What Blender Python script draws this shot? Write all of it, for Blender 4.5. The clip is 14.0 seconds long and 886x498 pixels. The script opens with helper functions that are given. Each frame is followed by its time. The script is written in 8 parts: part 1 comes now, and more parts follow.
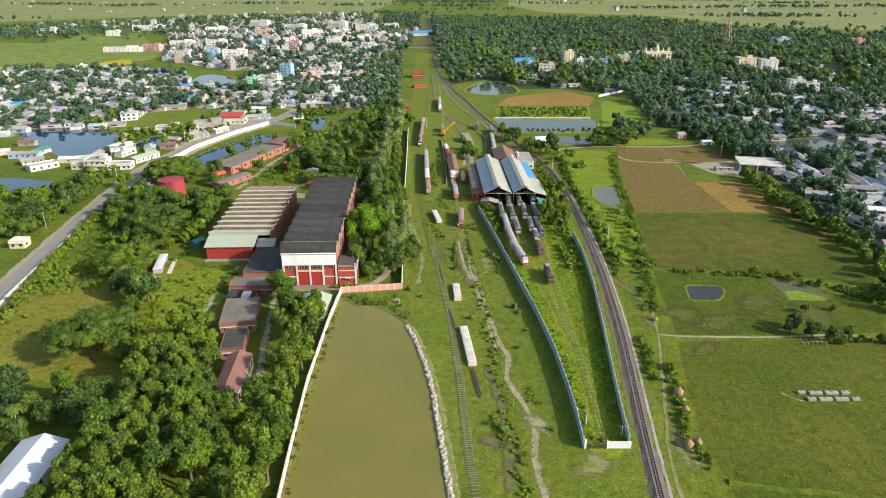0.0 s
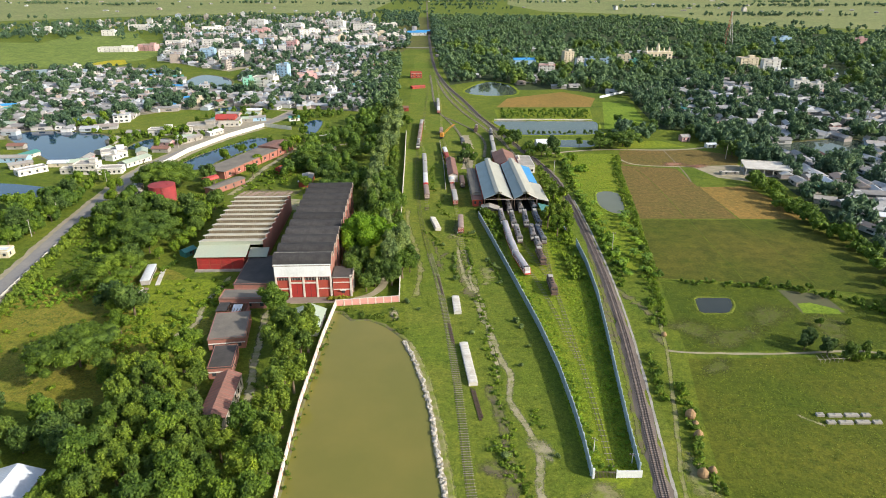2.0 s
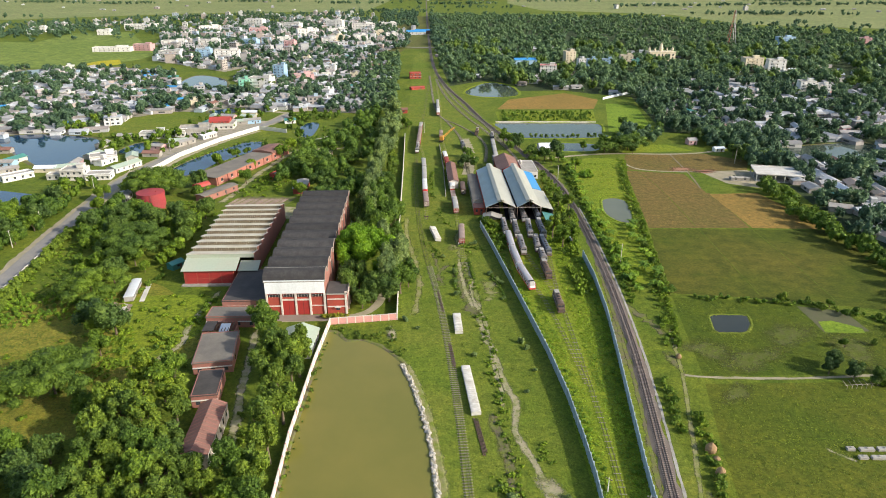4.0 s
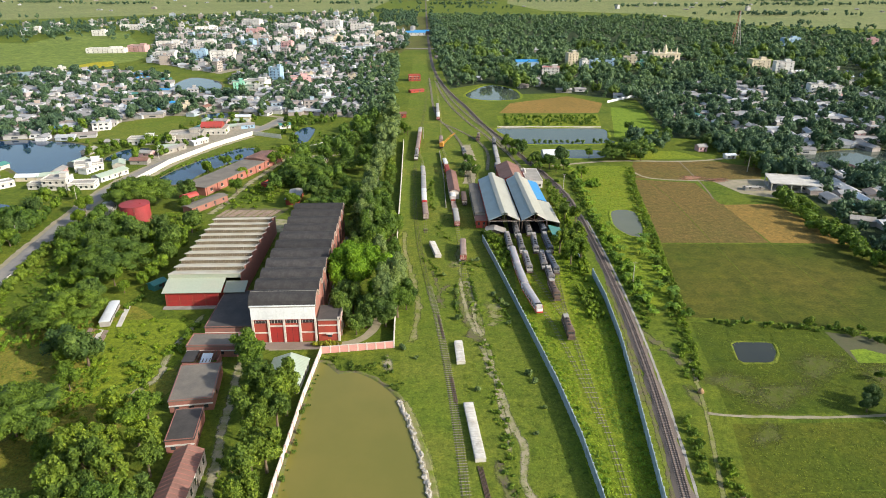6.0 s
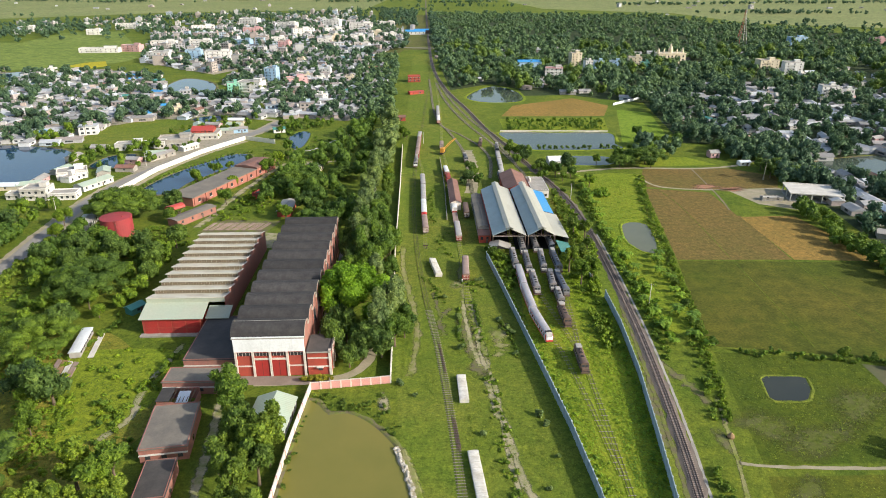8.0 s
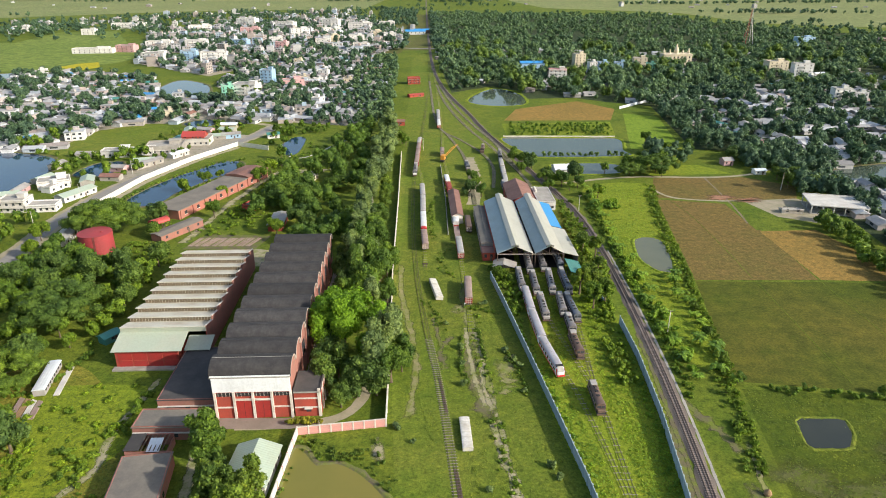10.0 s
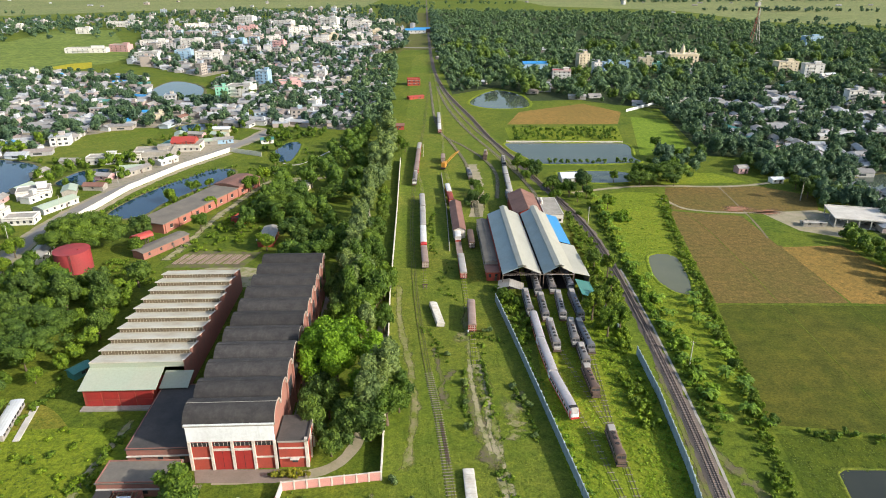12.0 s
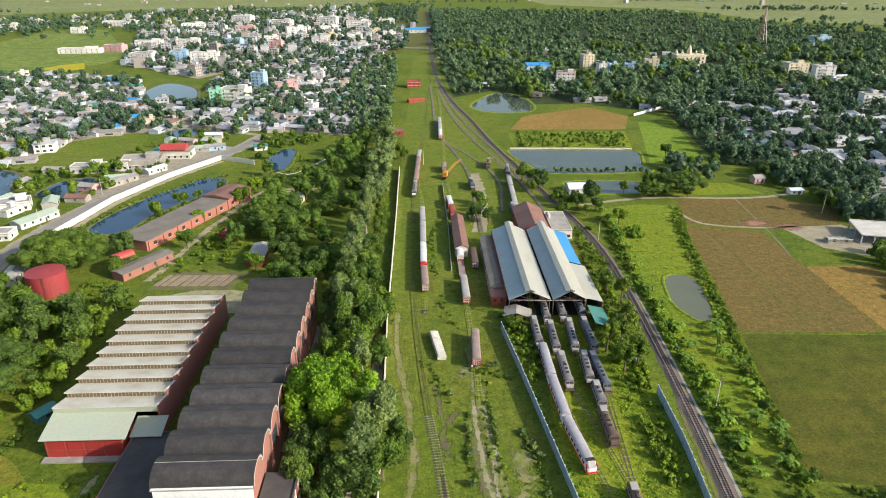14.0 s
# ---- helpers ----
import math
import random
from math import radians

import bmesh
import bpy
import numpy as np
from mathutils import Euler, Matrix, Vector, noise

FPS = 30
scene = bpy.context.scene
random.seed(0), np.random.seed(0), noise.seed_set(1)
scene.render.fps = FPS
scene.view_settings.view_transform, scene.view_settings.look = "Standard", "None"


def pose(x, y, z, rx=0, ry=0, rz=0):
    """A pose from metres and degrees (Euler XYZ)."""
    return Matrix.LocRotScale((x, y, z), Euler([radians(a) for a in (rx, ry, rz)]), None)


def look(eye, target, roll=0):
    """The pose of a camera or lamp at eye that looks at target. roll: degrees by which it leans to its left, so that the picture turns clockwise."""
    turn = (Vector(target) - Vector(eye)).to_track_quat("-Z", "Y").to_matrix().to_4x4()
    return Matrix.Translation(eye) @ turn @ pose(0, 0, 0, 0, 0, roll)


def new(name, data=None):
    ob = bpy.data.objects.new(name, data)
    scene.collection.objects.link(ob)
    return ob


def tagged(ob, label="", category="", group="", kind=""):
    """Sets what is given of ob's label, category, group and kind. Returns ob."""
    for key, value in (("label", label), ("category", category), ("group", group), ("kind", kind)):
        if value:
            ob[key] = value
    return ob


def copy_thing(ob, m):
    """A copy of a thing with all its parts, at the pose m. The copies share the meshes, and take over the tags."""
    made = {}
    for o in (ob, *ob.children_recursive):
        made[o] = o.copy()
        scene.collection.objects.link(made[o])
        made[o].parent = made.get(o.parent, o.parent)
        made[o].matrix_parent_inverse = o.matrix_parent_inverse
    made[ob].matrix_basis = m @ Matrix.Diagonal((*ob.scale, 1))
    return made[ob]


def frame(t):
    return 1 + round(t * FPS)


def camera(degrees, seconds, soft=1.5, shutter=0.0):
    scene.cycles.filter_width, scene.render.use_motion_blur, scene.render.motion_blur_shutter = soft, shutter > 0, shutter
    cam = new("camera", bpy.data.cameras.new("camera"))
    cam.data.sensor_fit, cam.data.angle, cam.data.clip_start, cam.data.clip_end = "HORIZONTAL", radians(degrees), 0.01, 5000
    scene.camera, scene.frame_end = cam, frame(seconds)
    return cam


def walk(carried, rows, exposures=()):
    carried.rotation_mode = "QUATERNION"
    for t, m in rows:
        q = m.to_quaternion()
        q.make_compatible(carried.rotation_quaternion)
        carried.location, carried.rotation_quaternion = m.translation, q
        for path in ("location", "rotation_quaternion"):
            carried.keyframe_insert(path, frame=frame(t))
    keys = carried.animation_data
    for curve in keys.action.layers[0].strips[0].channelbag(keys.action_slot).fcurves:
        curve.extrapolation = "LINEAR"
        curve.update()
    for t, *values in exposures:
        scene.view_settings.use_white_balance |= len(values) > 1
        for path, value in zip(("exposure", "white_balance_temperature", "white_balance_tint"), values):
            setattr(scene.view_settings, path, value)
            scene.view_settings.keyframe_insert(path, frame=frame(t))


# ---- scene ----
EXPOSURE = 0.48
cam = camera(67.43, 14.0, soft=0.95)
# seconds, x, y, z, tilt from straight down, heading
ROWS = [
    (0.0, 0.00, 0.00, 120.00, 67.551, 0.000),
    (0.5, -0.03, 2.44, 120.06, 67.546, -0.024),
    (1.0, -0.04, 5.26, 120.09, 67.538, -0.068),
    (1.5, -0.14, 8.38, 120.15, 67.506, -0.091),
    (2.0, -0.16, 11.71, 120.25, 67.467, -0.128),
    (2.5, -0.22, 15.26, 120.32, 67.420, -0.145),
    (3.0, -0.32, 19.03, 120.34, 67.387, -0.158),
    (5.5, -0.64, 42.39, 120.10, 67.357, -0.207),
    (6.0, -0.71, 47.91, 120.10, 67.361, -0.212),
    (6.5, -0.81, 53.57, 120.02, 67.332, -0.212),
    (7.0, -0.92, 59.34, 119.97, 67.292, -0.207),
    (7.5, -1.04, 64.82, 120.04, 67.255, -0.214),
    (8.0, -1.10, 70.17, 120.17, 67.207, -0.218),
    (10.5, -1.36, 97.83, 120.17, 67.088, -0.180),
    (11.0, -1.47, 103.35, 120.24, 67.031, -0.176),
    (11.5, -1.53, 108.89, 120.35, 66.985, -0.174),
    (12.0, -1.58, 114.31, 120.51, 66.942, -0.160),
    (12.5, -1.65, 119.65, 120.79, 66.903, -0.145),
    (13.0, -1.72, 125.22, 120.98, 66.856, -0.128),
    (13.5, -1.81, 130.76, 121.17, 66.818, -0.120),
    (14.0, -1.91, 136.29, 121.35, 66.793, -0.118),
]
walk(cam, [(t, pose(x, y, z, rx, 0.02, rz)) for t, x, y, z, rx, rz in ROWS], [(0.0, EXPOSURE), (14.0, EXPOSURE)])

# ---- sky and sun ----
SUN_AZ, SUN_EL = radians(114), radians(27)
SUN = Vector((math.sin(SUN_AZ) * math.cos(SUN_EL), math.cos(SUN_AZ) * math.cos(SUN_EL), math.sin(SUN_EL)))
world = bpy.data.worlds.new("sky")
scene.world = world
world.use_nodes = True
wn, wl = world.node_tree.nodes, world.node_tree.links
wn.clear()
sky = wn.new("ShaderNodeTexSky")
sky.sky_type, sky.sun_disc = "NISHITA", False
sky.sun_elevation, sky.sun_rotation = SUN_EL, SUN_AZ
sky.air_density, sky.dust_density, sky.ozone_density = 1.2, 2.5, 1.0
bg = wn.new("ShaderNodeBackground")
bg.inputs["Strength"].default_value = 0.15
wout = wn.new("ShaderNodeOutputWorld")
wl.new(sky.outputs[0], bg.inputs["Color"])
wl.new(bg.outputs[0], wout.inputs["Surface"])
lamp = bpy.data.lights.new("sun", "SUN")
lamp.energy, lamp.angle, lamp.color = 4.2, radians(0.55), (1.0, 0.93, 0.82)
sun = new("sun", lamp)
sun.matrix_world = look(SUN * 900, (0, 0, 0))

# ---- materials ----


def base_mat(name, rough=0.8, metal=0.0, spec=0.4):
    m = bpy.data.materials.new(name)
    m.use_nodes = True
    b = m.node_tree.nodes["Principled BSDF"]
    b.inputs["Roughness"].default_value = rough
    b.inputs["Metallic"].default_value = metal
    b.inputs["Specular IOR Level"].default_value = spec
    return m, m.node_tree.nodes, m.node_tree.links, b


def noise_node(n, l, vec, scale, detail=4.0, rough=0.6):
    t = n.new("ShaderNodeTexNoise")
    t.inputs["Scale"].default_value = scale
    t.inputs["Detail"].default_value = detail
    t.inputs["Roughness"].default_value = rough
    l.new(vec, t.inputs["Vector"])
    return t.outputs["Fac"]


def ramp(n, l, fac, stops):
    r = n.new("ShaderNodeValToRGB")
    e = r.color_ramp.elements
    while len(e) < len(stops):
        e.new(0.5)
    for k, (p, c) in enumerate(stops):
        e[k].position, e[k].color = p, (*c, 1)
    l.new(fac, r.inputs["Fac"])
    return r.outputs["Color"]


def mix(n, l, fac, a, b, mode="MIX"):
    x = n.new("ShaderNodeMix")
    x.data_type, x.blend_type = "RGBA", mode
    for val, i in ((fac, 0), (a, 6), (b, 7)):
        if isinstance(val, (int, float)):
            x.inputs[i].default_value = val
        elif isinstance(val, tuple):
            x.inputs[i].default_value = (*val, 1)
        else:
            l.new(val, x.inputs[i])
    return x.outputs[2]


def bump(n, l, b, fac, strength, dist):
    k = n.new("ShaderNodeBump")
    k.inputs["Strength"].default_value, k.inputs["Distance"].default_value = strength, dist
    l.new(fac, k.inputs["Height"])
    l.new(k.outputs["Normal"], b.inputs["Normal"])


def where(n, own):
    return n.new("ShaderNodeTexCoord").outputs["Object"] if own else n.new("ShaderNodeNewGeometry").outputs["Position"]


def weathered(name, col, dirt, rough=0.75, metal=0.0, large=0.25, small=2.5, amount=0.6, bumpy=0.15, own=True, spec=0.4, vary=0.0, streak=0.0):
    """A worn surface: its colour, broad stains of a second colour, and fine grain."""
    m, n, l, b = base_mat(name, rough, metal, spec)
    v = where(n, own)
    broad = noise_node(n, l, v, large, 5)
    fine = noise_node(n, l, v, small, 6, 0.7)
    f = ramp(n, l, broad, [(0.38, (0, 0, 0)), (0.68, (amount,) * 3)])
    c = mix(n, l, f, col, dirt)
    if streak:
        sc = n.new("ShaderNodeMapping")
        sc.inputs["Scale"].default_value = (1.6, 1.6, 0.12)
        l.new(v, sc.inputs["Vector"])
        s = noise_node(n, l, sc.outputs[0], 1.0, 5, 0.7)
        c = mix(n, l, ramp(n, l, s, [(0.5, (0, 0, 0)), (0.72, (streak,) * 3)]), c, dirt)
    c = mix(n, l, 0.35, c, ramp(n, l, fine, [(0.3, (0.45,) * 3), (0.7, (1.0,) * 3)]), "MULTIPLY")
    if vary:
        o = n.new("ShaderNodeObjectInfo").outputs["Random"]
        c = mix(n, l, 1.0, c, ramp(n, l, o, [(0, (1 - vary,) * 3), (1, (1 + vary * 0.3,) * 3)]), "MULTIPLY")
    l.new(c, b.inputs["Base Color"])
    if bumpy:
        bump(n, l, b, fine, bumpy, 0.05)
    return m


def corrugated(name, col, dirt, axis=0, pitch=0.8, rough=0.5, metal=0.0, amount=0.5, depth=0.5):
    m, n, l, b = base_mat(name, rough, metal, 0.4)
    v = where(n, True)
    w = n.new("ShaderNodeTexWave")
    w.bands_direction = "XYZ"[axis]
    w.inputs["Scale"].default_value = 0.314 / pitch
    w.inputs["Distortion"].default_value = 0.0
    l.new(v, w.inputs["Vector"])
    broad = noise_node(n, l, v, 0.12, 6, 0.65)
    fine = noise_node(n, l, v, 1.4, 6, 0.7)
    c = mix(n, l, ramp(n, l, broad, [(0.42, (0, 0, 0)), (0.66, (amount,) * 3)]), col, dirt)
    c = mix(n, l, 0.3, c, ramp(n, l, fine, [(0.3, (0.5,) * 3), (0.7, (1.0,) * 3)]), "MULTIPLY")
    l.new(c, b.inputs["Base Color"])
    bump(n, l, b, w.outputs["Fac"], depth, 0.06)
    return m


def meadow(name, a, b_, c_, large=0.02, mid=0.12, fine=1.2, bumpy=0.6, rows=0.0):
    """Grass or crop in three tones, from broad patches down to tufts."""
    m, n, l, b = base_mat(name, 0.95, 0.0, 0.15)
    v = where(n, False)
    n1 = noise_node(n, l, v, large, 5, 0.6)
    n2 = noise_node(n, l, v, mid, 6, 0.7)
    n3 = noise_node(n, l, v, fine, 6, 0.75)
    c = mix(n, l, ramp(n, l, n1, [(0.38, (0, 0, 0)), (0.62, (1, 1, 1))]), a, b_)
    c = mix(n, l, ramp(n, l, n2, [(0.45, (0, 0, 0)), (0.72, (0.85,) * 3)]), c, c_)
    n4 = noise_node(n, l, v, mid * 3.3, 5, 0.7)
    c = mix(n, l, 0.8, c, ramp(n, l, n4, [(0.32, (0.55, 0.62, 0.6)), (0.5, (1.0,) * 3), (0.7, (1.5, 1.35, 1.2))]), "MULTIPLY")
    c = mix(n, l, 0.85, c, ramp(n, l, n3, [(0.28, (0.28,) * 3), (0.6, (1.0,) * 3), (0.8, (1.6, 1.5, 1.2))]), "MULTIPLY")
    if rows:
        w = n.new("ShaderNodeTexWave")
        w.inputs["Scale"].default_value = 0.314 / rows
        w.inputs["Distortion"].default_value = 3.0
        w.inputs["Detail"].default_value = 2.0
        l.new(v, w.inputs["Vector"])
        c = mix(n, l, 0.25, c, ramp(n, l, w.outputs["Fac"], [(0.2, (0.6,) * 3), (0.7, (1,) * 3)]), "MULTIPLY")
    l.new(c, b.inputs["Base Color"])
    bump(n, l, b, n3, bumpy, 0.5)
    return m


def leaf_mat(name, a, b_, tree_vary=0.35):
    """Foliage: each leaf its own tone, clumps and whole trees lighter, darker or yellower."""
    m, n, l, b = base_mat(name, 0.65, 0.0, 0.3)
    isl = n.new("ShaderNodeNewGeometry").outputs["Random Per Island"]
    obr = n.new("ShaderNodeObjectInfo").outputs["Random"]
    v = where(n, False)
    stand = noise_node(n, l, v, 0.07, 3)
    clump = noise_node(n, l, v, 0.55, 4, 0.65)
    twig = noise_node(n, l, v, 2.6, 3, 0.7)
    c = mix(n, l, isl, a, b_)
    c = mix(n, l, 1.0, c, ramp(n, l, obr, [(0, (1 - tree_vary, 1 - tree_vary * 0.8, 1 - tree_vary * 0.3)), (1, (1.15, 1.1, 0.9))]), "MULTIPLY")
    c = mix(n, l, 1.0, c, ramp(n, l, stand, [(0.32, (0.62, 0.72, 0.85)), (0.5, (1, 1.02, 1)), (0.68, (1.25, 1.24, 0.95))]), "MULTIPLY")
    c = mix(n, l, 0.8, c, ramp(n, l, clump, [(0.35, (0.62, 0.7, 0.72)), (0.65, (1.35, 1.32, 1.05))]), "MULTIPLY")
    c = mix(n, l, 0.8, c, ramp(n, l, twig, [(0.32, (0.45, 0.5, 0.52)), (0.55, (1.05, 1.08, 1)), (0.72, (1.45, 1.42, 1.1))]), "MULTIPLY")
    l.new(c, b.inputs["Base Color"])
    bump(n, l, b, twig, 0.7, 0.35)
    t = n.new("ShaderNodeBsdfTranslucent")
    l.new(c, t.inputs["Color"])
    x = n.new("ShaderNodeMixShader")
    x.inputs[0].default_value = 0.25
    l.new(b.outputs[0], x.inputs[1])
    l.new(t.outputs[0], x.inputs[2])
    l.new(x.outputs[0], n["Material Output"].inputs["Surface"])
    return m


def water_mat(name, col, scum, rough=0.06, wave=0.04):
    m, n, l, b = base_mat(name, rough, 0.0, 0.5)
    v = where(n, False)
    broad = noise_node(n, l, v, 0.03, 5)
    fine = noise_node(n, l, v, 1.5, 3)
    l.new(mix(n, l, ramp(n, l, broad, [(0.4, (0, 0, 0)), (0.65, (1, 1, 1))]), col, scum), b.inputs["Base Color"])
    b.inputs["IOR"].default_value = 1.33
    bump(n, l, b, fine, wave, 0.05)
    return m


M = {}
M["grass"] = meadow("grass", (0.11, 0.16, 0.016), (0.165, 0.2, 0.022), (0.072, 0.125, 0.013))
M["lawn"] = meadow("lawn", (0.14, 0.195, 0.021), (0.186, 0.212, 0.031), (0.098, 0.16, 0.017))
M["lawn_dry"] = meadow("lawn_dry", (0.22, 0.215, 0.03), (0.27, 0.24, 0.045), (0.15, 0.19, 0.022))
M["weeds"] = meadow("weeds", (0.19, 0.255, 0.02), (0.235, 0.275, 0.023), (0.15, 0.22, 0.017), mid=0.16, bumpy=0.3)
M["paddy_brown"] = meadow("paddy_brown", (0.185, 0.13, 0.04), (0.15, 0.125, 0.034), (0.205, 0.14, 0.046), rows=0.0, bumpy=0.2)
M["paddy_gold"] = meadow("paddy_gold", (0.33, 0.205, 0.055), (0.27, 0.18, 0.047), (0.22, 0.165, 0.045), rows=0.0, bumpy=0.2)
M["paddy_olive"] = meadow("paddy_olive", (0.085, 0.12, 0.011), (0.135, 0.145, 0.017), (0.066, 0.1, 0.009), large=0.03, bumpy=0.35)
M["paddy_mixed"] = meadow("paddy_mixed", (0.08, 0.104, 0.011), (0.128, 0.118, 0.02), (0.068, 0.096, 0.01), large=0.025, mid=0.05, bumpy=0.35)
M["paddy_lush"] = meadow("paddy_lush", (0.073, 0.116, 0.01), (0.103, 0.13, 0.012), (0.05, 0.086, 0.008), bumpy=0.4)
M["wood_floor"] = meadow("wood_floor", (0.05, 0.075, 0.03), (0.065, 0.085, 0.035), (0.035, 0.055, 0.022), mid=0.06)
M["paddy_bright"] = meadow("paddy_bright", (0.17, 0.26, 0.02), (0.2, 0.29, 0.03), (0.14, 0.23, 0.02), bumpy=0.2)
M["paddy_far"] = meadow("paddy_far", (0.17, 0.235, 0.045), (0.2, 0.26, 0.055), (0.14, 0.2, 0.04), large=0.006, mid=0.02, fine=0.2, bumpy=0.2)
M["mustard"] = meadow("mustard", (0.5, 0.42, 0.02), (0.4, 0.38, 0.03), (0.3, 0.3, 0.03), bumpy=0.2)
# Far fields: greyed and paled in the base colour to carry the haze.
M["far_plain"] = meadow("far_plain", (0.24, 0.27, 0.105), (0.19, 0.235, 0.085), (0.29, 0.29, 0.13), large=0.004, mid=0.02, fine=0.2, bumpy=0.2)
M["track_grass"] = meadow("track_grass", (0.12, 0.13, 0.035), (0.14, 0.165, 0.035), (0.13, 0.1, 0.05), mid=0.6)


def worn_path(name, soil, soil2, turf, edge=0.5):
    """Bare soil in patches; towards its rim it breaks up and the ground below shows through."""
    m, n, l, b = base_mat(name, 0.95, 0.0, 0.15)
    v = where(n, False)
    big = noise_node(n, l, v, 0.28, 5, 0.65)
    fine = noise_node(n, l, v, 1.6, 6, 0.75)
    s = mix(n, l, fine, soil, soil2)
    c = mix(n, l, ramp(n, l, big, [(edge - 0.2, (0, 0, 0)), (edge + 0.06, (1, 1, 1))]), turf, s)
    c = mix(n, l, 0.6, c, ramp(n, l, fine, [(0.3, (0.5,) * 3), (0.65, (1.1,) * 3)]), "MULTIPLY")
    l.new(c, b.inputs["Base Color"])
    bump(n, l, b, fine, 0.4, 0.3)
    rim = n.new("ShaderNodeAttribute")
    rim.attribute_name = "rim"
    ragged = noise_node(n, l, v, 0.7, 6, 0.75)
    inner, total = n.new("ShaderNodeMath"), n.new("ShaderNodeMath")
    inner.operation, total.operation = "SUBTRACT", "MULTIPLY_ADD"
    l.new(rim.outputs["Fac"], inner.inputs[0])
    inner.inputs[1].default_value = 0.85
    l.new(ragged, total.inputs[0])
    total.inputs[1].default_value = 2.0
    l.new(inner.outputs[0], total.inputs[2])
    keep = ramp(n, l, total.outputs[0], [(0.25, (0, 0, 0)), (1.0, (1, 1, 1))])
    t = n.new("ShaderNodeBsdfTransparent")
    x = n.new("ShaderNodeMixShader")
    l.new(keep, x.inputs[0])
    l.new(t.outputs[0], x.inputs[1])
    l.new(b.outputs[0], x.inputs[2])
    l.new(x.outputs[0], n["Material Output"].inputs["Surface"])
    return m


def set_rim(me, values=None):
    """How far each point lies inside its patch: 0 at the rim, 1 within."""
    a = me.attributes.new("rim", "FLOAT", "POINT")
    a.data.foreach_set("value", np.ones(len(me.vertices), dtype=np.float32) if values is None else np.asarray(values, dtype=np.float32))


M["worn"] = worn_path("worn", (0.42, 0.375, 0.26), (0.3, 0.265, 0.155), (0.15, 0.19, 0.024), 0.5)
M["worn_thin"] = worn_path("worn_thin", (0.33, 0.29, 0.17), (0.24, 0.22, 0.1), (0.155, 0.2, 0.024), 0.56)
M["wet_patch"] = worn_path("wet_patch", (0.13, 0.125, 0.06), (0.1, 0.115, 0.03), (0.1, 0.125, 0.016), 0.58)
M["worn_mud"] = worn_path("worn_mud", (0.17, 0.14, 0.09), (0.11, 0.1, 0.06), (0.15, 0.195, 0.022), 0.52)
M["brick_dust"] = worn_path("brick_dust", (0.4, 0.2, 0.13), (0.28, 0.15, 0.1), (0.2, 0.16, 0.07), 0.45)
M["town_dirt"] = worn_path("town_dirt", (0.4, 0.36, 0.29), (0.28, 0.25, 0.19), (0.12, 0.15, 0.03), 0.42)
M["mud"] = weathered("mud", (0.2, 0.16, 0.1), (0.12, 0.1, 0.06), 0.9, large=0.1, small=1.5, own=False, bumpy=0.4)
M["dirt"] = weathered("dirt", (0.36, 0.31, 0.22), (0.2, 0.2, 0.09), 0.95, large=0.2, small=1.2, own=False, bumpy=0.3)
M["wet_mud"] = weathered("wet_mud", (0.105, 0.1, 0.05), (0.075, 0.1, 0.03), 0.95, large=0.15, small=1.0, own=False)
M["asphalt"] = weathered("asphalt", (0.23, 0.22, 0.21), (0.32, 0.29, 0.24), 0.9, large=0.08, small=1.0, own=False, bumpy=0.1)
M["ballast"] = weathered("ballast", (0.13, 0.105, 0.09), (0.185, 0.155, 0.13), 0.95, large=0.15, small=3.0, own=False, bumpy=0.5)
M["pond_olive"] = water_mat("pond_olive", (0.155, 0.15, 0.035), (0.185, 0.165, 0.04), 0.12)
# The blue of the reflected sky is put into this water's base colour.
M["pond_blue"] = water_mat("pond_blue", (0.015, 0.045, 0.095), (0.022, 0.05, 0.085), 0.02)
M["pond_grey"] = water_mat("pond_grey", (0.075, 0.095, 0.075), (0.06, 0.08, 0.06), 0.05)
M["pond_silt"] = water_mat("pond_silt", (0.13, 0.135, 0.085), (0.11, 0.12, 0.075), 0.16)
M["pond_dark"] = water_mat("pond_dark", (0.03, 0.035, 0.03), (0.04, 0.045, 0.035), 0.03)
M["leaf"] = leaf_mat("leaf", (0.075, 0.135, 0.016), (0.16, 0.235, 0.028))
M["leaf_dark"] = leaf_mat("leaf_dark", (0.065, 0.115, 0.026), (0.125, 0.185, 0.042))
M["leaf_bright"] = leaf_mat("leaf_bright", (0.12, 0.225, 0.012), (0.19, 0.32, 0.018), 0.0)
# Distant foliage: the haze's blue and lift are put into the leaf colour.
M["leaf_haze"] = leaf_mat("leaf_haze", (0.075, 0.13, 0.08), (0.135, 0.205, 0.125))
M["leaf_lime"] = leaf_mat("leaf_lime", (0.11, 0.18, 0.015), (0.2, 0.275, 0.025))
M["leaf_rain"] = leaf_mat("leaf_rain", (0.07, 0.12, 0.018), (0.12, 0.18, 0.026), 0.1)
M["leaf_grey"] = leaf_mat("leaf_grey", (0.125, 0.18, 0.06), (0.21, 0.265, 0.105), 0.2)
M["blade"] = leaf_mat("blade", (0.11, 0.15, 0.015), (0.165, 0.195, 0.02), 0.0)
M["blade_bright"] = leaf_mat("blade_bright", (0.15, 0.23, 0.015), (0.23, 0.31, 0.02), 0.0)
M["leaf_palm"] = leaf_mat("leaf_palm", (0.07, 0.11, 0.02), (0.13, 0.17, 0.04))
M["leaf_banana"] = leaf_mat("leaf_banana", (0.14, 0.235, 0.022), (0.21, 0.32, 0.04), 0.15)
M["leaf_olive"] = leaf_mat("leaf_olive", (0.1, 0.158, 0.02), (0.19, 0.25, 0.032))
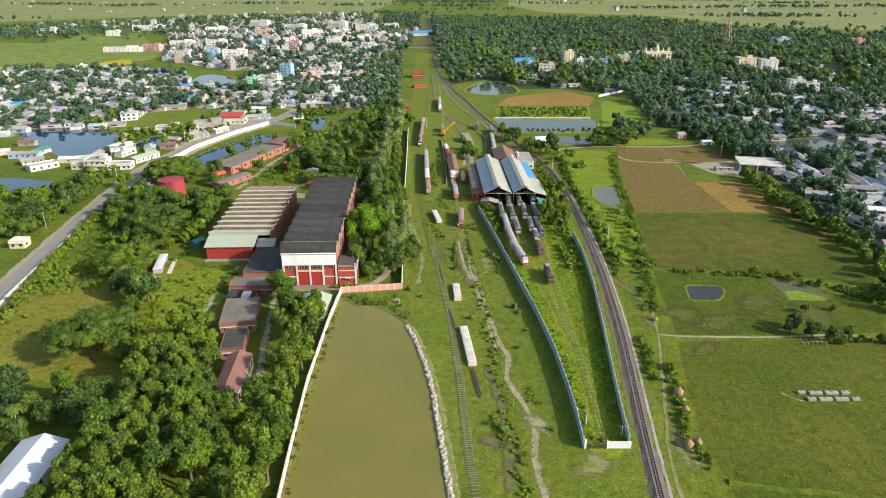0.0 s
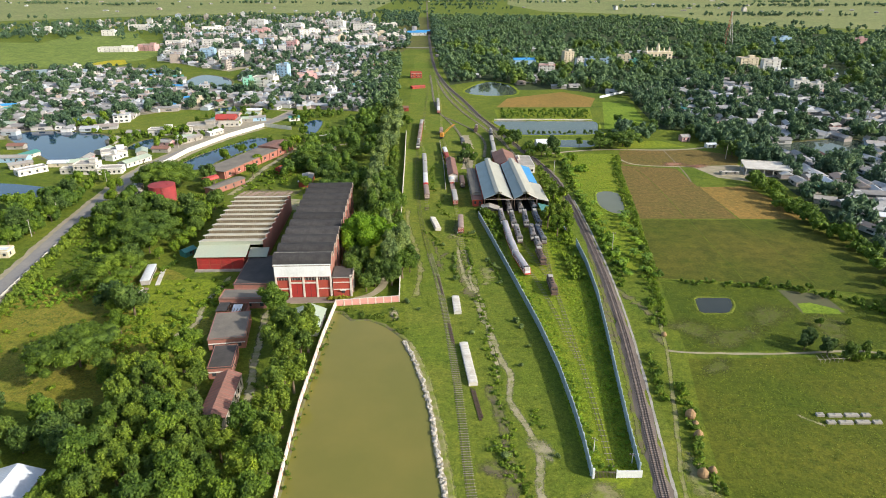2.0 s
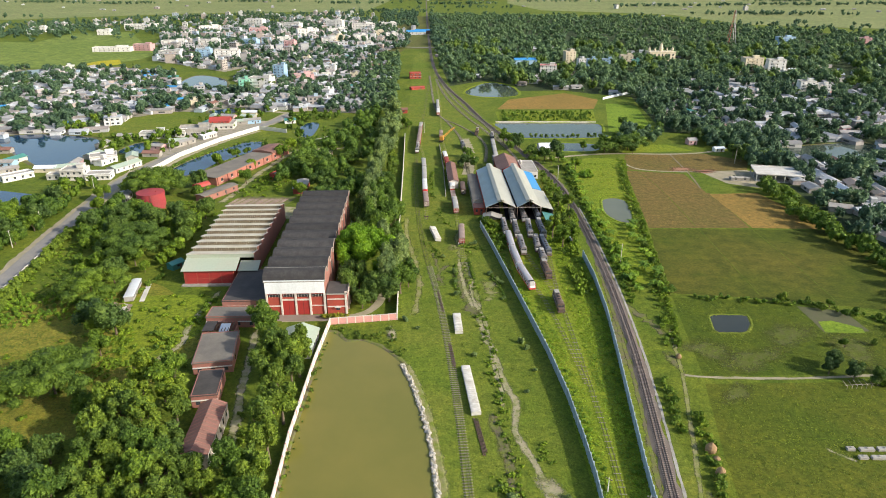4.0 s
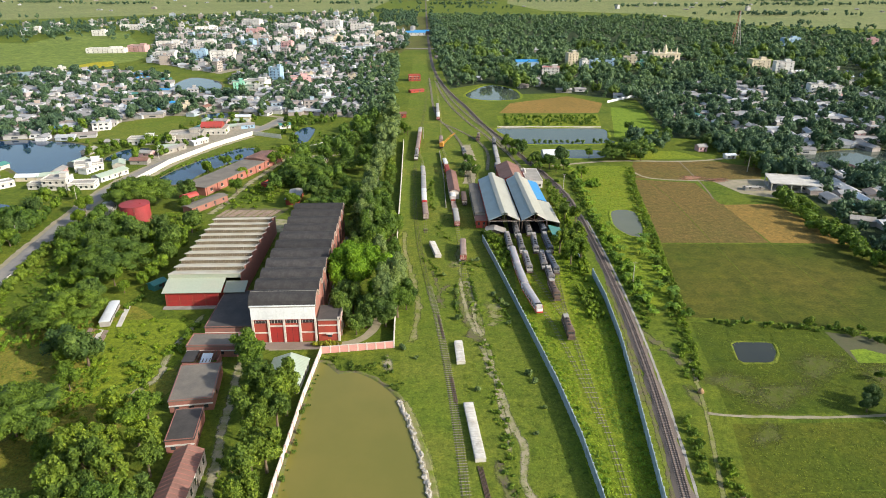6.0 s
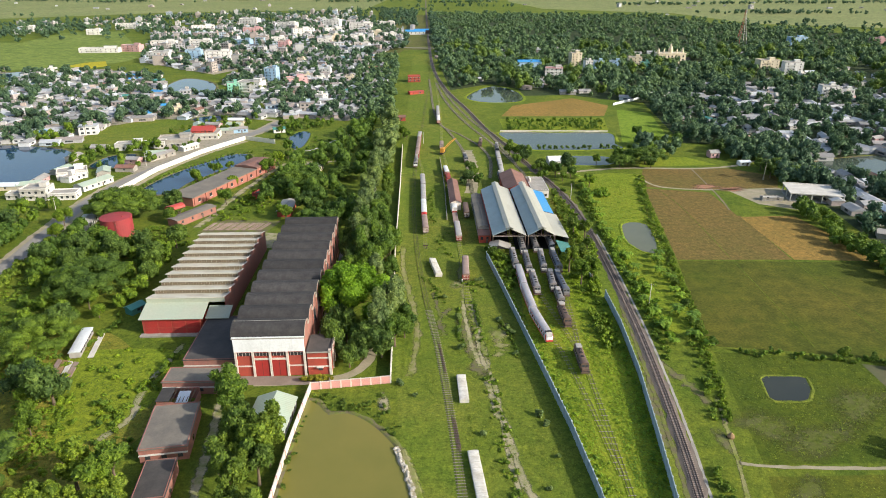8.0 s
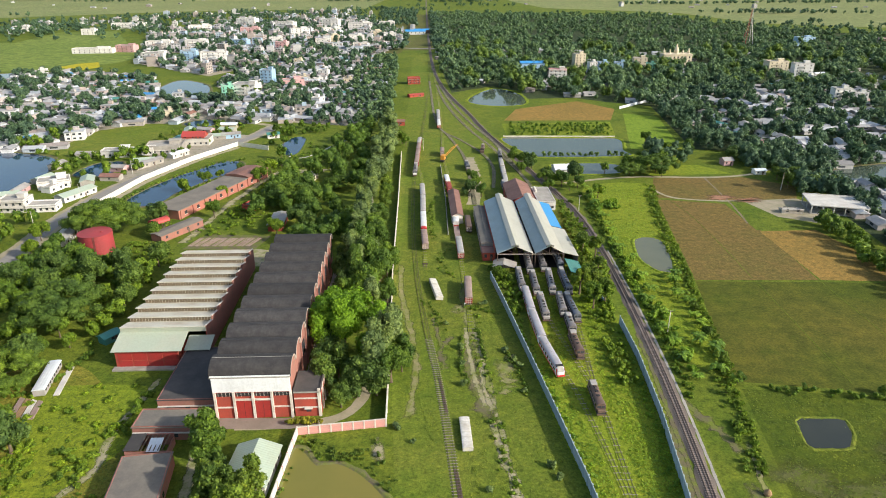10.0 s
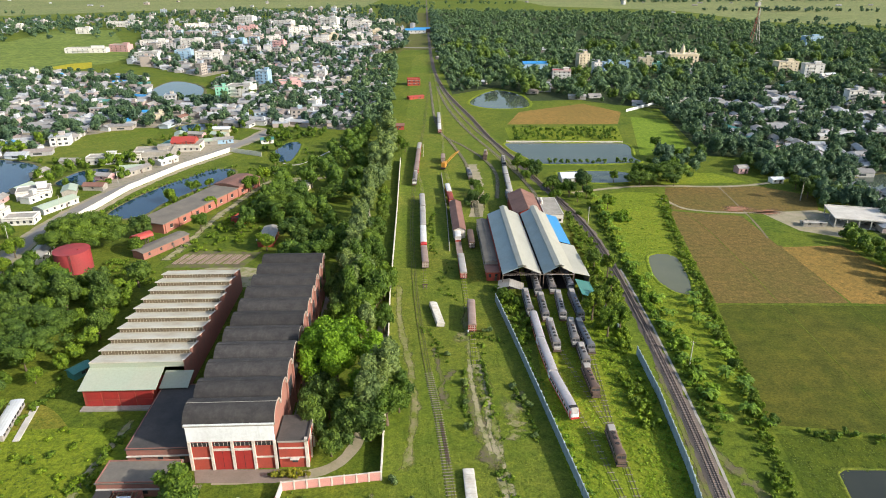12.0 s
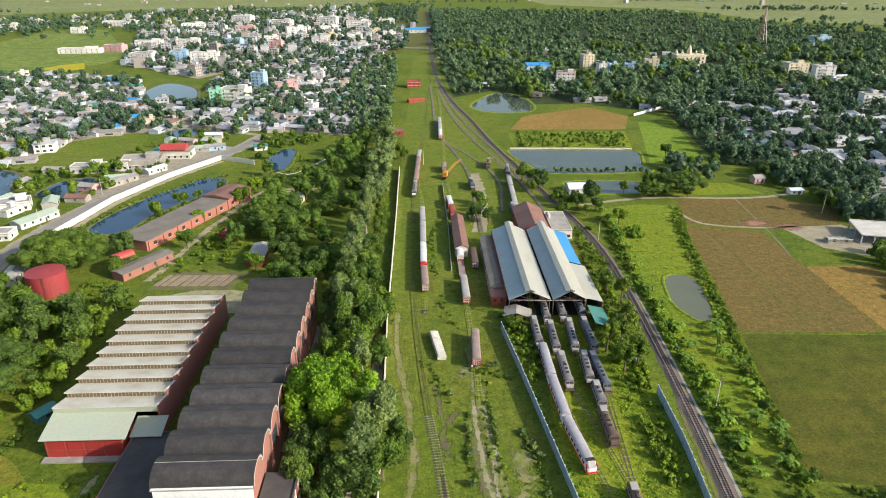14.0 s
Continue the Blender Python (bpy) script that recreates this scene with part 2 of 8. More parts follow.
M["bark"] = weathered("bark", (0.16, 0.12, 0.08), (0.08, 0.065, 0.045), 0.95, large=0.8, small=6)
M["bark_pale"] = weathered("bark_pale", (0.42, 0.38, 0.31), (0.2, 0.17, 0.13), 0.9, large=0.8, small=6)
M["brick_red"] = weathered("brick_red", (0.42, 0.07, 0.045), (0.25, 0.07, 0.05), 0.85, large=0.2, small=2.5, streak=0.4)
M["brick_dull"] = weathered("brick_dull", (0.36, 0.15, 0.115), (0.22, 0.14, 0.11), 0.9, large=0.25, small=2.5, streak=0.45)
M["brick_old"] = weathered("brick_old", (0.42, 0.15, 0.11), (0.3, 0.17, 0.13), 0.9, large=0.25, small=2.2, streak=0.5)
M["tank_red"] = weathered("tank_red", (0.34, 0.045, 0.05), (0.24, 0.05, 0.05), 0.6, large=0.2, small=1.6, streak=0.4)
M["roof_slab"] = weathered("roof_slab", (0.16, 0.145, 0.125), (0.27, 0.235, 0.185), 0.9, large=0.15, small=1.5, bumpy=0.2)
M["door_red"] = weathered("door_red", (0.4, 0.035, 0.03), (0.26, 0.04, 0.035), 0.6, large=0.3, small=2.5, streak=0.3)
M["trim_white"] = weathered("trim_white", (0.72, 0.66, 0.6), (0.4, 0.34, 0.28), 0.8, large=0.4, small=3, streak=0.4)
M["trim_grey"] = weathered("trim_grey", (0.5, 0.44, 0.39), (0.28, 0.22, 0.18), 0.85, large=0.5, small=3, streak=0.5)
M["plaster_white"] = weathered("plaster_white", (0.8, 0.83, 0.85), (0.5, 0.51, 0.51), 0.8, large=0.12, small=1.8, amount=0.45, streak=0.25)
M["wall_pink"] = weathered("wall_pink", (0.66, 0.31, 0.28), (0.55, 0.35, 0.31), 0.85, large=0.3, small=2.5)
M["wall_white"] = weathered("wall_white", (0.72, 0.68, 0.6), (0.42, 0.38, 0.28), 0.85, large=0.15, small=2, streak=0.3)
M["wall_pale"] = weathered("wall_pale", (0.74, 0.72, 0.66), (0.46, 0.42, 0.34), 0.85, large=0.15, small=2, streak=0.35)
M["vault"] = weathered("vault", (0.036, 0.034, 0.035), (0.085, 0.081, 0.077), 0.85, large=0.3, small=1.2, amount=0.6, bumpy=0.4, vary=0.35, streak=0.5)
M["tar"] = weathered("tar", (0.06, 0.056, 0.054), (0.12, 0.105, 0.095), 0.9, large=0.15, small=1.5, bumpy=0.2, vary=0.2)
M["roof_green"] = corrugated("roof_green", (0.4, 0.45, 0.35), (0.46, 0.44, 0.34), 0, 0.55, depth=0.12)
M["roof_cream"] = corrugated("roof_cream", (0.62, 0.59, 0.49), (0.46, 0.39, 0.28), 0, 0.6, amount=0.8, depth=0.15)
M["glazing"] = weathered("glazing", (0.17, 0.13, 0.08), (0.09, 0.075, 0.05), 0.5, large=0.4, small=3)
# Shed sheeting twice: bluish with the west slope's shade in its colour, and pale.
M["shed_blue"] = corrugated("shed_blue", (0.36, 0.44, 0.44), (0.3, 0.35, 0.33), 1, 0.6, amount=0.6, depth=0.2)
M["shed_pale"] = corrugated("shed_pale", (0.42, 0.42, 0.36), (0.34, 0.33, 0.27), 1, 0.65, depth=0.2)
M["tin_rust"] = corrugated("tin_rust", (0.25, 0.13, 0.1), (0.16, 0.08, 0.06), 0, 0.8, rough=0.7, amount=0.8)
M["tin_grey"] = corrugated("tin_grey", (0.36, 0.35, 0.33), (0.22, 0.17, 0.13), 0, 0.8, amount=0.7)
M["tin_white"] = corrugated("tin_white", (0.68, 0.72, 0.76), (0.5, 0.52, 0.55), 0, 0.8, rough=0.4)
M["tin_blue"] = corrugated("tin_blue", (0.04, 0.27, 0.6), (0.1, 0.3, 0.5), 0, 0.8, rough=0.45)
M["tin_teal"] = corrugated("tin_teal", (0.06, 0.24, 0.21), (0.1, 0.2, 0.17), 0, 0.8, rough=0.5)
M["tin_mint"] = corrugated("tin_mint", (0.38, 0.46, 0.37), (0.36, 0.38, 0.28), 0, 0.8, rough=0.5)
M["tin_red"] = corrugated("tin_red", (0.42, 0.06, 0.05), (0.3, 0.07, 0.05), 0, 0.8, rough=0.5)
M["concrete"] = weathered("concrete", (0.4, 0.38, 0.34), (0.2, 0.18, 0.15), 0.9, large=0.2, small=2, streak=0.3)
M["concrete_pale"] = weathered("concrete_pale", (0.62, 0.6, 0.55), (0.4, 0.37, 0.32), 0.9, large=0.2, small=2)
M["apron"] = weathered("apron", (0.26, 0.205, 0.17), (0.16, 0.13, 0.1), 0.9, large=0.2, small=2, own=False)
M["fence_blue"] = weathered("fence_blue", (0.36, 0.46, 0.52), (0.3, 0.33, 0.32), 0.85, large=0.15, small=2, streak=0.3)
M["steel"] = weathered("steel", (0.16, 0.12, 0.1), (0.1, 0.07, 0.05), 0.6, 0.4, large=0.6, small=4)
M["rail"] = weathered("rail", (0.11, 0.075, 0.06), (0.08, 0.06, 0.05), 0.55, 0.3, large=0.3, small=3, bumpy=0)
M["rail_old"] = weathered("rail_old", (0.17, 0.125, 0.09), (0.11, 0.09, 0.06), 0.75, 0.2, large=0.3, small=3, bumpy=0)
M["track_bed_old"] = weathered("track_bed_old", (0.105, 0.095, 0.05), (0.12, 0.145, 0.03), 0.95, large=0.12, small=1.2, own=False)
M["sleeper"] = weathered("sleeper", (0.29, 0.235, 0.205), (0.2, 0.155, 0.13), 0.9, large=0.5, small=3, own=False)
M["sleeper_old"] = weathered("sleeper_old", (0.34, 0.31, 0.24), (0.15, 0.15, 0.06), 0.95, large=0.5, small=3, own=False)
M["stone"] = weathered("stone", (0.44, 0.41, 0.36), (0.33, 0.31, 0.25), 0.9, large=0.6, small=2.5, own=False)
M["straw"] = weathered("straw", (0.32, 0.21, 0.11), (0.2, 0.13, 0.07), 0.95, large=1, small=5, bumpy=0.5)
M["dark"] = weathered("dark", (0.025, 0.025, 0.028), (0.04, 0.036, 0.03), 0.8, large=0.5, small=3)
M["glass"] = weathered("glass", (0.05, 0.06, 0.07), (0.08, 0.08, 0.08), 0.15, large=0.5, small=3, bumpy=0, spec=0.6)
M["wagon_red"] = weathered("wagon_red", (0.36, 0.06, 0.045), (0.22, 0.07, 0.05), 0.7, large=0.4, small=2.5, streak=0.5)
M["wagon_roof"] = weathered("wagon_roof", (0.33, 0.25, 0.22), (0.22, 0.14, 0.11), 0.8, large=0.25, small=2)
M["coach_roof"] = weathered("coach_roof", (0.42, 0.41, 0.39), (0.28, 0.24, 0.21), 0.7, large=0.25, small=2)
M["coach_white"] = weathered("coach_white", (0.74, 0.74, 0.72), (0.5, 0.47, 0.43), 0.6, large=0.25, small=2)
M["body_white"] = weathered("body_white", (0.68, 0.66, 0.61), (0.4, 0.36, 0.29), 0.75, large=0.5, small=2.2, amount=0.8, streak=0.3)
M["demu_side"] = weathered("demu_side", (0.7, 0.72, 0.74), (0.5, 0.5, 0.5), 0.45, large=0.3, small=2)
M["demu_roof"] = weathered("demu_roof", (0.41, 0.395, 0.43), (0.3, 0.28, 0.28), 0.55, large=0.2, small=2)
M["signal_red"] = weathered("signal_red", (0.62, 0.03, 0.025), (0.45, 0.04, 0.03), 0.5, large=0.4, small=2)
M["loco_blue"] = weathered("loco_blue", (0.13, 0.155, 0.2), (0.17, 0.16, 0.15), 0.6, large=0.4, small=2.5, vary=0.3)
M["loco_grey"] = weathered("loco_grey", (0.25, 0.24, 0.24), (0.15, 0.125, 0.11), 0.6, large=0.4, small=2.5, vary=0.3)
M["loco_rust"] = weathered("loco_rust", (0.16, 0.1, 0.075), (0.09, 0.07, 0.06), 0.7, large=0.4, small=2.5)
M["crane_yellow"] = weathered("crane_yellow", (0.6, 0.28, 0.03), (0.35, 0.16, 0.05), 0.6, large=0.5, small=3)
M["paint_pink"] = weathered("paint_pink", (0.62, 0.36, 0.36), (0.5, 0.34, 0.32), 0.8, large=0.3, small=2)
M["paint_blue"] = weathered("paint_blue", (0.3, 0.48, 0.66), (0.36, 0.45, 0.5), 0.8, large=0.3, small=2)
M["paint_cream"] = weathered("paint_cream", (0.66, 0.58, 0.42), (0.48, 0.42, 0.32), 0.8, large=0.3, small=2)
M["paint_green"] = weathered("paint_green", (0.2, 0.55, 0.4), (0.3, 0.48, 0.38), 0.8, large=0.3, small=2)
M["paint_white"] = weathered("paint_white", (0.78, 0.77, 0.74), (0.52, 0.5, 0.46), 0.8, large=0.25, small=2, vary=0.2)


def far_mat(name, stops, rough=0.8):
    m, n, l, b = base_mat(name, rough, 0.0, 0.3)
    isl = n.new("ShaderNodeNewGeometry").outputs["Random Per Island"]
    c = ramp(n, l, isl, stops)
    fine = noise_node(n, l, where(n, False), 0.6, 5, 0.7)
    c = mix(n, l, 0.5, c, ramp(n, l, fine, [(0.35, (0.5,) * 3), (0.65, (1,) * 3)]), "MULTIPLY")
    l.new(c, b.inputs["Base Color"])
    return m


M["far_wall"] = far_mat("far_wall", [(0, (0.7, 0.71, 0.72)), (0.25, (0.5, 0.5, 0.49)), (0.5, (0.36, 0.34, 0.32)), (0.72, (0.45, 0.37, 0.33)), (0.88, (0.33, 0.43, 0.52)), (1, (0.62, 0.63, 0.63))])
M["far_roof"] = far_mat("far_roof", [(0, (0.36, 0.37, 0.38)), (0.3, (0.24, 0.235, 0.23)), (0.5, (0.45, 0.46, 0.47)), (0.7, (0.28, 0.23, 0.2)), (0.85, (0.4, 0.43, 0.46)), (1, (0.54, 0.55, 0.56))], 0.6)


# ---- building helpers ----


def link_mesh(name, me, material=None, parent=None, label=""):
    ob = new(name, me)
    if material:
        for k in material if isinstance(material, (list, tuple)) else [material]:
            me.materials.append(M[k])
    if parent:
        ob.parent = parent
    if label:
        ob["label"] = label
    return ob


def part(name, bm, material, parent, label=""):
    me = bpy.data.meshes.new(name)
    bm.to_mesh(me)
    bm.free()
    return link_mesh(name, me, material, parent, label)


def thing(name, m, label, category, group=""):
    ob = new(name)
    ob.matrix_world = m
    return tagged(ob, label, category, group)


def box(bm, x0, x1, y0, y1, z0, z1, bev=0.0, m=None):
    vs = [bm.verts.new(((x0, x1)[i], (y0, y1)[j], (z0, z1)[k])) for i in (0, 1) for j in (0, 1) for k in (0, 1)]
    fs = [bm.faces.new([vs[a] for a in f]) for f in ((0, 1, 3, 2), (4, 6, 7, 5), (0, 4, 5, 1), (2, 3, 7, 6), (0, 2, 6, 4), (1, 5, 7, 3))]
    if bev:
        es = list({e for f in fs for e in f.edges})
        got = bmesh.ops.bevel(bm, geom=es, offset=bev, segments=1, affect="EDGES")
        vs = list({v for f in got["faces"] for v in f.verts} | {v for v in vs if v.is_valid})
    if m is not None:
        for v in vs:
            v.co = m @ v.co
    return bm


def bx(*a, **k):
    return box(bmesh.new(), *a, **k)


def extrude_profile(bm, prof, a, b, axis="x"):
    """A closed profile, pairs of (along, up), drawn out from a to b along the axis."""
    def at(s, p):
        return (s, p[0], p[1]) if axis == "x" else (p[0], s, p[1])
    A = [bm.verts.new(at(a, p)) for p in prof]
    B = [bm.verts.new(at(b, p)) for p in prof]
    k = len(prof)
    for i in range(k):
        bm.faces.new((A[i], A[(i + 1) % k], B[(i + 1) % k], B[i]))
    bm.faces.new(A[::-1])
    bm.faces.new(B)
    bmesh.ops.recalc_face_normals(bm, faces=bm.faces[:])
    return bm


def tube(bm, pts, radii, seg=8, cap=True):
    rings = []
    for k, (p, r) in enumerate(zip(pts, radii)):
        p = Vector(p)
        d = (Vector(pts[min(k + 1, len(pts) - 1)]) - Vector(pts[max(k - 1, 0)])).normalized()
        u = d.orthogonal().normalized()
        w = d.cross(u)
        rings.append([bm.verts.new(p + r * (math.cos(a) * u + math.sin(a) * w)) for a in (2 * math.pi * i / seg for i in range(seg))])
    for a, b in zip(rings, rings[1:]):
        for i in range(seg):
            bm.faces.new((a[i], a[(i + 1) % seg], b[(i + 1) % seg], b[i]))
    if cap:
        bm.faces.new(rings[0][::-1])
        bm.faces.new(rings[-1])
    return bm


def np_mesh(name, V, T, mats, mi=None, flat=True):
    """A mesh of triangles from arrays."""
    me = bpy.data.meshes.new(name)
    V, T = np.asarray(V, dtype=np.float32), np.asarray(T, dtype=np.int32)
    me.vertices.add(len(V))
    me.vertices.foreach_set("co", V.ravel())
    me.loops.add(len(T) * 3)
    me.loops.foreach_set("vertex_index", T.ravel())
    me.polygons.add(len(T))
    me.polygons.foreach_set("loop_start", np.arange(0, len(T) * 3, 3, dtype=np.int32))
    me.polygons.foreach_set("loop_total", np.full(len(T), 3, dtype=np.int32))
    for k in mats:
        me.materials.append(M[k])
    if mi is not None:
        me.polygons.foreach_set("material_index", np.asarray(mi, dtype=np.int32))
    me.update(calc_edges=True)
    if flat:
        me.shade_flat()
    return me


def spline(pts, step, closed=False):
    """Points on a smooth line through pts, about step apart."""
    P = [np.array(p, float) for p in pts]
    n = len(P)
    out = []
    for i in range(n if closed else n - 1):
        p0 = P[(i - 1) % n] if closed or i > 0 else 2 * P[0] - P[1]
        p1, p2 = P[i], P[(i + 1) % n]
        p3 = P[(i + 2) % n] if closed or i + 2 < n else 2 * P[-1] - P[-2]
        k = max(1, int(round(np.linalg.norm(p2 - p1) / step)))
        for j in range(k):
            t = j / k
            out.append(0.5 * (2 * p1 + (p2 - p0) * t + (2 * p0 - 5 * p1 + 4 * p2 - p3) * t * t + (3 * p1 - p0 - 3 * p2 + p3) * t ** 3))
    if not closed:
        out.append(P[-1])
    return np.array(out)


def sideways(L):
    d = np.gradient(L, axis=0)
    d /= np.linalg.norm(d, axis=1)[:, None]
    return d, np.stack([d[:, 1], -d[:, 0]], 1)


def strip(name, pts, width, z, material, label, category="path", step=3.0, rough=0.0, lift=0.0, seed=1, kind="structure"):
    """A flat band along a line, with a ragged edge."""
    L = spline(pts, step)
    d, s = sideways(L)
    rng = np.random.RandomState(seed)
    w = np.full(len(L), width / 2)
    a = w * (1 + rough * rng.randn(len(L)) * 0.5)
    b = w * (1 + rough * rng.randn(len(L)) * 0.5)
    me = bpy.data.meshes.new(name)
    V = []
    soft = material.startswith("worn")
    if soft:
        a, b = a * 1.35, b * 1.35
    k = 0.35 if soft else 0.7
    for p, q, u, v in zip(L, s, a, b):
        V += [(*(p - q * u), z), (*(p - q * u * k), z + lift), (*(p + q * v * k), z + lift), (*(p + q * v), z)]
    me.from_pydata(V, [], [(4 * i + k, 4 * i + k + 1, 4 * i + k + 5, 4 * i + k + 4) for i in range(len(L) - 1) for k in range(3)])
    rims = np.tile([0.0, 1.0, 1.0, 0.0], len(L))
    if soft:
        rims[:4] = rims[-4:] = 0.0
    set_rim(me, rims if soft else None)
    ob = link_mesh(name, me, material)
    for f in me.polygons:
        if f.normal.z < 0:
            f.flip()
    return tagged(ob, label, category, kind=kind)


AREAS = []


def area(name, pts, z, material, label, category, smooth=True, step=4.0, keep_clear=True):
    L = spline(pts, step, True) if smooth else np.array(pts, float)
    if keep_clear:
        AREAS.append(L)
    bm = bmesh.new()
    f = bm.faces.new([bm.verts.new((x, y, z)) for x, y in L])
    if f.normal.z < 0:
        f.normal_flip()
    bm.normal_update()
    if f.normal.z < 0:
        f.normal_flip()
    bmesh.ops.triangulate(bm, faces=bm.faces[:])
    me = bpy.data.meshes.new(name)
    bm.to_mesh(me)
    bm.free()
    set_rim(me)
    return tagged(link_mesh(name, me, material), label, category, kind="structure")


def patch(name, cx, cy, rx, ry, z, material, label, category="ground", turn=0.0, seed=1):
    """A rounded uneven patch of ground that fades out at its rim."""
    rng = np.random.RandomState(seed)
    n = 28
    ph = rng.uniform(0, 6.28, 3)
    V, rims = [(cx, cy, z)], [1.0]
    for q, rim in ((0.3, 1.0), (1.3, 0.0)):
        for i in range(n):
            t = 2 * math.pi * i / n
            r = q * (1 + 0.18 * math.sin(2 * t + ph[0]) + 0.12 * math.sin(3 * t + ph[1]) + 0.07 * math.sin(5 * t + ph[2]))
            x, y = rx * r * math.cos(t), ry * r * math.sin(t)
            V.append((cx + x * math.cos(turn) - y * math.sin(turn), cy + x * math.sin(turn) + y * math.cos(turn), z))
            rims.append(rim)
    F = [(0, 1 + i, 1 + (i + 1) % n) for i in range(n)] + [(1 + i, 1 + n + i, 1 + n + (i + 1) % n, 1 + (i + 1) % n) for i in range(n)]
    me = bpy.data.meshes.new(name)
    me.from_pydata(V, [], F)
    set_rim(me, rims)
    return tagged(link_mesh(name, me, material), label, category, kind="structure")


def tight(pts, k=0.12):
    """The outline with its corners kept crisp for a smooth line."""
    out = []
    for i, p in enumerate(pts):
        q = pts[(i + 1) % len(pts)]
        out += [(p[0] + (q[0] - p[0]) * f, p[1] + (q[1] - p[1]) * f) for f in (k, 0.5, 1 - k)]
    return out


def bank(name, pts, width, height, material, label, seed=3, rough=0.5):
    """A low earth rim round a pond."""
    L = spline(pts, 2.5, True)
    d, s = sideways(np.vstack([L[-1:], L, L[:1]]))
    s = s[1:-1]
    area2 = np.sum(L[:, 0] * np.roll(L[:, 1], -1) - np.roll(L[:, 0], -1) * L[:, 1])
    if area2 < 0:
        s = -s
    rng = np.random.RandomState(seed)
    V, F, n = [], [], len(L)
    for p, q in zip(L, s):
        w = width * (1 + rough * rng.uniform(-0.5, 0.6))
        h = height * (1 + rough * rng.uniform(-0.6, 0.4))
        V += [(*(p - q * 0.3 * rng.rand()), 0.0), (*(p + q * w * 0.3), h), (*(p + q * w * 0.6), h * 0.9), (*(p + q * w), 0.005)]
    for i in range(n):
        j = (i + 1) % n
        F += [(4 * i + k, 4 * i + k + 1, 4 * j + k + 1, 4 * j + k) for k in range(3)]
    me = bpy.data.meshes.new(name)
    me.from_pydata(V, [], F)
    for f in me.polygons:
        if f.normal.z < 0:
            f.flip()
    set_rim(me)
    return tagged(link_mesh(name, me, material), label, "bank", kind="structure")


def inside(px, py, poly):
    x, y = poly[:, 0], poly[:, 1]
    x2, y2 = np.roll(x, -1), np.roll(y, -1)
    c = ((y > py) != (y2 > py)) & (px < (x2 - x) * (py - y) / (y2 - y + 1e-12) + x)
    return bool(c.sum() % 2)


LINES = []


def clear(px, py, r=3.0):
    for P in AREAS:
        if P[:, 0].min() - r < px < P[:, 0].max() + r and P[:, 1].min() - r < py < P[:, 1].max() + r and inside(px, py, P):
            return False
    for L, w in LINES:
        if np.min(np.hypot(L[:, 0] - px, L[:, 1] - py)) < w + r:
            return False
    return True


def scatter(poly, count, gap, rng, r=3.0, taken=None):
    """Random free places inside an outline, at least gap apart; taken is a shared grid of used places."""
    P = np.array(poly, float)
    lo, hi = P.min(0), P.max(0)
    grid = {} if taken is None else taken
    out = []
    for _ in range(count * 10):
        if len(out) >= count:
            break
        x, y = lo + (hi - lo) * rng.rand(2)
        if not inside(x, y, P):
            continue
        if gap:
            i, j = int(x // 15), int(y // 15)
            if any((x - u) ** 2 + (y - v) ** 2 < ((gap + w) / 2) ** 2 for a in (i - 1, i, i + 1) for b in (j - 1, j, j + 1) for u, v, w in grid.get((a, b), ())):
                continue
        if not clear(x, y, r):
            continue
        if gap:
            grid.setdefault((i, j), []).append((x, y, gap))
        out.append((x, y))
    return out


def take(grid, x, y, gap):
    grid.setdefault((int(x // 15), int(y // 15)), []).append((x, y, gap))

# ---- ground, fields, water, roads ----
bm = bmesh.new()
bm.faces.new([bm.verts.new(p) for p in ((-5200, -900, 0), (5200, -900, 0), (5200, 6500, 0), (-5200, 6500, 0))])
g = part("ground", bm, "grass", None)
tagged(g, "green grassy plain reaching to the horizon", "ground", kind="structure")

# the railway yard's shorter grass
area("yard_grass", [(-15, 245), (10, 120), (60, 120), (66, 190), (76, 290), (78, 390), (66, 460), (50, 560), (20, 720), (0, 860), (-12, 1100), (-40, 1100), (-34, 800), (-28, 540)], 0.01, "lawn", "short sunlit grass of the railway yard", "grass", keep_clear=False)
area("works_grass", [(-76, 252), (-100, 262), (-128, 280), (-170, 250), (-160, 200), (-110, 176), (-92, 205), (-82, 230)], 0.01, "lawn_dry", "mown yellowish grass between the trees", "grass", keep_clear=False)
area("siding_weeds", [(39, 149), (51, 149), (56, 192), (62, 250), (64, 320), (56, 350), (36, 350), (30, 270), (37, 210)], 0.02, "weeds", "rank bright weeds between the yard walls", "grass", keep_clear=False)
area("strip_weeds", [(76, 300), (92, 275), (98, 330), (104, 372), (112, 420), (124, 476), (84, 470), (80, 400)], 0.012, "weeds", "lush grass strip beside the railway", "grass", keep_clear=False)

PONDS = {}


def pond(name, pts, material, label, rim=2.0, rim_h=0.3, rim_mat="worn_mud", z=0.03):
    ob = area(name, pts, z, material, label, "pond")
    bank(name + "_bank", pts, rim, rim_h, rim_mat, "uneven earth bank round the pond", seed=len(PONDS) + 5)
    PONDS[name] = pts
    return ob


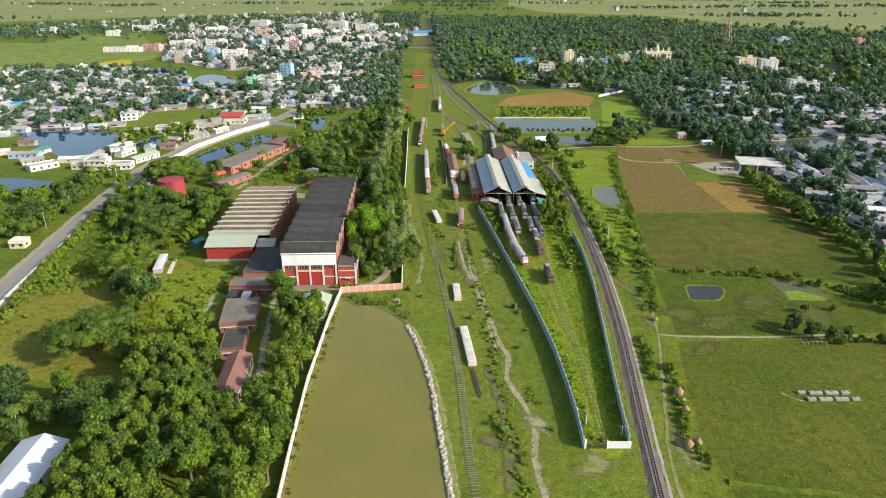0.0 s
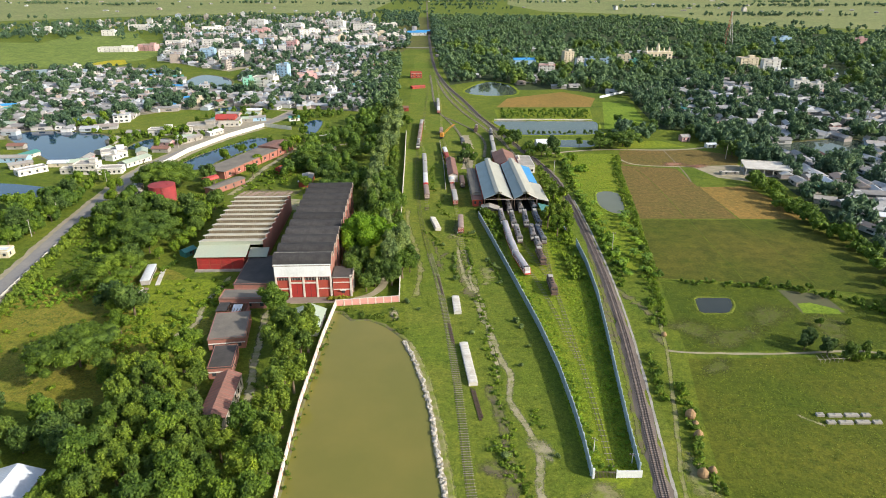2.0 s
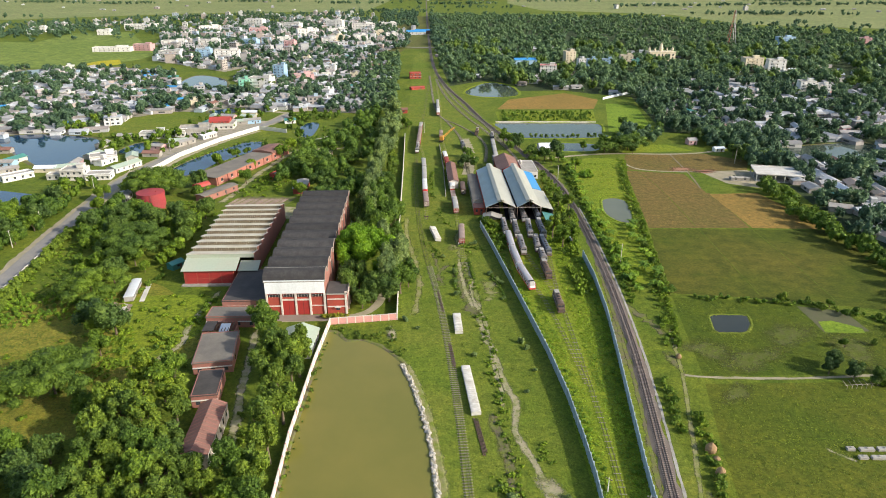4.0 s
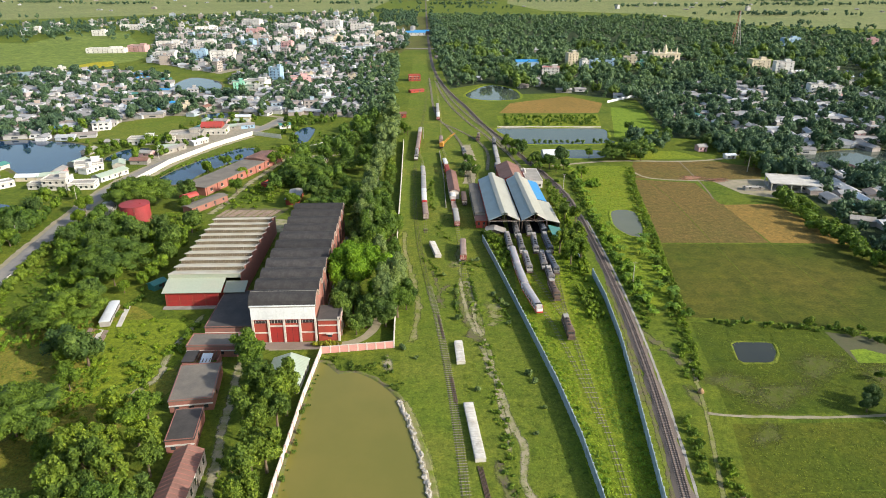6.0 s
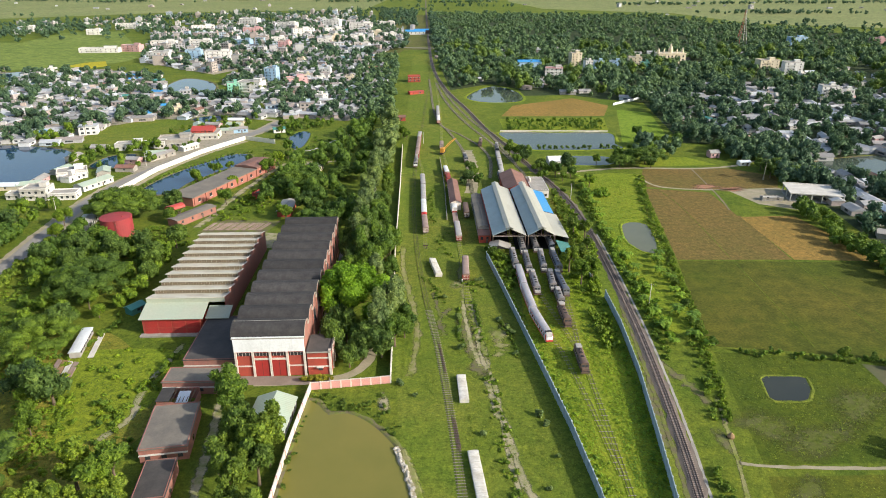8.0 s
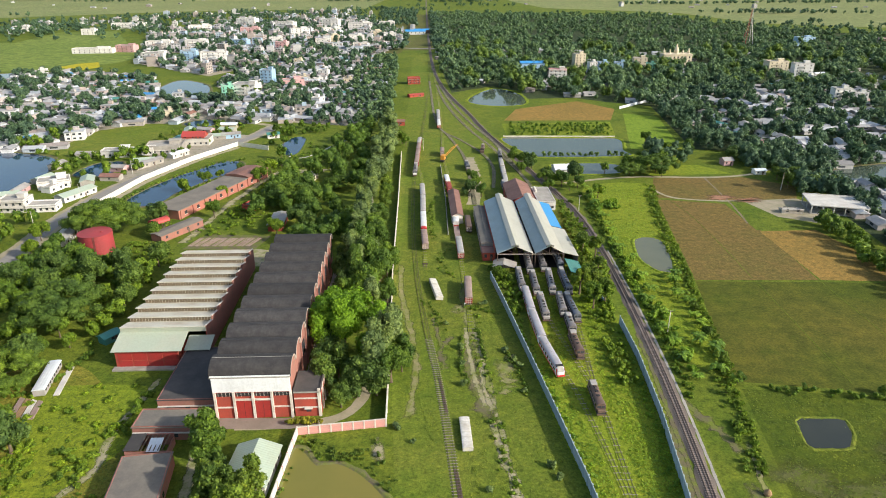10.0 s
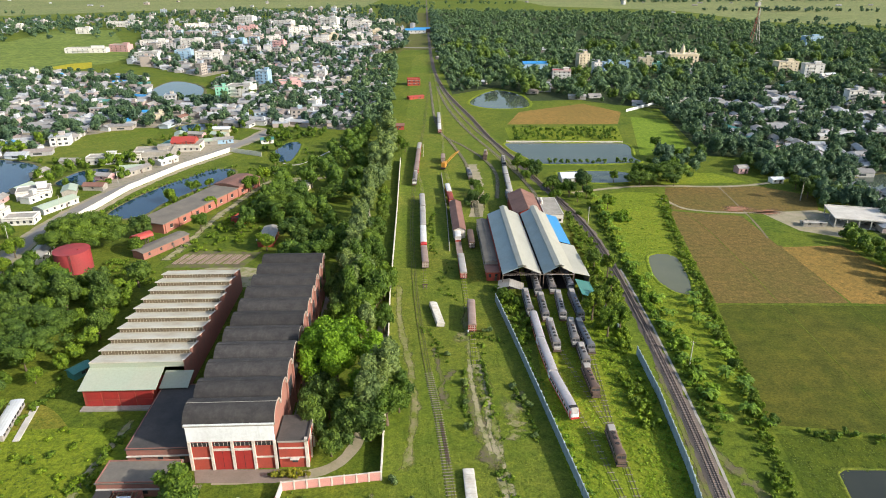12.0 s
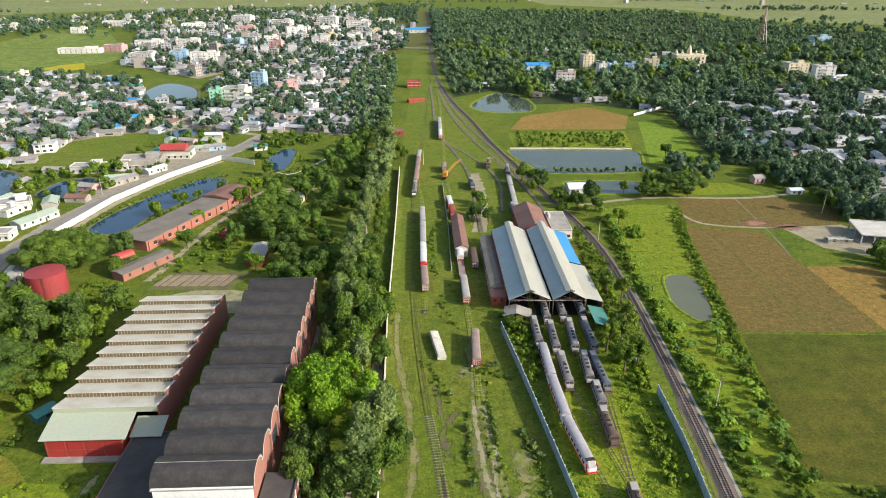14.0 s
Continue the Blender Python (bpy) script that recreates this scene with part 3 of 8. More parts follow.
pond("pond", [(-40.8, 238), (-34, 231), (-28.5, 231.5), (-20.3, 225.5), (-12.9, 214.8), (-9.7, 202.6), (-6, 186.4), (-3.5, 170.7), (-1.8, 155.6), (0.1, 139), (1.6, 120), (2, 84), (-38, 84), (-39.6, 128), (-40.7, 148), (-41.6, 175), (-41.8, 206), (-41.6, 223)], "pond_olive", "still olive-green pond beside the boundary wall", 1.6, 0.25)
pond("canal_pond", [(-177.7, 444), (-175.5, 468), (-167, 494), (-158, 512), (-148, 530), (-134.5, 527), (-134, 507), (-146, 484), (-155, 463), (-158, 445), (-166, 438)], "pond_blue", "long dark blue pond below the white wall")
pond("lake", [(-348, 542), (-326, 557), (-271, 541), (-253, 502), (-260, 457), (-287, 476), (-324, 511)], "pond_blue", "broad blue lake among houses and trees", 3)
pond("village_pond", [(-309, 416), (-283, 410), (-259, 406), (-232, 394), (-238, 370), (-270, 388), (-289, 386)], "pond_blue", "blue pond with grassy shallows", 3, 0.3, "grass")
pond("town_pond", [(-296, 787), (-310, 843), (-304, 886), (-263, 850), (-247, 787)], "pond_blue", "blue town pond between houses", 3)
pond("roadside_pond", [(-234, 498), (-232, 524), (-217, 530), (-211, 509), (-216, 496)], "pond_blue", "small blue pond by the white house", 2)
pond("park_pond", [(-120, 566), (-115, 600), (-105, 595), (-103, 550), (-112, 549)], "pond_blue", "small blue pond on green grass", 2, 0.3, "grass")
pond("garden_pond", [(-218, 652), (-200, 665), (-192, 642), (-205, 635)], "pond_blue", "small pond among tin roofs", 2)
pond("distant_pond", [(-557, 909), (-534, 944), (-496, 872), (-520, 857)], "pond_blue", "distant pale blue pond", 3)
pond("field_pond", tight([(101.3, 250.4), (115.4, 250.0), (114.2, 243.5), (109.8, 237.0), (98.8, 237.3)]), "pond_dark", "small dark square pond in the field", 1.1, 0.2, "lawn")
pond("grey_pond", [(92.7, 389), (104, 388), (101.5, 362), (97, 350.5), (92.5, 353), (88.5, 367)], "pond_silt", "grey-green pond beside the hedge", 1.6, 0.3, "weeds")
pond("fish_pond", [(46.8, 597.5), (90, 597), (132.7, 595.6), (130, 560), (128, 544), (67.3, 541), (57, 556)], "pond_grey", "wide grey-green walled fish pond", 2.5, 0.4, "weeds")
pond("tree_pond", [(72, 521), (94, 525), (116, 521), (113, 502), (88, 500), (78, 509)], "pond_grey", "shaded green pond beside the path", 2, 0.3, "weeds")
pond("station_pond", [(26, 760), (55, 825), (79, 794), (79, 736), (43, 729)], "pond_grey", "grey pond beside the railway line", 3, 0.3, "weeds")
pond("village_lake", [(241, 485), (258, 510), (323, 524), (304, 478), (279, 468)], "pond_grey", "grey village lake under trees", 3)
pond("far_canal", [(-90, 1330), (-60, 1350), (-62, 1290), (-88, 1285)], "pond_blue", "strip of water by the town road", 3)

FIELD = "field"
area("field_upper", [(119, 452), (131, 490), (163, 491), (188, 492), (211, 473), (201, 450), (156, 446)], 0.02, "paddy_brown", "ripening brown rice field", FIELD, False)
area("field_brown", [(120.6, 449), (156, 441), (156.2, 401), (158, 400.6), (157, 343), (105.3, 343)], 0.02, "paddy_brown", "brown ripening rice field", FIELD, False)
area("field_gold", [(157, 399), (186, 401), (197, 341), (158, 343)], 0.024, "paddy_gold", "golden ripe rice field", FIELD, False)
area("field_olive", [(105, 342), (197, 340), (198, 271), (185, 251), (149.6, 259), (120, 265), (92, 269)], 0.02, "paddy_mixed", "olive-green rice field with low ridges", FIELD, False)
area("field_middle", [(92, 265), (147, 259), (171, 228), (160, 210.5), (84, 209)], 0.02, "paddy_lush", "green wet rice field round the dark pond", FIELD, False)
area("field_near", [(83, 204.5), (158, 206), (175, 192), (150, 100), (101, 129), (73.6, 135), (72, 148), (76, 172)], 0.02, "paddy_olive", "short green pasture with yellowing patches", FIELD, False)
area("field_corner", [(73, 134), (101, 128.6), (148, 99), (150, 70), (70, 80)], 0.021, "paddy_lush", "fresh green rice field beyond the dyke", FIELD, False)
area("field_wet", [(138, 257.4), (154, 253), (155, 237.6), (138, 236.6)], 0.04, "wet_mud", "wet bare mud plot", FIELD, False)
area("field_seedbed", [(139.9, 244.8), (145.1, 245.7), (153.3, 240.0), (152.6, 236.3), (138.3, 236.8)], 0.05, "paddy_bright", "vivid green rice seedbed", FIELD, False)
area("field_orange", [(53, 661), (68.6, 712), (133, 751), (160, 711), (145, 662)], 0.02, "paddy_gold", "orange-brown harvested field", FIELD, False)
area("field_bushes", [(50, 649), (143, 656), (135, 603.5), (50, 604)], 0.02, "weeds", "overgrown green strip above the fish pond", FIELD, False, keep_clear=False)
area("field_green_east", [(163, 691), (190, 676), (174, 569), (136, 562)], 0.02, "paddy_bright", "bright green rice field beside the woods", FIELD, False)
area("field_lawn_east", [(140, 520), (170, 520), (184, 500), (130, 496)], 0.02, "weeds", "green meadow below the trees", FIELD, False)
area("field_west", [(-276, 550), (-280, 578), (-275, 621), (-253, 646), (-230, 646), (-220, 605), (-218, 563), (-237, 547)], 0.02, "lawn", "green rice field among houses", FIELD)
area("field_far_west", [(-708, 920), (-1081, 1362), (-752, 1314), (-790, 1523), (-684, 1560), (-567, 1340), (-454, 1124), (-449, 1052), (-484, 976), (-538, 962)], 0.02, "paddy_far", "broad distant green rice fields", FIELD, False)
area("field_mustard", [(-511, 1000), (-501, 1036), (-480, 1052), (-454, 1000), (-467, 971)], 0.04, "mustard", "yellow flowering mustard field", FIELD, False)
area("field_town", [(-420, 1085), (-290, 1105), (-288, 1150), (-430, 1165)], 0.03, "paddy_lush", "green plot inside the town", FIELD, False)
area("plain_east", [(277, 2978), (344, 2431), (700, 2180), (760, 1760), (1020, 1620), (1676, 1270), (4600, 2000), (4600, 4430), (437, 4700)], 0.03, "far_plain", "wide haze-paled fields beyond the woods", FIELD, False)
area("plain_west", [(-1250, 1900), (-800, 2250), (-250, 2400), (-200, 4600), (-4600, 4600), (-4600, 1700), (-1600, 1400)], 0.03, "far_plain", "wide haze-paled fields beyond the town", FIELD, False)

# roads and paths
ROAD = [(-171, 196), (-177, 223.7), (-180.5, 243), (-184.5, 273), (-189.5, 312), (-193.5, 347), (-196.5, 380), (-199.5, 424), (-196, 462), (-186.5, 501), (-168, 553), (-148.5, 600), (-139, 640)]
strip("road", ROAD, 7.5, 0.06, "asphalt", "worn pale asphalt road past the works", "road", lift=0.08, rough=0.08)
strip("road_verge", ROAD, 13, 0.035, "dirt", "dusty road verge", "verge", rough=0.1, seed=4)
strip("town_road", [(-139, 640), (-215, 690), (-226, 760), (-210, 850), (-190, 1000)], 6, 0.05, "dirt", "dusty lane into the town", "road", rough=0.1)
strip("town_street", [(-150, 900), (-125, 1100), (-105, 1300), (-80, 1480), (-40, 1500)], 8, 0.05, "asphalt", "main street through the town", "road", rough=0.1)
strip("level_crossing_road", [(-100, 1240), (-40, 1225), (10, 1225), (60, 1240)], 10, 0.055, "asphalt", "road over the level crossing", "road")
strip("works_path", [(-23.5, 340), (-22.5, 300), (-24, 268), (-27, 256), (-36, 249), (-60, 247)], 3.4, 0.05, "dirt", "pale dirt drive along the works", rough=0.15)
strip("works_lane", [(-63, 246), (-67, 236), (-64.5, 216), (-62.5, 200), (-60, 186), (-58.5, 172)], 2.6, 0.05, "worn", "pale broken path past the offices", rough=0.4, step=2, seed=21)
strip("works_track", [(-91, 272), (-92, 257), (-93.5, 248), (-93.2, 238), (-91.4, 230), (-97, 218)], 2.2, 0.05, "worn", "pale footpath across the grass", rough=0.4, step=2, seed=22)
area("works_apron", [(-66, 251), (-43, 251), (-36, 248.5), (-44, 246), (-64, 246)], 0.055, "apron", "bare concrete apron before the red doors", "apron", False)
strip("yard_path", [(13.5, 250), (15.5, 232.8), (17.2, 227), (18.8, 212), (20.3, 202), (22, 195.7), (21.4, 187.9), (20.4, 181.7), (21.8, 175.9), (24, 169.3), (25.5, 163), (26.4, 158), (25.6, 150), (24.6, 140), (25.3, 128), (26, 100)], 2.1, 0.03, "worn", "bare whitish dirt track in the grass", rough=0.5, step=2.6)
strip("yard_path_b", [(14, 262), (16, 240), (17, 216), (18.1, 203), (18.0, 192)], 1.5, 0.026, "worn", "faint worn wheel track in the grass", rough=0.5, step=2.6, seed=8)
strip("yard_path_c", [(7, 292), (9.5, 268), (12, 250)], 4.5, 0.027, "worn_mud", "muddy worn strip in the grass", rough=0.5, step=2.6, seed=9)
strip("yard_path_d", [(9, 345), (8, 320), (11, 296), (13, 275), (13.5, 255)], 3.6, 0.025, "worn_thin", "worn patches in the yard grass", rough=0.5, step=2.6, seed=12)
strip("yard_path_e", [(17, 130), (18, 150), (17.5, 170), (14, 190)], 3.0, 0.025, "worn_mud", "damp hollow in the yard grass", rough=0.5, step=2.6, seed=13)
strip("yard_path_f", [(-11, 250), (-9.5, 275), (-12, 300), (-17, 330), (-19, 360)], 2.4, 0.025, "worn_thin", "trodden strip beside the white wall", rough=0.5, step=2.6, seed=14)
strip("yard_gully", [(2.7, 297.6), (0.3, 293.2), (-1.4, 289), (-1.7, 285), (-0.2, 280.2), (-0.6, 275.5)], 2.2, 0.028, "worn_mud", "eroded bare gully in the yard grass", rough=1.0, step=0.9, seed=41)
strip("yard_gully_b", [(-4.6, 311), (-3.0, 303.3), (-2.4, 297.7), (-1, 290)], 1.6, 0.031, "worn_mud", "dark eroded rut in the yard grass", rough=0.7, step=0.9, seed=42)
strip("yard_rut", [(7.5, 304), (7.7, 293), (8.5, 282), (9.2, 273), (10.4, 264.7), (12, 256)], 1.6, 0.029, "worn", "pale wheel rut in the grass", rough=0.6, step=1.0, seed=43)
strip("yard_rut_b", [(10.3, 304), (11.7, 293), (12.6, 282), (12, 274.7), (12.2, 264.6), (14, 254)], 1.5, 0.032, "worn", "second pale wheel rut in the grass", rough=0.6, step=1.0, seed=44)
strip("yard_bare_strip", [(18.3, 262), (20, 276), (22, 286)], 3.4, 0.029, "worn_thin", "thin bare ground beside the yard wall", rough=1.2, step=1.2, seed=45)
strip("lineside_mud", [(60, 215), (64, 240), (68.5, 262), (75, 250), (80, 235)], 3.0, 0.025, "worn_mud", "muddy ground beside the line", rough=0.9, step=1.6, seed=15)
strip("line_shoulder", [(x + 2.9, y) for x, y in ((50.5, 100), (53.8, 128.6), (57.1, 155.6), (62, 191.5), (66, 225), (69.6, 268), (71.7, 311), (72.6, 345), (73, 375))], 0.8, 0.06, "concrete", "pale ballast shoulder of the main line", "verge", rough=0.4, step=2, seed=16)
strip("line_shoulder_west", [(x - 2.9, y) for x, y in ((57.1, 155.6), (62, 191.5), (66, 225), (69.6, 268), (71.7, 300))], 1.4, 0.05, "worn_mud", "brown ballast spill beside the wall", "verge", rough=0.6, step=2, seed=17)
patch("yard_bare_patch", 27.2, 158.6, 2.6, 4.8, 0.034, "worn", "bare dirt patch in the grass", "path", 0.3, 2)
patch("yard_pit", 13.2, 150.5, 3.6, 3.4, 0.028, "worn_mud", "dark damp hollow in the yard grass", "ground", 0.2, 3)
patch("yard_wallow", 40, 140.5, 5.2, 4.6, 0.028, "worn_thin", "trodden muddy ring before the gate", "ground", 0, 4)
patch("yard_bare_corner", 19.5, 277, 2.6, 6.5, 0.03, "worn_thin", "thin bare ground in the yard grass", "ground", 0, 5)
patch("yard_bare_end", 6.0, 318, 3.6, 3.0, 0.03, "worn_thin", "bare ground at the siding's end", "ground", 0, 6)
patch("bank_bare_spot", -18.2, 236.5, 1.6, 4.6, 0.03, "worn", "bare reddish spot below the pink wall", "ground", 0.3, 7)
patch("hay_ground", 77.2, 218, 2.0, 5.5, 0.03, "worn_mud", "bare trodden ground beside the haystack", "ground", 0.2, 8)
patch("line_bare", 66.5, 147, 3.5, 9, 0.03, "worn_thin", "thin gravelly ground beside the line", "ground", 0.2, 9)
for k, (x, y, a, b) in enumerate(((92, 225, 9, 7), (104, 219, 12, 6), (124, 235, 10, 8), (91, 199.5, 7, 3.5), (142, 225, 13, 7))):
    patch("field_wet_patch", x, y, a, b, 0.03 + 0.001 * k, "wet_patch", "wet patch showing mud between the rice", "field", 0.3 * k, 20 + k)
strip("field_path", [(77.7, 209.7), (86.5, 208.3), (114.5, 207.6), (143.7, 209.2), (157, 205), (190, 200)], 1.2, 0.05, "dirt", "narrow pale field path", rough=0.4)
strip("lineside_path", [(83, 240), (81, 228), (76.7, 206), (71.5, 185), (66, 163), (61.6, 146), (58, 120)], 1.3, 0.05, "worn_thin", "narrow footpath beside the railway", rough=0.4)
strip("dyke_path", [(123, 470), (131, 452), (156, 446), (180, 447), (196, 440)], 2.0, 0.06, "dirt", "grassy dyke path between fields", rough=0.3)
strip("lane_east", [(74, 480), (100, 489), (125, 493), (163, 491.6), (191, 496.5), (210, 508), (240, 520)], 3.0, 0.06, "dirt", "pale dirt lane past the village", rough=0.2)
strip("ditch", [(163, 490), (160.5, 452), (158.9, 433), (155.7, 410)], 1.0, 0.045, "mud", "narrow muddy ditch between fields", rough=0.4)
strip("field_dyke", [(73, 134), (86, 131), (101, 128.6), (125, 114), (150, 99)], 2.0, 0.05, "grass", "low grassy dyke", lift=0.5, rough=0.3)
strip("shed_yard", [(18, 540), (20, 500), (19, 470), (17, 440)], 7, 0.04, "dirt", "bare sandy ground beside the loco shed", rough=0.3)
strip("rear_path", [(-125, 384), (-122, 402), (-120.2, 423), (-118.4, 443.6), (-115.7, 458), (-108, 497), (-98.8, 508), (-75.8, 506.4)], 4.0, 0.045, "worn", "pale worn track behind the halls", rough=0.5, step=2, seed=31)
area("rear_scrap_ground", [(-122, 377), (-88, 377), (-84, 394), (-116, 396)], 0.036, "worn_mud", "bare rusty ground of the scrap lines", "ground", False, keep_clear=False)
area("roadside_dust", [(-207, 488), (-203, 512), (-196, 540), (-214, 548), (-216, 566), (-190, 592), (-166, 612), (-150, 606), (-168, 552), (-186, 505), (-193, 480)], 0.056, "town_dirt", "dusty ground before the roadside houses", "ground", False, keep_clear=False)
area("moss_flat", [(-163, 227), (-136, 238), (-128, 222), (-126, 190), (-135, 180), (-155, 190)], 0.026, "lawn_dry", "flat yellow-green ground under the rain tree", "grass", keep_clear=False)
area("works_meadow", [(-128, 264), (-104, 268), (-88, 264), (-86, 246), (-92, 228), (-104, 216), (-114, 226), (-122, 246)], 0.027, "weeds", "bright rank meadow before the halls", "grass", keep_clear=False)
strip("canal_margin", [(-187, 440), (-181.5, 484), (-167, 531), (-149, 569)], 3.6, 0.05, "dirt", "muddy margin under the white wall", "bank", rough=0.4, step=2, seed=51)
strip("park_path", [(-100, 452), (-86, 476), (-95, 500), (-75, 510), (-70, 512)], 3.0, 0.04, "dirt", "pale path across the park", rough=0.3)
strip("park_lane", [(-112, 548), (-96, 540), (-80, 575), (-70, 600)], 1.6, 0.05, "concrete_pale", "narrow raised path by the small pond", rough=0.1)
area("site_ground", [(168, 446), (200, 450), (214, 430), (196, 408), (176, 420)], 0.045, "dirt", "bare building-site ground", "ground", False)
patch("site_rubble", 172, 447, 7, 5, 0.06, "brick_dust", "heap of red brick rubble on the building site", "ground", 0.2, 31)
patch("site_rubble_fringe", 158, 452, 9, 4, 0.055, "brick_dust", "scattered brick dust beside the field", "ground", 0.1, 32)
area("works_bare", [(-108, 357), (-112, 372), (-96, 380), (-74, 374), (-78, 358)], 0.03, "worn", "bare trodden ground behind the saw-tooth hall", "ground", False)
for nm, pts in (("field_ridge", [(128, 268), (129, 300), (130, 342)]), ("field_ridge_b", [(156, 262), (157, 300), (157, 342)]), ("field_ridge_c", [(106, 343), (150, 342.5), (196, 340.5)]), ("field_ridge_d", [(92, 267), (120, 263), (150, 258), (172, 252)]), ("field_ridge_e", [(82, 176), (110, 178), (150, 176)]), ("field_ridge_f", [(128, 446), (131, 420), (131, 380), (130, 345)])):
    strip(nm, pts, 0.35, 0.03, "grass", "low grass ridge between rice plots", "ridge", lift=0.04, rough=0.5)

# ---- railway tracks ----


def sweep(V, T, L, s, off, half, z0, z1):
    """Adds a rail, a bar along the line L."""
    k0 = len(V)
    for p, q in zip(L, s):
        for o, z in ((off - half, z0), (off - half, z1), (off + half, z1), (off + half, z0)):
            V.append((p[0] + q[0] * o, p[1] + q[1] * o, z))
    for i in range(len(L) - 1):
        for k in range(3):
            a, b = k0 + 4 * i + k, k0 + 4 * i + k + 1
            T.append((a, b, b + 4))
            T.append((a, b + 4, a + 4))


def track(pts, gauges, label, sleeper="sleeper_old", bed=3.2, bed_mat="ballast", near=None, lift=0.18, gap=0.8):
    root = tagged(new("railway_track"), label, "railway track", "tracks of the yard")
    L = spline(pts, 3.0)
    lift += 0.014 * len(LINES)
    LINES.append((L, 2.2))
    d, s = sideways(L)
    me = bpy.data.meshes.new("track_bed")
    V = []
    rng = np.random.RandomState(len(LINES))
    for p, q in zip(L, s):
        a, b = bed / 2 * (1 + 0.15 * rng.randn(2))
        V += [(*(p - q * a), 0.02), (*(p - q * 1.1), lift), (*(p + q * 1.1), lift), (*(p + q * b), 0.02)]
    me.from_pydata(V, [], [(4 * i + k, 4 * i + 4 + k, 4 * i + 5 + k, 4 * i + 1 + k) for i in range(len(L) - 1) for k in range(3)])
    link_mesh("track_bed", me, bed_mat, root)
    half = max(abs(x) for x in gauges)
    for off in gauges:
        V, T = [], []
        sweep(V, T, L, s, off, 0.045, lift + 0.02, lift + (0.2 if sleeper == "sleeper" else 0.1))
        link_mesh("rail", np_mesh("rail", V, T, ["rail" if sleeper == "sleeper" else "rail_old"]), None, root)
    S = spline(pts, gap)
    if near:
        S = S[(S[:, 1] > near[0]) & (S[:, 1] < near[1])]
    d, s = sideways(S)
    if sleeper == "sleeper":
        one = bpy.data.meshes.new("sleeper")
        b2 = bx(-half - 0.5, half + 0.5, -0.13, 0.13, lift - 0.05, lift + 0.08, bev=0.02)
        b2.to_mesh(one)
        b2.free()
        one.materials.append(M["sleeper"])
        for p, u in zip(S, d):
            o = link_mesh("sleeper", one, None, root)
            o.location, o.rotation_euler = (p[0], p[1], 0), (0, 0, math.atan2(u[1], u[0]) - math.pi / 2)
        return root
    V, T = [], []
    box_t = [(0, 1, 3), (0, 3, 2), (4, 7, 5), (4, 6, 7), (0, 4, 5), (0, 5, 1), (2, 3, 7), (2, 7, 6), (1, 5, 7), (1, 7, 3)]
    mid = (min(gauges) + max(gauges)) / 2
    for p, q, u in zip(S, s, d):
        k = len(V)
        h = half + 0.5
        for i in (-1, 1):
            for j in (-1, 1):
                for z in (lift - 0.05, lift + (0.08 if sleeper == "sleeper" else 0.03)):
                    V.append((p[0] + q[0] * (mid + h * i) + u[0] * 0.13 * j, p[1] + q[1] * (mid + h * i) + u[1] * 0.13 * j, z))
        T += [(k + a, k + b, k + c) for a, b, c in box_t]
    tagged(link_mesh("sleeper_row", np_mesh("sleeper_row", V, T, [sleeper]), None, root), kind="stuff")
    return root


TR_MAIN = [(50.5, 100), (53.8, 128.6), (57.1, 155.6), (62, 191.5), (66, 225), (69.6, 268), (71.7, 311), (72.6, 345), (73, 375), (72, 413), (68, 447), (58.8, 493), (48.5, 549), (35, 615), (23.5, 692), (10.6, 765), (0.2, 842), (-9.7, 960), (-18.6, 1189), (-33, 1727), (-50, 2470), (-70, 3400)]
TR_WEST = [(10, 90), (8.2, 128.6), (6.8, 148), (5, 185), (2.0, 228), (-2.2, 270), (-6.6, 302), (-10.7, 339), (-14.1, 384), (-16.8, 440), (-17.6, 498), (-16.7, 563), (-16.1, 642), (-15.2, 727), (-14.8, 850), (-15.4, 960), (-22, 1189)]
TRIPLE, METRE = (-0.84, 0.16, 0.84), (-0.5, 0.5)
LINES.append((np.array([(-65.2, 167.0), (-65.5, 175), (-65.8, 184), (-66, 190)]), 4.4))
LINES.append((np.array([(-107, 120.0), (-107, 132), (-107, 144)]), 8.6))
track(TR_MAIN, TRIPLE, "three-rail main line on grey stone ballast", "sleeper", 4.6, "ballast", (95, 322), 0.3)
track(TR_WEST, TRIPLE, "old three-rail track sunk in the grass", "sleeper_old", 2.2, "lawn", (90, 296), 0.06, 1.1)
track([(-8.2, 358), (-8.8, 374), (-10, 410), (-11, 449), (-13.4, 493), (-16, 515), (-17, 545)], METRE, "overgrown siding ending at a buffer stop", "sleeper_old", 1.8, "weeds", None, 0.05, 2.6)
track([(44.5, 149), (46, 185), (46.6, 230), (46.8, 263), (47.2, 292), (46.6, 318), (45.4, 338), (45, 362), (46.4, 400), (47, 428)], METRE, "weedy shed track between the yard walls", "sleeper_old", 2.0, "weeds", None, 0.05, 2.6)
track([(45.6, 205), (43.6, 235), (40.6, 262), (38, 277), (35.8, 295), (34.2, 315), (33, 334), (32.6, 357), (33.5, 400), (34, 425)], METRE, "shed track under the railcar", "sleeper_old", 1.8, "weeds", None, 0.05, 2.6)
track([(46.9, 262), (43, 285), (39.4, 306), (38, 326), (37.6, 347), (38.2, 400), (38.6, 426), (37.5, 455), (37.8, 487), (38.6, 524), (38, 549), (27.5, 600), (17, 660), (7, 725), (-1, 800)], METRE, "loco shed track with oil-dark bed", "sleeper_old", 2.0, "weeds", None, 0.05, 2.6)
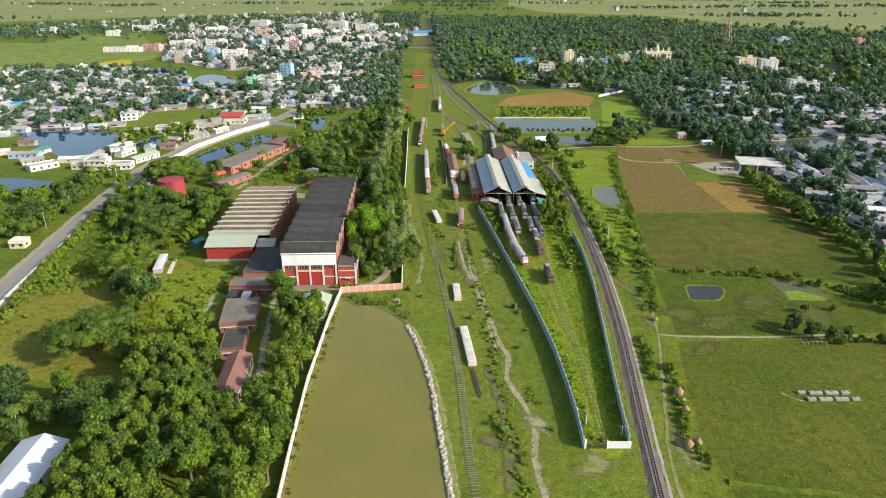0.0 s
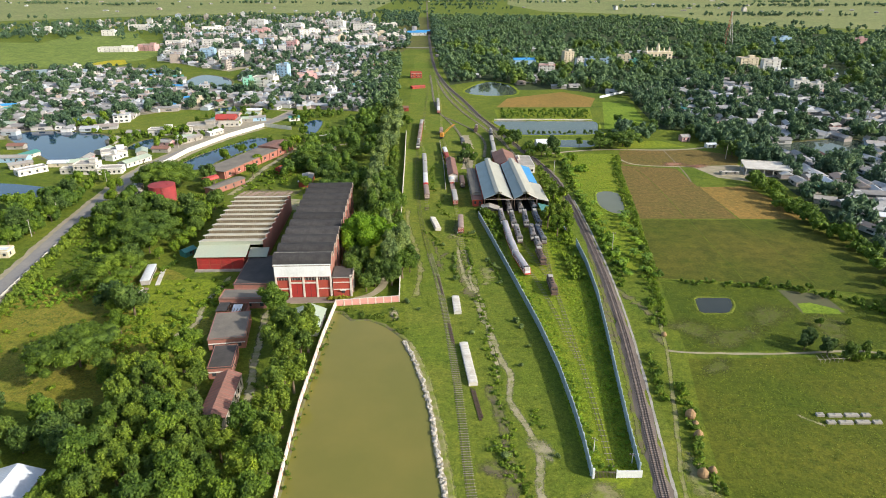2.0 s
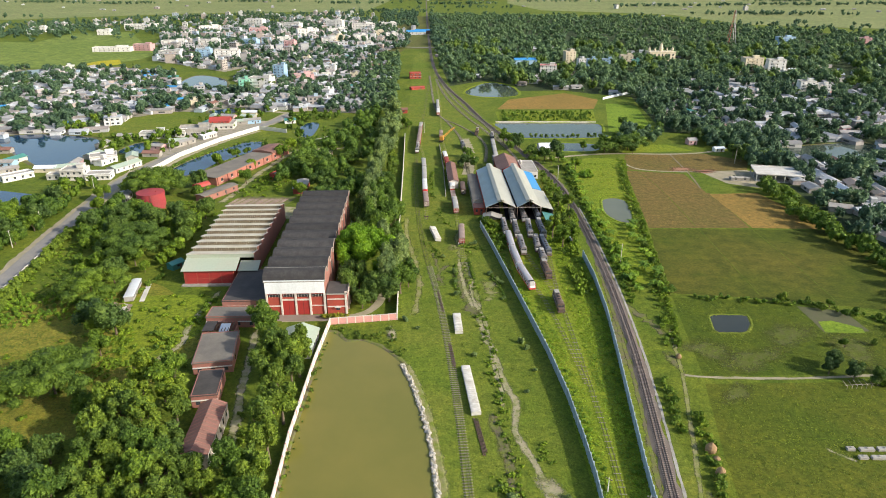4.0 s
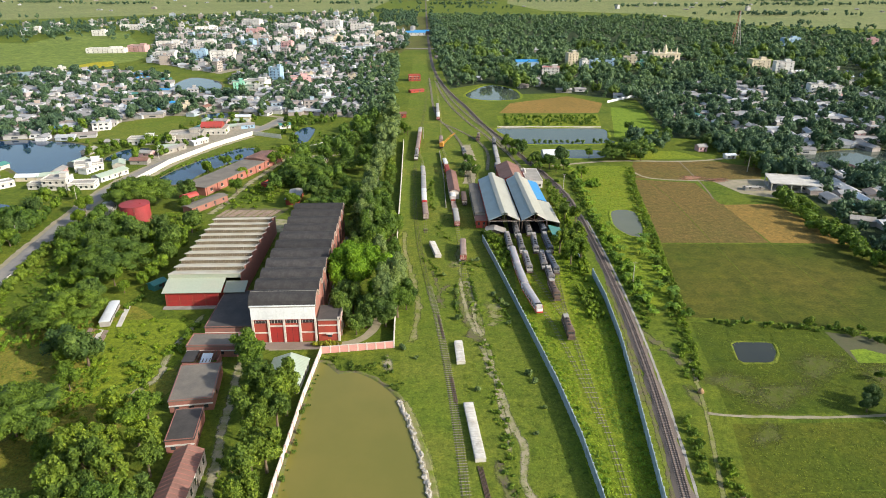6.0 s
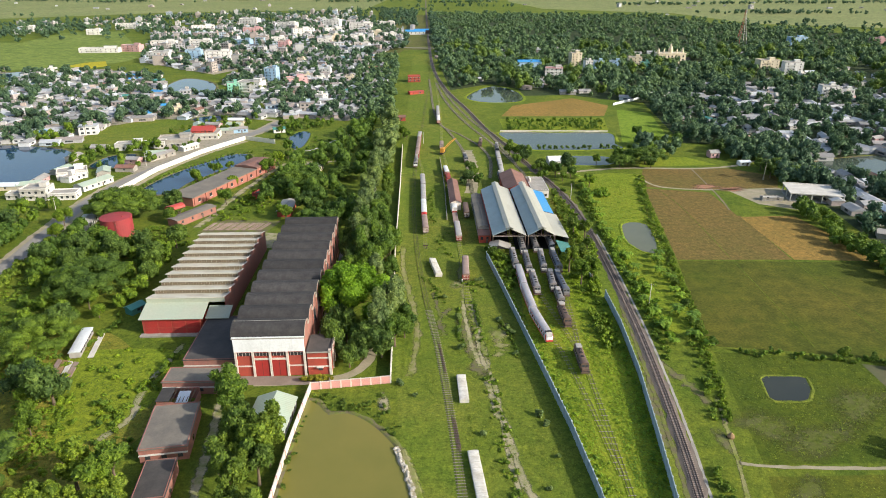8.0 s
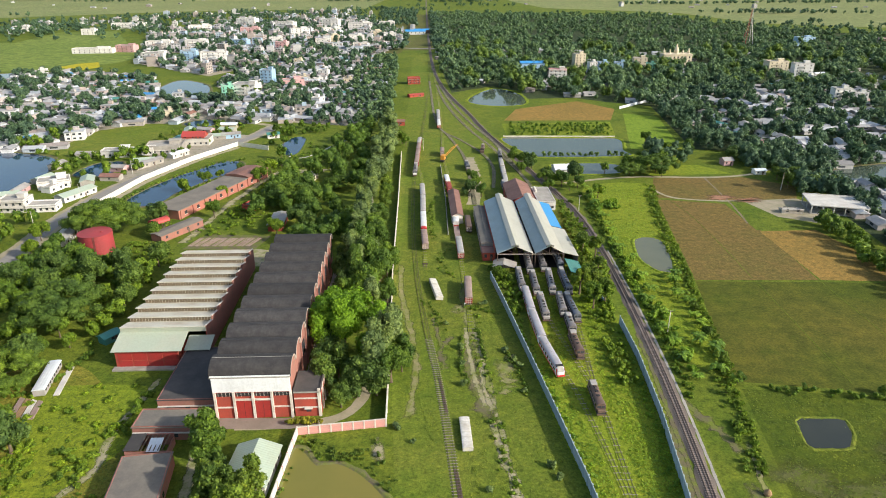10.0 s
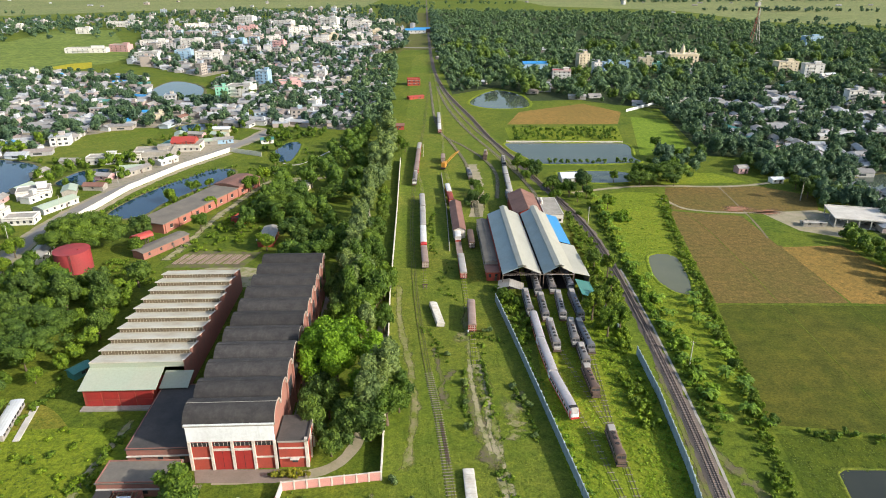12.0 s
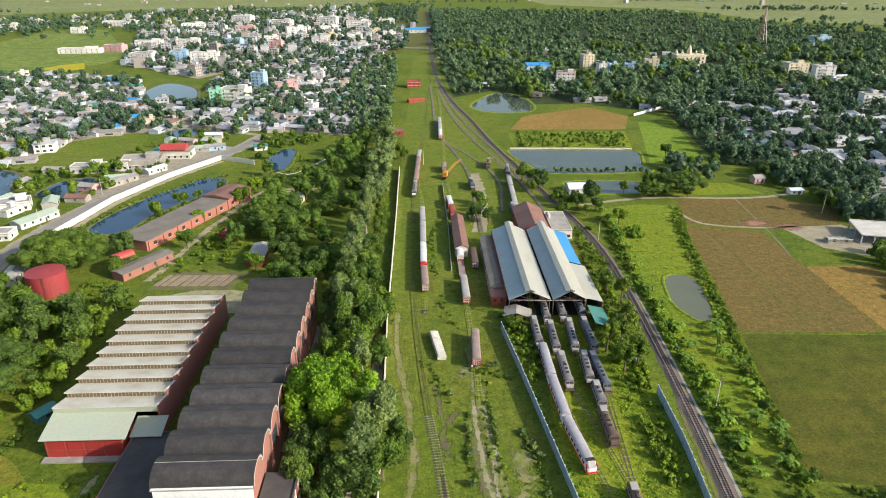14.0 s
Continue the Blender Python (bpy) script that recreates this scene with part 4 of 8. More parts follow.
track([(46.9, 270), (48.6, 300), (49.6, 320), (50.4, 354), (50.6, 424)], METRE, "loco shed track with oil-dark bed", "sleeper_old", 2.0, "weeds", None, 0.05, 2.6)
track([(9.5, 300), (9.4, 330), (8.4, 345), (7.4, 373), (6.6, 400), (5.8, 450), (3, 500), (0, 549), (-0.5, 624), (-2.7, 727), (-7.8, 878), (-14.4, 1061)], METRE, "grassy siding below the old wagons", "sleeper_old", 1.8, "weeds", None, 0.05, 2.6)
track([(50, 493), (45.3, 537), (37, 591), (27.5, 633), (16.4, 692), (7.8, 752), (-3, 850)], METRE, "yard track curving beside the main line", "sleeper_old", 2.3, "track_bed_old", None, 0.08)
track([(30, 470), (32.9, 515), (27.5, 552), (14, 590), (-0.5, 624), (-7.4, 692), (-11.2, 790), (-14.6, 880)], METRE, "curved yard track crossing the grass", "sleeper_old", 2.3, "track_bed_old", None, 0.08)
track([(17.4, 440), (17.2, 474), (16, 514), (13.9, 549), (5.5, 599), (-0.5, 624)], METRE, "rusty track by the old shed", "sleeper_old", 2.3, "track_bed_old", None, 0.08)
track([(50, 455), (52, 480), (44, 530), (33, 580), (22, 625), (10, 690), (1, 760), (-6, 850)], METRE, "yard track with weedy bed", "sleeper_old", 2.3, "track_bed_old", None, 0.08)

# ---- the works: barrel-vaulted hall ----
SKEW = 2.1


def arch(cx, half, z0, rise, k=12):
    return [(cx - half * math.cos(math.pi * i / k), z0 + rise * math.sin(math.pi * i / k)) for i in range(k + 1)]


def vaulted_hall():
    W, BAY, N, SPRING, RISE = 22.0, 9.5, 11, 13.8, 3.7
    hall = thing("vaulted_hall", pose(-66.4, 251, 0, rz=SKEW), "long workshop hall with dark barrel-vault roofs and red front", "workshop")
    # side walls with an arched top in every bay
    for name, x0, x1, mat in (("side_wall", 0.0, 0.4, "brick_dull"), ("side_wall", W - 0.4, W, "brick_dull")):
        prof = [(0.0, 0.0), *arch(BAY / 2, BAY / 2, SPRING - 0.3, RISE - 0.1), (BAY, 0.0)]
        w0 = part(name, extrude_profile(bmesh.new(), prof, x0, x1), mat, hall)
        for k in range(1, N):
            link_mesh(name, w0.data, None, hall).location = (0, BAY * k, 0)
    # the roof, a thick shell over each bay
    out = arch(BAY / 2, BAY / 2 + 0.12, SPRING, RISE)
    inn = arch(BAY / 2, BAY / 2 - 0.15, SPRING - 0.25, RISE - 0.1)
    first = None
    for k in range(N):
        if first is None:
            first = part("roof_vault", extrude_profile(bmesh.new(), out + inn[::-1], -0.6, W + 0.45), "vault", hall)
            me = first.data
        else:
            o = link_mesh("roof_vault", me, None, hall)
            o.location = (0, BAY * k, 0)
            o.rotation_euler = (0, 0, 0)
    # Near-black strips paint the shade banding between vaults; the first is plain concrete.
    for k in range(N):
        part("shade_strip", box(bx(-0.5, W + 0.4, BAY * k - 0.32, BAY * k + 0.32, SPRING - 0.2, SPRING + 0.16), -0.55, W + 0.45, BAY * k + BAY / 2 - 0.07, BAY * k + BAY / 2 + 0.07, SPRING + RISE - 0.1, SPRING + RISE + 0.06), "dark" if k else "concrete", hall)
    # white arch ribs along both long sides
    rib_out = arch(BAY / 2, BAY / 2 - 0.1, SPRING - 0.1, RISE - 0.05)
    rib_in = arch(BAY / 2, BAY / 2 - 0.6, SPRING - 0.1, RISE - 0.5)
    rib = bpy.data.meshes.new("arch_rib")
    extrude_profile(b2 := bmesh.new(), rib_out + rib_in[::-1], W - 0.05, W + 0.5)
    b2.to_mesh(rib)
    b2.free()
    rib.materials.append(M["trim_grey"])
    post = bpy.data.meshes.new("buttress")
    b2 = bx(W, W + 0.5, -0.35, 0.35, 0, SPRING - 0.2, bev=0.05)
    b2.to_mesh(post)
    b2.free()
    post.materials.append(M["brick_dull"])
    win = bpy.data.meshes.new("side_window")
    b2 = bx(W - 0.03, W + 0.06, 2.0, BAY - 2.0, 6.5, 11.5)
    b2.to_mesh(win)
    b2.free()
    win.materials.append(M["glass"])
    for k in range(N):
        for me2, nm in ((rib, "arch_rib"), (post, "buttress"), (win, "side_window")):
            if k > 1 or nm == "arch_rib":
                link_mesh(nm, me2, None, hall).location = (0, BAY * k, 0)
    # front: white band over red bays
    part("front_band", box(bx(-0.05, W + 0.05, -0.3, 0.35, 9.0, 14.1), -0.3, W + 0.3, -0.45, 0.3, 14.1, 14.35), "plaster_white", hall, "peeling white plaster band under the roof")
    part("front_wall", bx(0.0, W, -0.12, 0.3, 0.0, 9.0), "brick_red", hall, "red painted front wall")
    for k in range(5):
        part("pilaster", bx(k * 5.4, k * 5.4 + 0.75, -0.55, -0.1, 0, 9.1, bev=0.04), "trim_white", hall)
    for k, x in enumerate((0.75, 6.15, 11.55, 16.95)):
        if k in (1, 2):
            d = part("door", bx(x + 0.15, x + 4.5, -0.3, -0.14, 0.05, 5.9), "door_red", hall, "tall closed red double door")
            part("door_gap", bx(x + 2.28, x + 2.36, -0.33, -0.3, 0.1, 5.8), "dark", d)
            part("lintel", bx(x, x + 4.65, -0.4, -0.12, 6.1, 6.7), "trim_white", hall)
        else:
            part("belt", bx(x, x + 4.65, -0.36, -0.12, 3.6, 4.0), "trim_white", hall)
        w = part("window_strip", bx(x + 0.15, x + 4.5, -0.2, -0.12, 7.5, 8.7), "dark", hall, "dark louvred window strip")
        for j in range(4):
            part("mullion", bx(x + 0.6 + j * 1.1, x + 0.7 + j * 1.1, -0.24, -0.2, 7.5, 8.7), "trim_white", w)
    # annex with a flat tarred roof
    part("annex_wall", bx(W + 0.75, 30.2, 0.0, 10.2, 0, 8.4), "brick_red", hall, "red annex wall with white belts")
    part("annex_roof", box(bx(W + 0.5, 30.5, -0.3, 10.5, 8.4, 8.75), 30.1, 30.5, -0.3, 10.5, 8.75, 9.1), "tar", hall)
    part("annex_edge", bx(W + 0.7, 30.2, -0.45, -0.3, 8.25, 8.7), "concrete", hall)
    for z in (2.9, 6.0):
        part("belt", bx(W + 0.8, 29.6, -0.14, 0.0, z, z + 0.45), "trim_white", hall)
    part("corner_post", bx(29.5, 30.35, -0.3, 0.5, 0, 9.3, bev=0.04), "trim_white", hall)
    for k in range(2):
        part("corner_post", bx(30.2, 30.6, 3.5 + 4.2 * k, 4.3 + 4.2 * k, 0, 9.0), "trim_white", hall)
    w = part("annex_window", bx(26, 27.4, -0.1, 0.02, 1.6, 2.9), "glass", hall)
    part("sunshade", bx(25.6, 27.9, -1.0, -0.1, 3.0, 3.2), "concrete_pale", w)
    # paved strip along the east side
    part("side_yard", bx(W + 0.55, 28.5, 10.8, 104, 0.0, 0.12), "concrete", hall)
    return hall


vaulted_hall()


def sawtooth_hall():
    hall = thing("sawtooth_hall", pose(-107.4, 277.5, 0, rz=SKEW), "red brick hall with a pale green saw-tooth roof", "workshop")
    W, BAY, N, LOW, HIGH, Y0 = 27.6, 6.95, 10, 8.7, 10.35, 8.0
    part("front_wall", bx(0.3, 20.6, 0.0, 8.0, 0, 6.3), "brick_red", hall, "red front wall with big doors")
    for k in range(4):
        d = part("door", bx(1.2 + 4.9 * k, 5.6 + 4.9 * k, -0.12, 0.0, 0.1, 5.4), "door_red", hall)
        part("rail", bx(1.2 + 4.9 * k, 5.6 + 4.9 * k, -0.18, -0.12, 2.6, 2.8), "brick_red", d)
    part("plinth", bx(-0.5, 21.4, -2.2, 0.0, 0, 0.5), "concrete", hall)
    extrude_profile(bm := bmesh.new(), [(-0.9, 6.35), (-0.9, 6.55), (Y0, 8.75), (Y0, 8.5)], -0.5, 22.0)
    part("front_roof", bm, "roof_green", hall, "sloping pale green sheet roof")
    extrude_profile(bm := bmesh.new(), [(1.2, 5.3), (1.2, 5.5), (Y0, 7.2), (Y0, 6.95)], 22.1, 30.5)
    part("porch_roof", bm, "roof_green", hall)
    part("side_wall", bx(20.6, 27.2, 4.0, Y0, 0, 5.6), "brick_red", hall)
    tooth = bmesh.new()
    extrude_profile(tooth, [(0.0, HIGH), (-0.35, HIGH + 0.02), (-0.35, HIGH + 0.22), (0.0, HIGH + 0.22), (BAY, LOW + 0.12), (BAY, LOW - 0.1)], -0.35, W + 0.2)
    t_me = bpy.data.meshes.new("roof_tooth")
    tooth.to_mesh(t_me)
    tooth.free()
    t_me.materials.append(M["roof_cream"])
    g_me = bpy.data.meshes.new("clerestory")
    b2 = bx(0.2, W - 0.2, 0.0, 0.15, LOW, HIGH)
    b2.to_mesh(g_me)
    b2.free()
    g_me.materials.append(M["glazing"])
    m_me = bpy.data.meshes.new("glazing_grid")
    b2 = bmesh.new()
    for j in range(28):
        box(b2, 0.4 + j * 1.0, 0.47 + j * 1.0, -0.05, 0.0, LOW, HIGH)
    b2.to_mesh(m_me)
    b2.free()
    m_me.materials.append(M["roof_cream"])
    s_me = bpy.data.meshes.new("gable_step")
    b2 = extrude_profile(bmesh.new(), [(0, 0), (0, HIGH + 0.35), (BAY, LOW + 0.3), (BAY, 0)], W, W + 0.45)
    b2.to_mesh(s_me)
    b2.free()
    s_me.materials.append(M["brick_dull"])
    c_me = bpy.data.meshes.new("coping")
    b2 = extrude_profile(bmesh.new(), [(-0.1, HIGH + 0.35), (-0.1, HIGH + 0.6), (BAY, LOW + 0.55), (BAY, LOW + 0.3)], W - 0.05, W + 0.55)
    b2.to_mesh(c_me)
    b2.free()
    c_me.materials.append(M["trim_white"])
    for k in range(N):
        for nm, me in (("roof_tooth", t_me), ("clerestory", g_me), ("glazing_grid", m_me), ("gable_step", s_me), ("coping", c_me)):
            if k == 0 and nm in ("clerestory", "glazing_grid"):
                continue
            o = link_mesh(nm, me, None, hall)
            o.location = (0, Y0 + BAY * k, 0)
            if nm == "glazing_grid":
                tagged(o, kind="stuff")
    part("fascia", bx(-0.3, W + 0.2, Y0 - 0.1, Y0 + 0.1, 8.6, 10.4), "roof_green", hall)
    part("back_wall", bx(0, W, Y0 + BAY * N, Y0 + BAY * N + 0.4, 0, LOW), "brick_red", hall)
    part("west_wall", bx(0, 0.4, Y0, Y0 + BAY * N, 0, LOW), "brick_red", hall)
    part("east_wall", bx(W + 0.02, W + 0.4, Y0, Y0 + BAY * N, 0, LOW), "brick_red", hall)
    return hall


sawtooth_hall()


def gable_house(name, m, L, W, H, rise, wall, roof, label, category="house", windows=3, door=True, over=0.5, group=""):
    """A house with a ridge along its local x."""
    h = thing(name, m, label, category, group)
    extrude_profile(bm := bmesh.new(), [(-W / 2, 0), (-W / 2, H), (0, H + rise), (W / 2, H), (W / 2, 0)], -L / 2, L / 2)
    part("wall", bm, wall, h)
    e = over * rise / (W / 2)
    for s in (-1, 1):
        extrude_profile(bm := bmesh.new(), [(0, H + rise + 0.05), (s * (W / 2 + over), H - e + 0.05), (s * (W / 2 + over), H - e + 0.2), (0, H + rise + 0.22)], -L / 2 - over, L / 2 + over)
        part("roof_slope", bm, roof, h)
    for s in (-1, 1):
        for k in range(windows):
            x = -L / 2 + L * (k + 0.5) / windows
            w = part("window", bx(x - 0.55, x + 0.55, s * W / 2 - 0.06, s * W / 2 + 0.06, H * 0.4, H * 0.78), "glass", h)
    if door:
        part("door", bx(L * 0.12, L * 0.12 + 1.0, -W / 2 - 0.07, -W / 2, 0, 2.1), "steel", h)
    return h


def flat_house(name, m, L, W, floors, wall, label, category="house", roof="concrete", bays=4, group="", fh=3.1, balcony=False, penthouse=True, parapet=0.7, plain=False):
    """A flat-roofed house with rows of windows, a parapet and a stair head."""
    h = thing(name, m, label, category, group)
    H = floors * fh
    part("wall", bx(-L / 2, L / 2, -W / 2, W / 2, 0, H), wall, h)
    bm = bx(-L / 2 - 0.25, L / 2 + 0.25, -W / 2 - 0.25, W / 2 + 0.25, H, H + 0.2)
    part("roof", bm, roof, h)
    bm = bmesh.new()
    for a, b, c, d in ((-L / 2, L / 2, -W / 2, -W / 2 + 0.2), (-L / 2, L / 2, W / 2 - 0.2, W / 2), (-L / 2, -L / 2 + 0.2, -W / 2 + 0.2, W / 2 - 0.2), (L / 2 - 0.2, L / 2, -W / 2 + 0.2, W / 2 - 0.2)):
        box(bm, a, b, c, d, H + 0.2, H + 0.2 + parapet)
    part("parapet", bm, wall, h)
    wm = None
    for f in range(floors):
        for k in range(bays):
            x = -L / 2 + L * (k + 0.5) / bays
            for s in (-1, 1):
                if wm is None:
                    wm = bpy.data.meshes.new("window")
                    b2 = bx(-0.65, 0.65, -0.05, 0.05, 0, 1.4)
                    b2.to_mesh(wm)
                    b2.free()
                    wm.materials.append(M["glass"])
                if s == 1 and (floors > 2 or plain):
                    continue
                o = link_mesh("window", wm, None, h)
                o.location = (x, s * W / 2, f * fh + 1.0)
        for s in (() if plain else (-1, 1)):
            o = link_mesh("window", wm, None, h)
            o.location, o.rotation_euler = (s * L / 2, -W * 0.15, f * fh + 1.0), (0, 0, math.pi / 2)
        if not plain:
            part("sunshade", bx(-L / 2, L / 2, -W / 2 - 0.6, -W / 2, f * fh + 2.55, f * fh + 2.7), "concrete_pale", h)
        if balcony and f:
            part("balcony", box(bx(-L * 0.3, L * 0.1, -W / 2 - 1.3, -W / 2, f * fh - 0.1, f * fh + 0.05), -L * 0.3, L * 0.1, -W / 2 - 1.3, -W / 2 - 1.2, f * fh + 0.05, f * fh + 0.95), wall, h)
    if penthouse:
        part("stair_head", box(bx(L * 0.1, L * 0.38, 0, W * 0.38, H + 0.2, H + 2.7), L * 0.07, L * 0.41, -0.3, W * 0.41, H + 2.7, H + 2.85), wall, h)
    return h


# low buildings of the works
flat_house("tarred_workshop", pose(-76, 268, 0, rz=SKEW), 17.0, 29, 1, "brick_dull", "low workshop with a flat tar roof", "workshop", "tar", 3, fh=4.6, penthouse=False, parapet=0.15)
flat_house("store_building", pose(-77, 245.4, 0, rz=1), 18.6, 8.0, 1, "brick_dull", "old red brick store with mossy flat roof", "store", "roof_slab", 4, fh=4.2, penthouse=False, parapet=0.3)
flat_house("office_building", pose(-75.9, 220.7, 0, rz=9), 12.4, 19.4, 1, "brick_dull", "red brick office under a grey flat roof", "office", "roof_slab", 3, fh=4.2, penthouse=False, parapet=0.15)
flat_house("pump_house", pose(-72.1, 200, 0, rz=8), 7.6, 14, 1, "brick_dull", "small brick pump house with mossy flat roof", "store", "tar", 2, fh=4.0, penthouse=False, parapet=0.15)
ruin = thing("roofless_store", pose(-79.5, 236.2, 0, rz=3), "half-collapsed red brick store with bare beams", "store")
part("wall", box(box(box(bx(-5.4, 5.4, -3.4, -3.1, 0, 3.0), -5.4, 5.4, 3.1, 3.4, 0, 3.6), -5.4, -5.1, -3.1, 3.1, 0, 3.2), 5.1, 5.4, -3.1, 3.1, 0, 2.4), "brick_dull", ruin)
part("roof_sheet", extrude_profile(bmesh.new(), [(-3.5, 3.0), (-3.5, 3.1), (1.2, 3.9), (1.2, 3.8)], 0.2, 3.6), "tin_white", ruin, "pale loose roof sheet")
part("roof_slab", bx(-5.6, -1.6, -3.5, 3.5, 3.5, 3.7), "tar", ruin)
for k in range(6):
    part("beam", bx(-1.2 + 1.1 * k, -1.0 + 1.1 * k, -3.4, 3.4, 3.3, 3.5), "bark", ruin)
th = gable_house("tiled_house", pose(-65.6, 176.6, 0, rz=90 + 4), 22.5, 7.4, 5.0, 1.7, "trim_white", "tin_rust", "pale-walled house with a rust-red ribbed roof", windows=6, over=0.2)
for k in range(14):
    for s in (-1, 1):
        x = -11.1 + 1.7 * k
        extrude_profile(bm := bmesh.new(), [(0, 6.85), (s * 3.9, 5.06), (s * 3.9, 5.18), (0, 6.97)], x - 0.12, x + 0.12)
        part("roof_batten", bm, "brick_dull", th)
for k in range(7):
    part("pilaster", bx(-11.2 + 3.65 * k, -10.7 + 3.65 * k, -3.86, -3.68, 0, 4.8), "trim_white", th)
gable_house("green_roofed_hut", pose(-49.9, 227.5, 0, rz=88), 15, 11, 3.2, 2.0, "concrete_pale", "tin_mint", "hut with a pale green sheet roof by the wall", "hut")
gable_house("white_roofed_house", pose(-106.9, 131.5, 0, rz=91), 28, 12, 4.0, 2.0, "concrete_pale", "tin_white", "house with a shining white sheet roof among trees")
gable_house("teal_hut", pose(-117.5, 295, 0, rz=60), 6, 4, 2.6, 0.8, "tin_teal", "tin_teal", "small teal sheet-metal hut behind the hall", "hut", 1)
gable_house("roadside_house", pose(-181.5, 388, 0, rz=100), 16, 6.5, 3.2, 1.0, "paint_white", "tin_grey", "white roadside house with a grey tin roof")
flat_house("gate_house", pose(-202, 294, 0, rz=5), 7, 6, 1, "paint_cream", "small house with a bluish white flat roof", "house", "tin_white", 2, penthouse=False)


def long_brick_store():
    h = thing("long_brick_store", pose(-131, 458, 0, rz=70.5), "long decayed red brick store with a grey roof", "store")
    part("wall", bx(-41, 41, -8, 8, 0, 4.8), "brick_old", h)
    part("roof", bx(-41.4, 20, -8.4, 8.2, 4.8, 5.15), "roof_slab", h)
    extrude_profile(bm := bmesh.new(), [(-8.5, 5.9), (0, 6.9), (8.3, 5.9), (8.3, 5.15), (-8.5, 5.15)], 20.3, 41.5)
    part("roof_far", bm, "tin_rust", h)
    for k in range(9):
        part("buttress", bx(-40 + 9.9 * k, -39.2 + 9.9 * k, -8.5, -8, 0, 4.8), "brick_old", h)
        if k < 8:
            w = part("window", bx(-36.5 + 9.9 * k, -34.5 + 9.9 * k, -8.06, -7.9, 1.6, 3.4), "dark", h)
            part("sill", bx(-36.7 + 9.9 * k, -34.3 + 9.9 * k, -8.2, -8, 1.45, 1.6), "trim_white", w)
    return h


long_brick_store()
gable_house("brick_shed", pose(-131, 398, 0, rz=62), 26, 7, 3.4, 0.5, "brick_dull", "roof_slab", "ruined brick shed with rusty grey roof", "shed", 4)
flat_house("brick_hut", pose(-104, 432, 0, rz=70), 7, 6, 1, "brick_red", "small red brick hut under trees", "hut", "tar", 2, penthouse=False)


def red_tank_shed(m, L, R, H, label, legs=False):
    h = thing("red_tank", m, label, "tank")
    prof = [(-R, H), *[(-R * math.cos(math.pi * i / 14), H + R * 0.75 * math.sin(math.pi * i / 14)) for i in range(1, 14)], (R, H)]
    bm = extrude_profile(bmesh.new(), prof, -L / 2, L / 2)
    part("shell", bm, "tin_red", h)
    if legs:
        for x in (-L / 2 + 0.4, 0, L / 2 - 0.4):
            for y in (-R + 0.3, R - 0.3):
                part("leg", tube(bmesh.new(), [(x, y, 0), (x, y, H)], [0.15, 0.15], 6), "steel", h)
        for y in (-R + 0.3, R - 0.3):
            part("brace", tube(bmesh.new(), [(-L / 2 + 0.4, y, 0.3), (L / 2 - 0.4, y, H - 0.2)], [0.08, 0.08], 5), "steel", h)
    else:
        part("wall", bx(-L / 2 + 0.1, L / 2 - 0.1, -R + 0.1, R - 0.1, 0, H), "tin_red", h)
    return h


store = thing("red_oil_tank", pose(-160, 376, 0, rz=20), "big round red sheet-metal storage tank among trees", "tank")
part("wall", tube(bmesh.new(), [(0, 0, 0), (0, 0, 9.0)], [7.3, 7.3], 40), "tank_red", store)
part("roof", tube(bmesh.new(), [(0, 0, 9.0), (0, 0, 9.14), (0, 0, 9.6), (0, 0, 9.9)], [7.42, 7.42, 3.5, 0.05], 40), "tank_red", store)
for z in (3.0, 6.0):
    part("seam", tube(bmesh.new(), [(0, 0, z), (0, 0, z + 0.12)], [7.34, 7.34], 40), "tank_red", store)
ld = part("ladder", bx(-0.32, -0.24, -7.6, -7.5, 0, 9.8), "steel", store)
part("ladder", bx(0.24, 0.32, -7.6, -7.5, 0, 9.8), "steel", store)
for k in range(18):
    part("rung", bx(-0.24, 0.24, -7.58, -7.52, 0.5 + 0.5 * k, 0.54 + 0.5 * k), "steel", ld)
part("manhole", tube(bmesh.new(), [(3, -2, 9.5), (3, -2, 10.0)], [0.5, 0.5], 10), "tank_red", store)
for k in range(11):
    x = -118 + 2.7 * k + 0.5 * (k % 3)
    rl = thing("scrap_rail_bundle", pose(x, 386, 0, rz=-14 - 2 * (k % 4)), "rusty old rails lying on the bare ground", "rails", "scrap rails")
    for q in (-0.9, 0.0, 0.7):
        part("rail", bx(q - 0.09, q + 0.09, -5.5, 5.2, 0.036, 0.26), "wagon_roof", rl)
gable_house("rear_shed", pose(-84, 409, 0, rz=92), 18, 7, 3.4, 0.8, "brick_red", "tin_grey", "red shed with a grey tin roof behind the hall", "shed", 4)
gable_house("yellow_hut", pose(-81.5, 488, 0, rz=80), 9, 6, 3.0, 1.2, "paint_cream", "tin_grey", "cream hut with grey roof among trees", "hut", 2)
red_tank_shed(pose(-140, 399, 0, rz=55), 9, 2.6, 5.5, "red cylindrical water tank on steel legs", True)

# ---- the loco shed ----


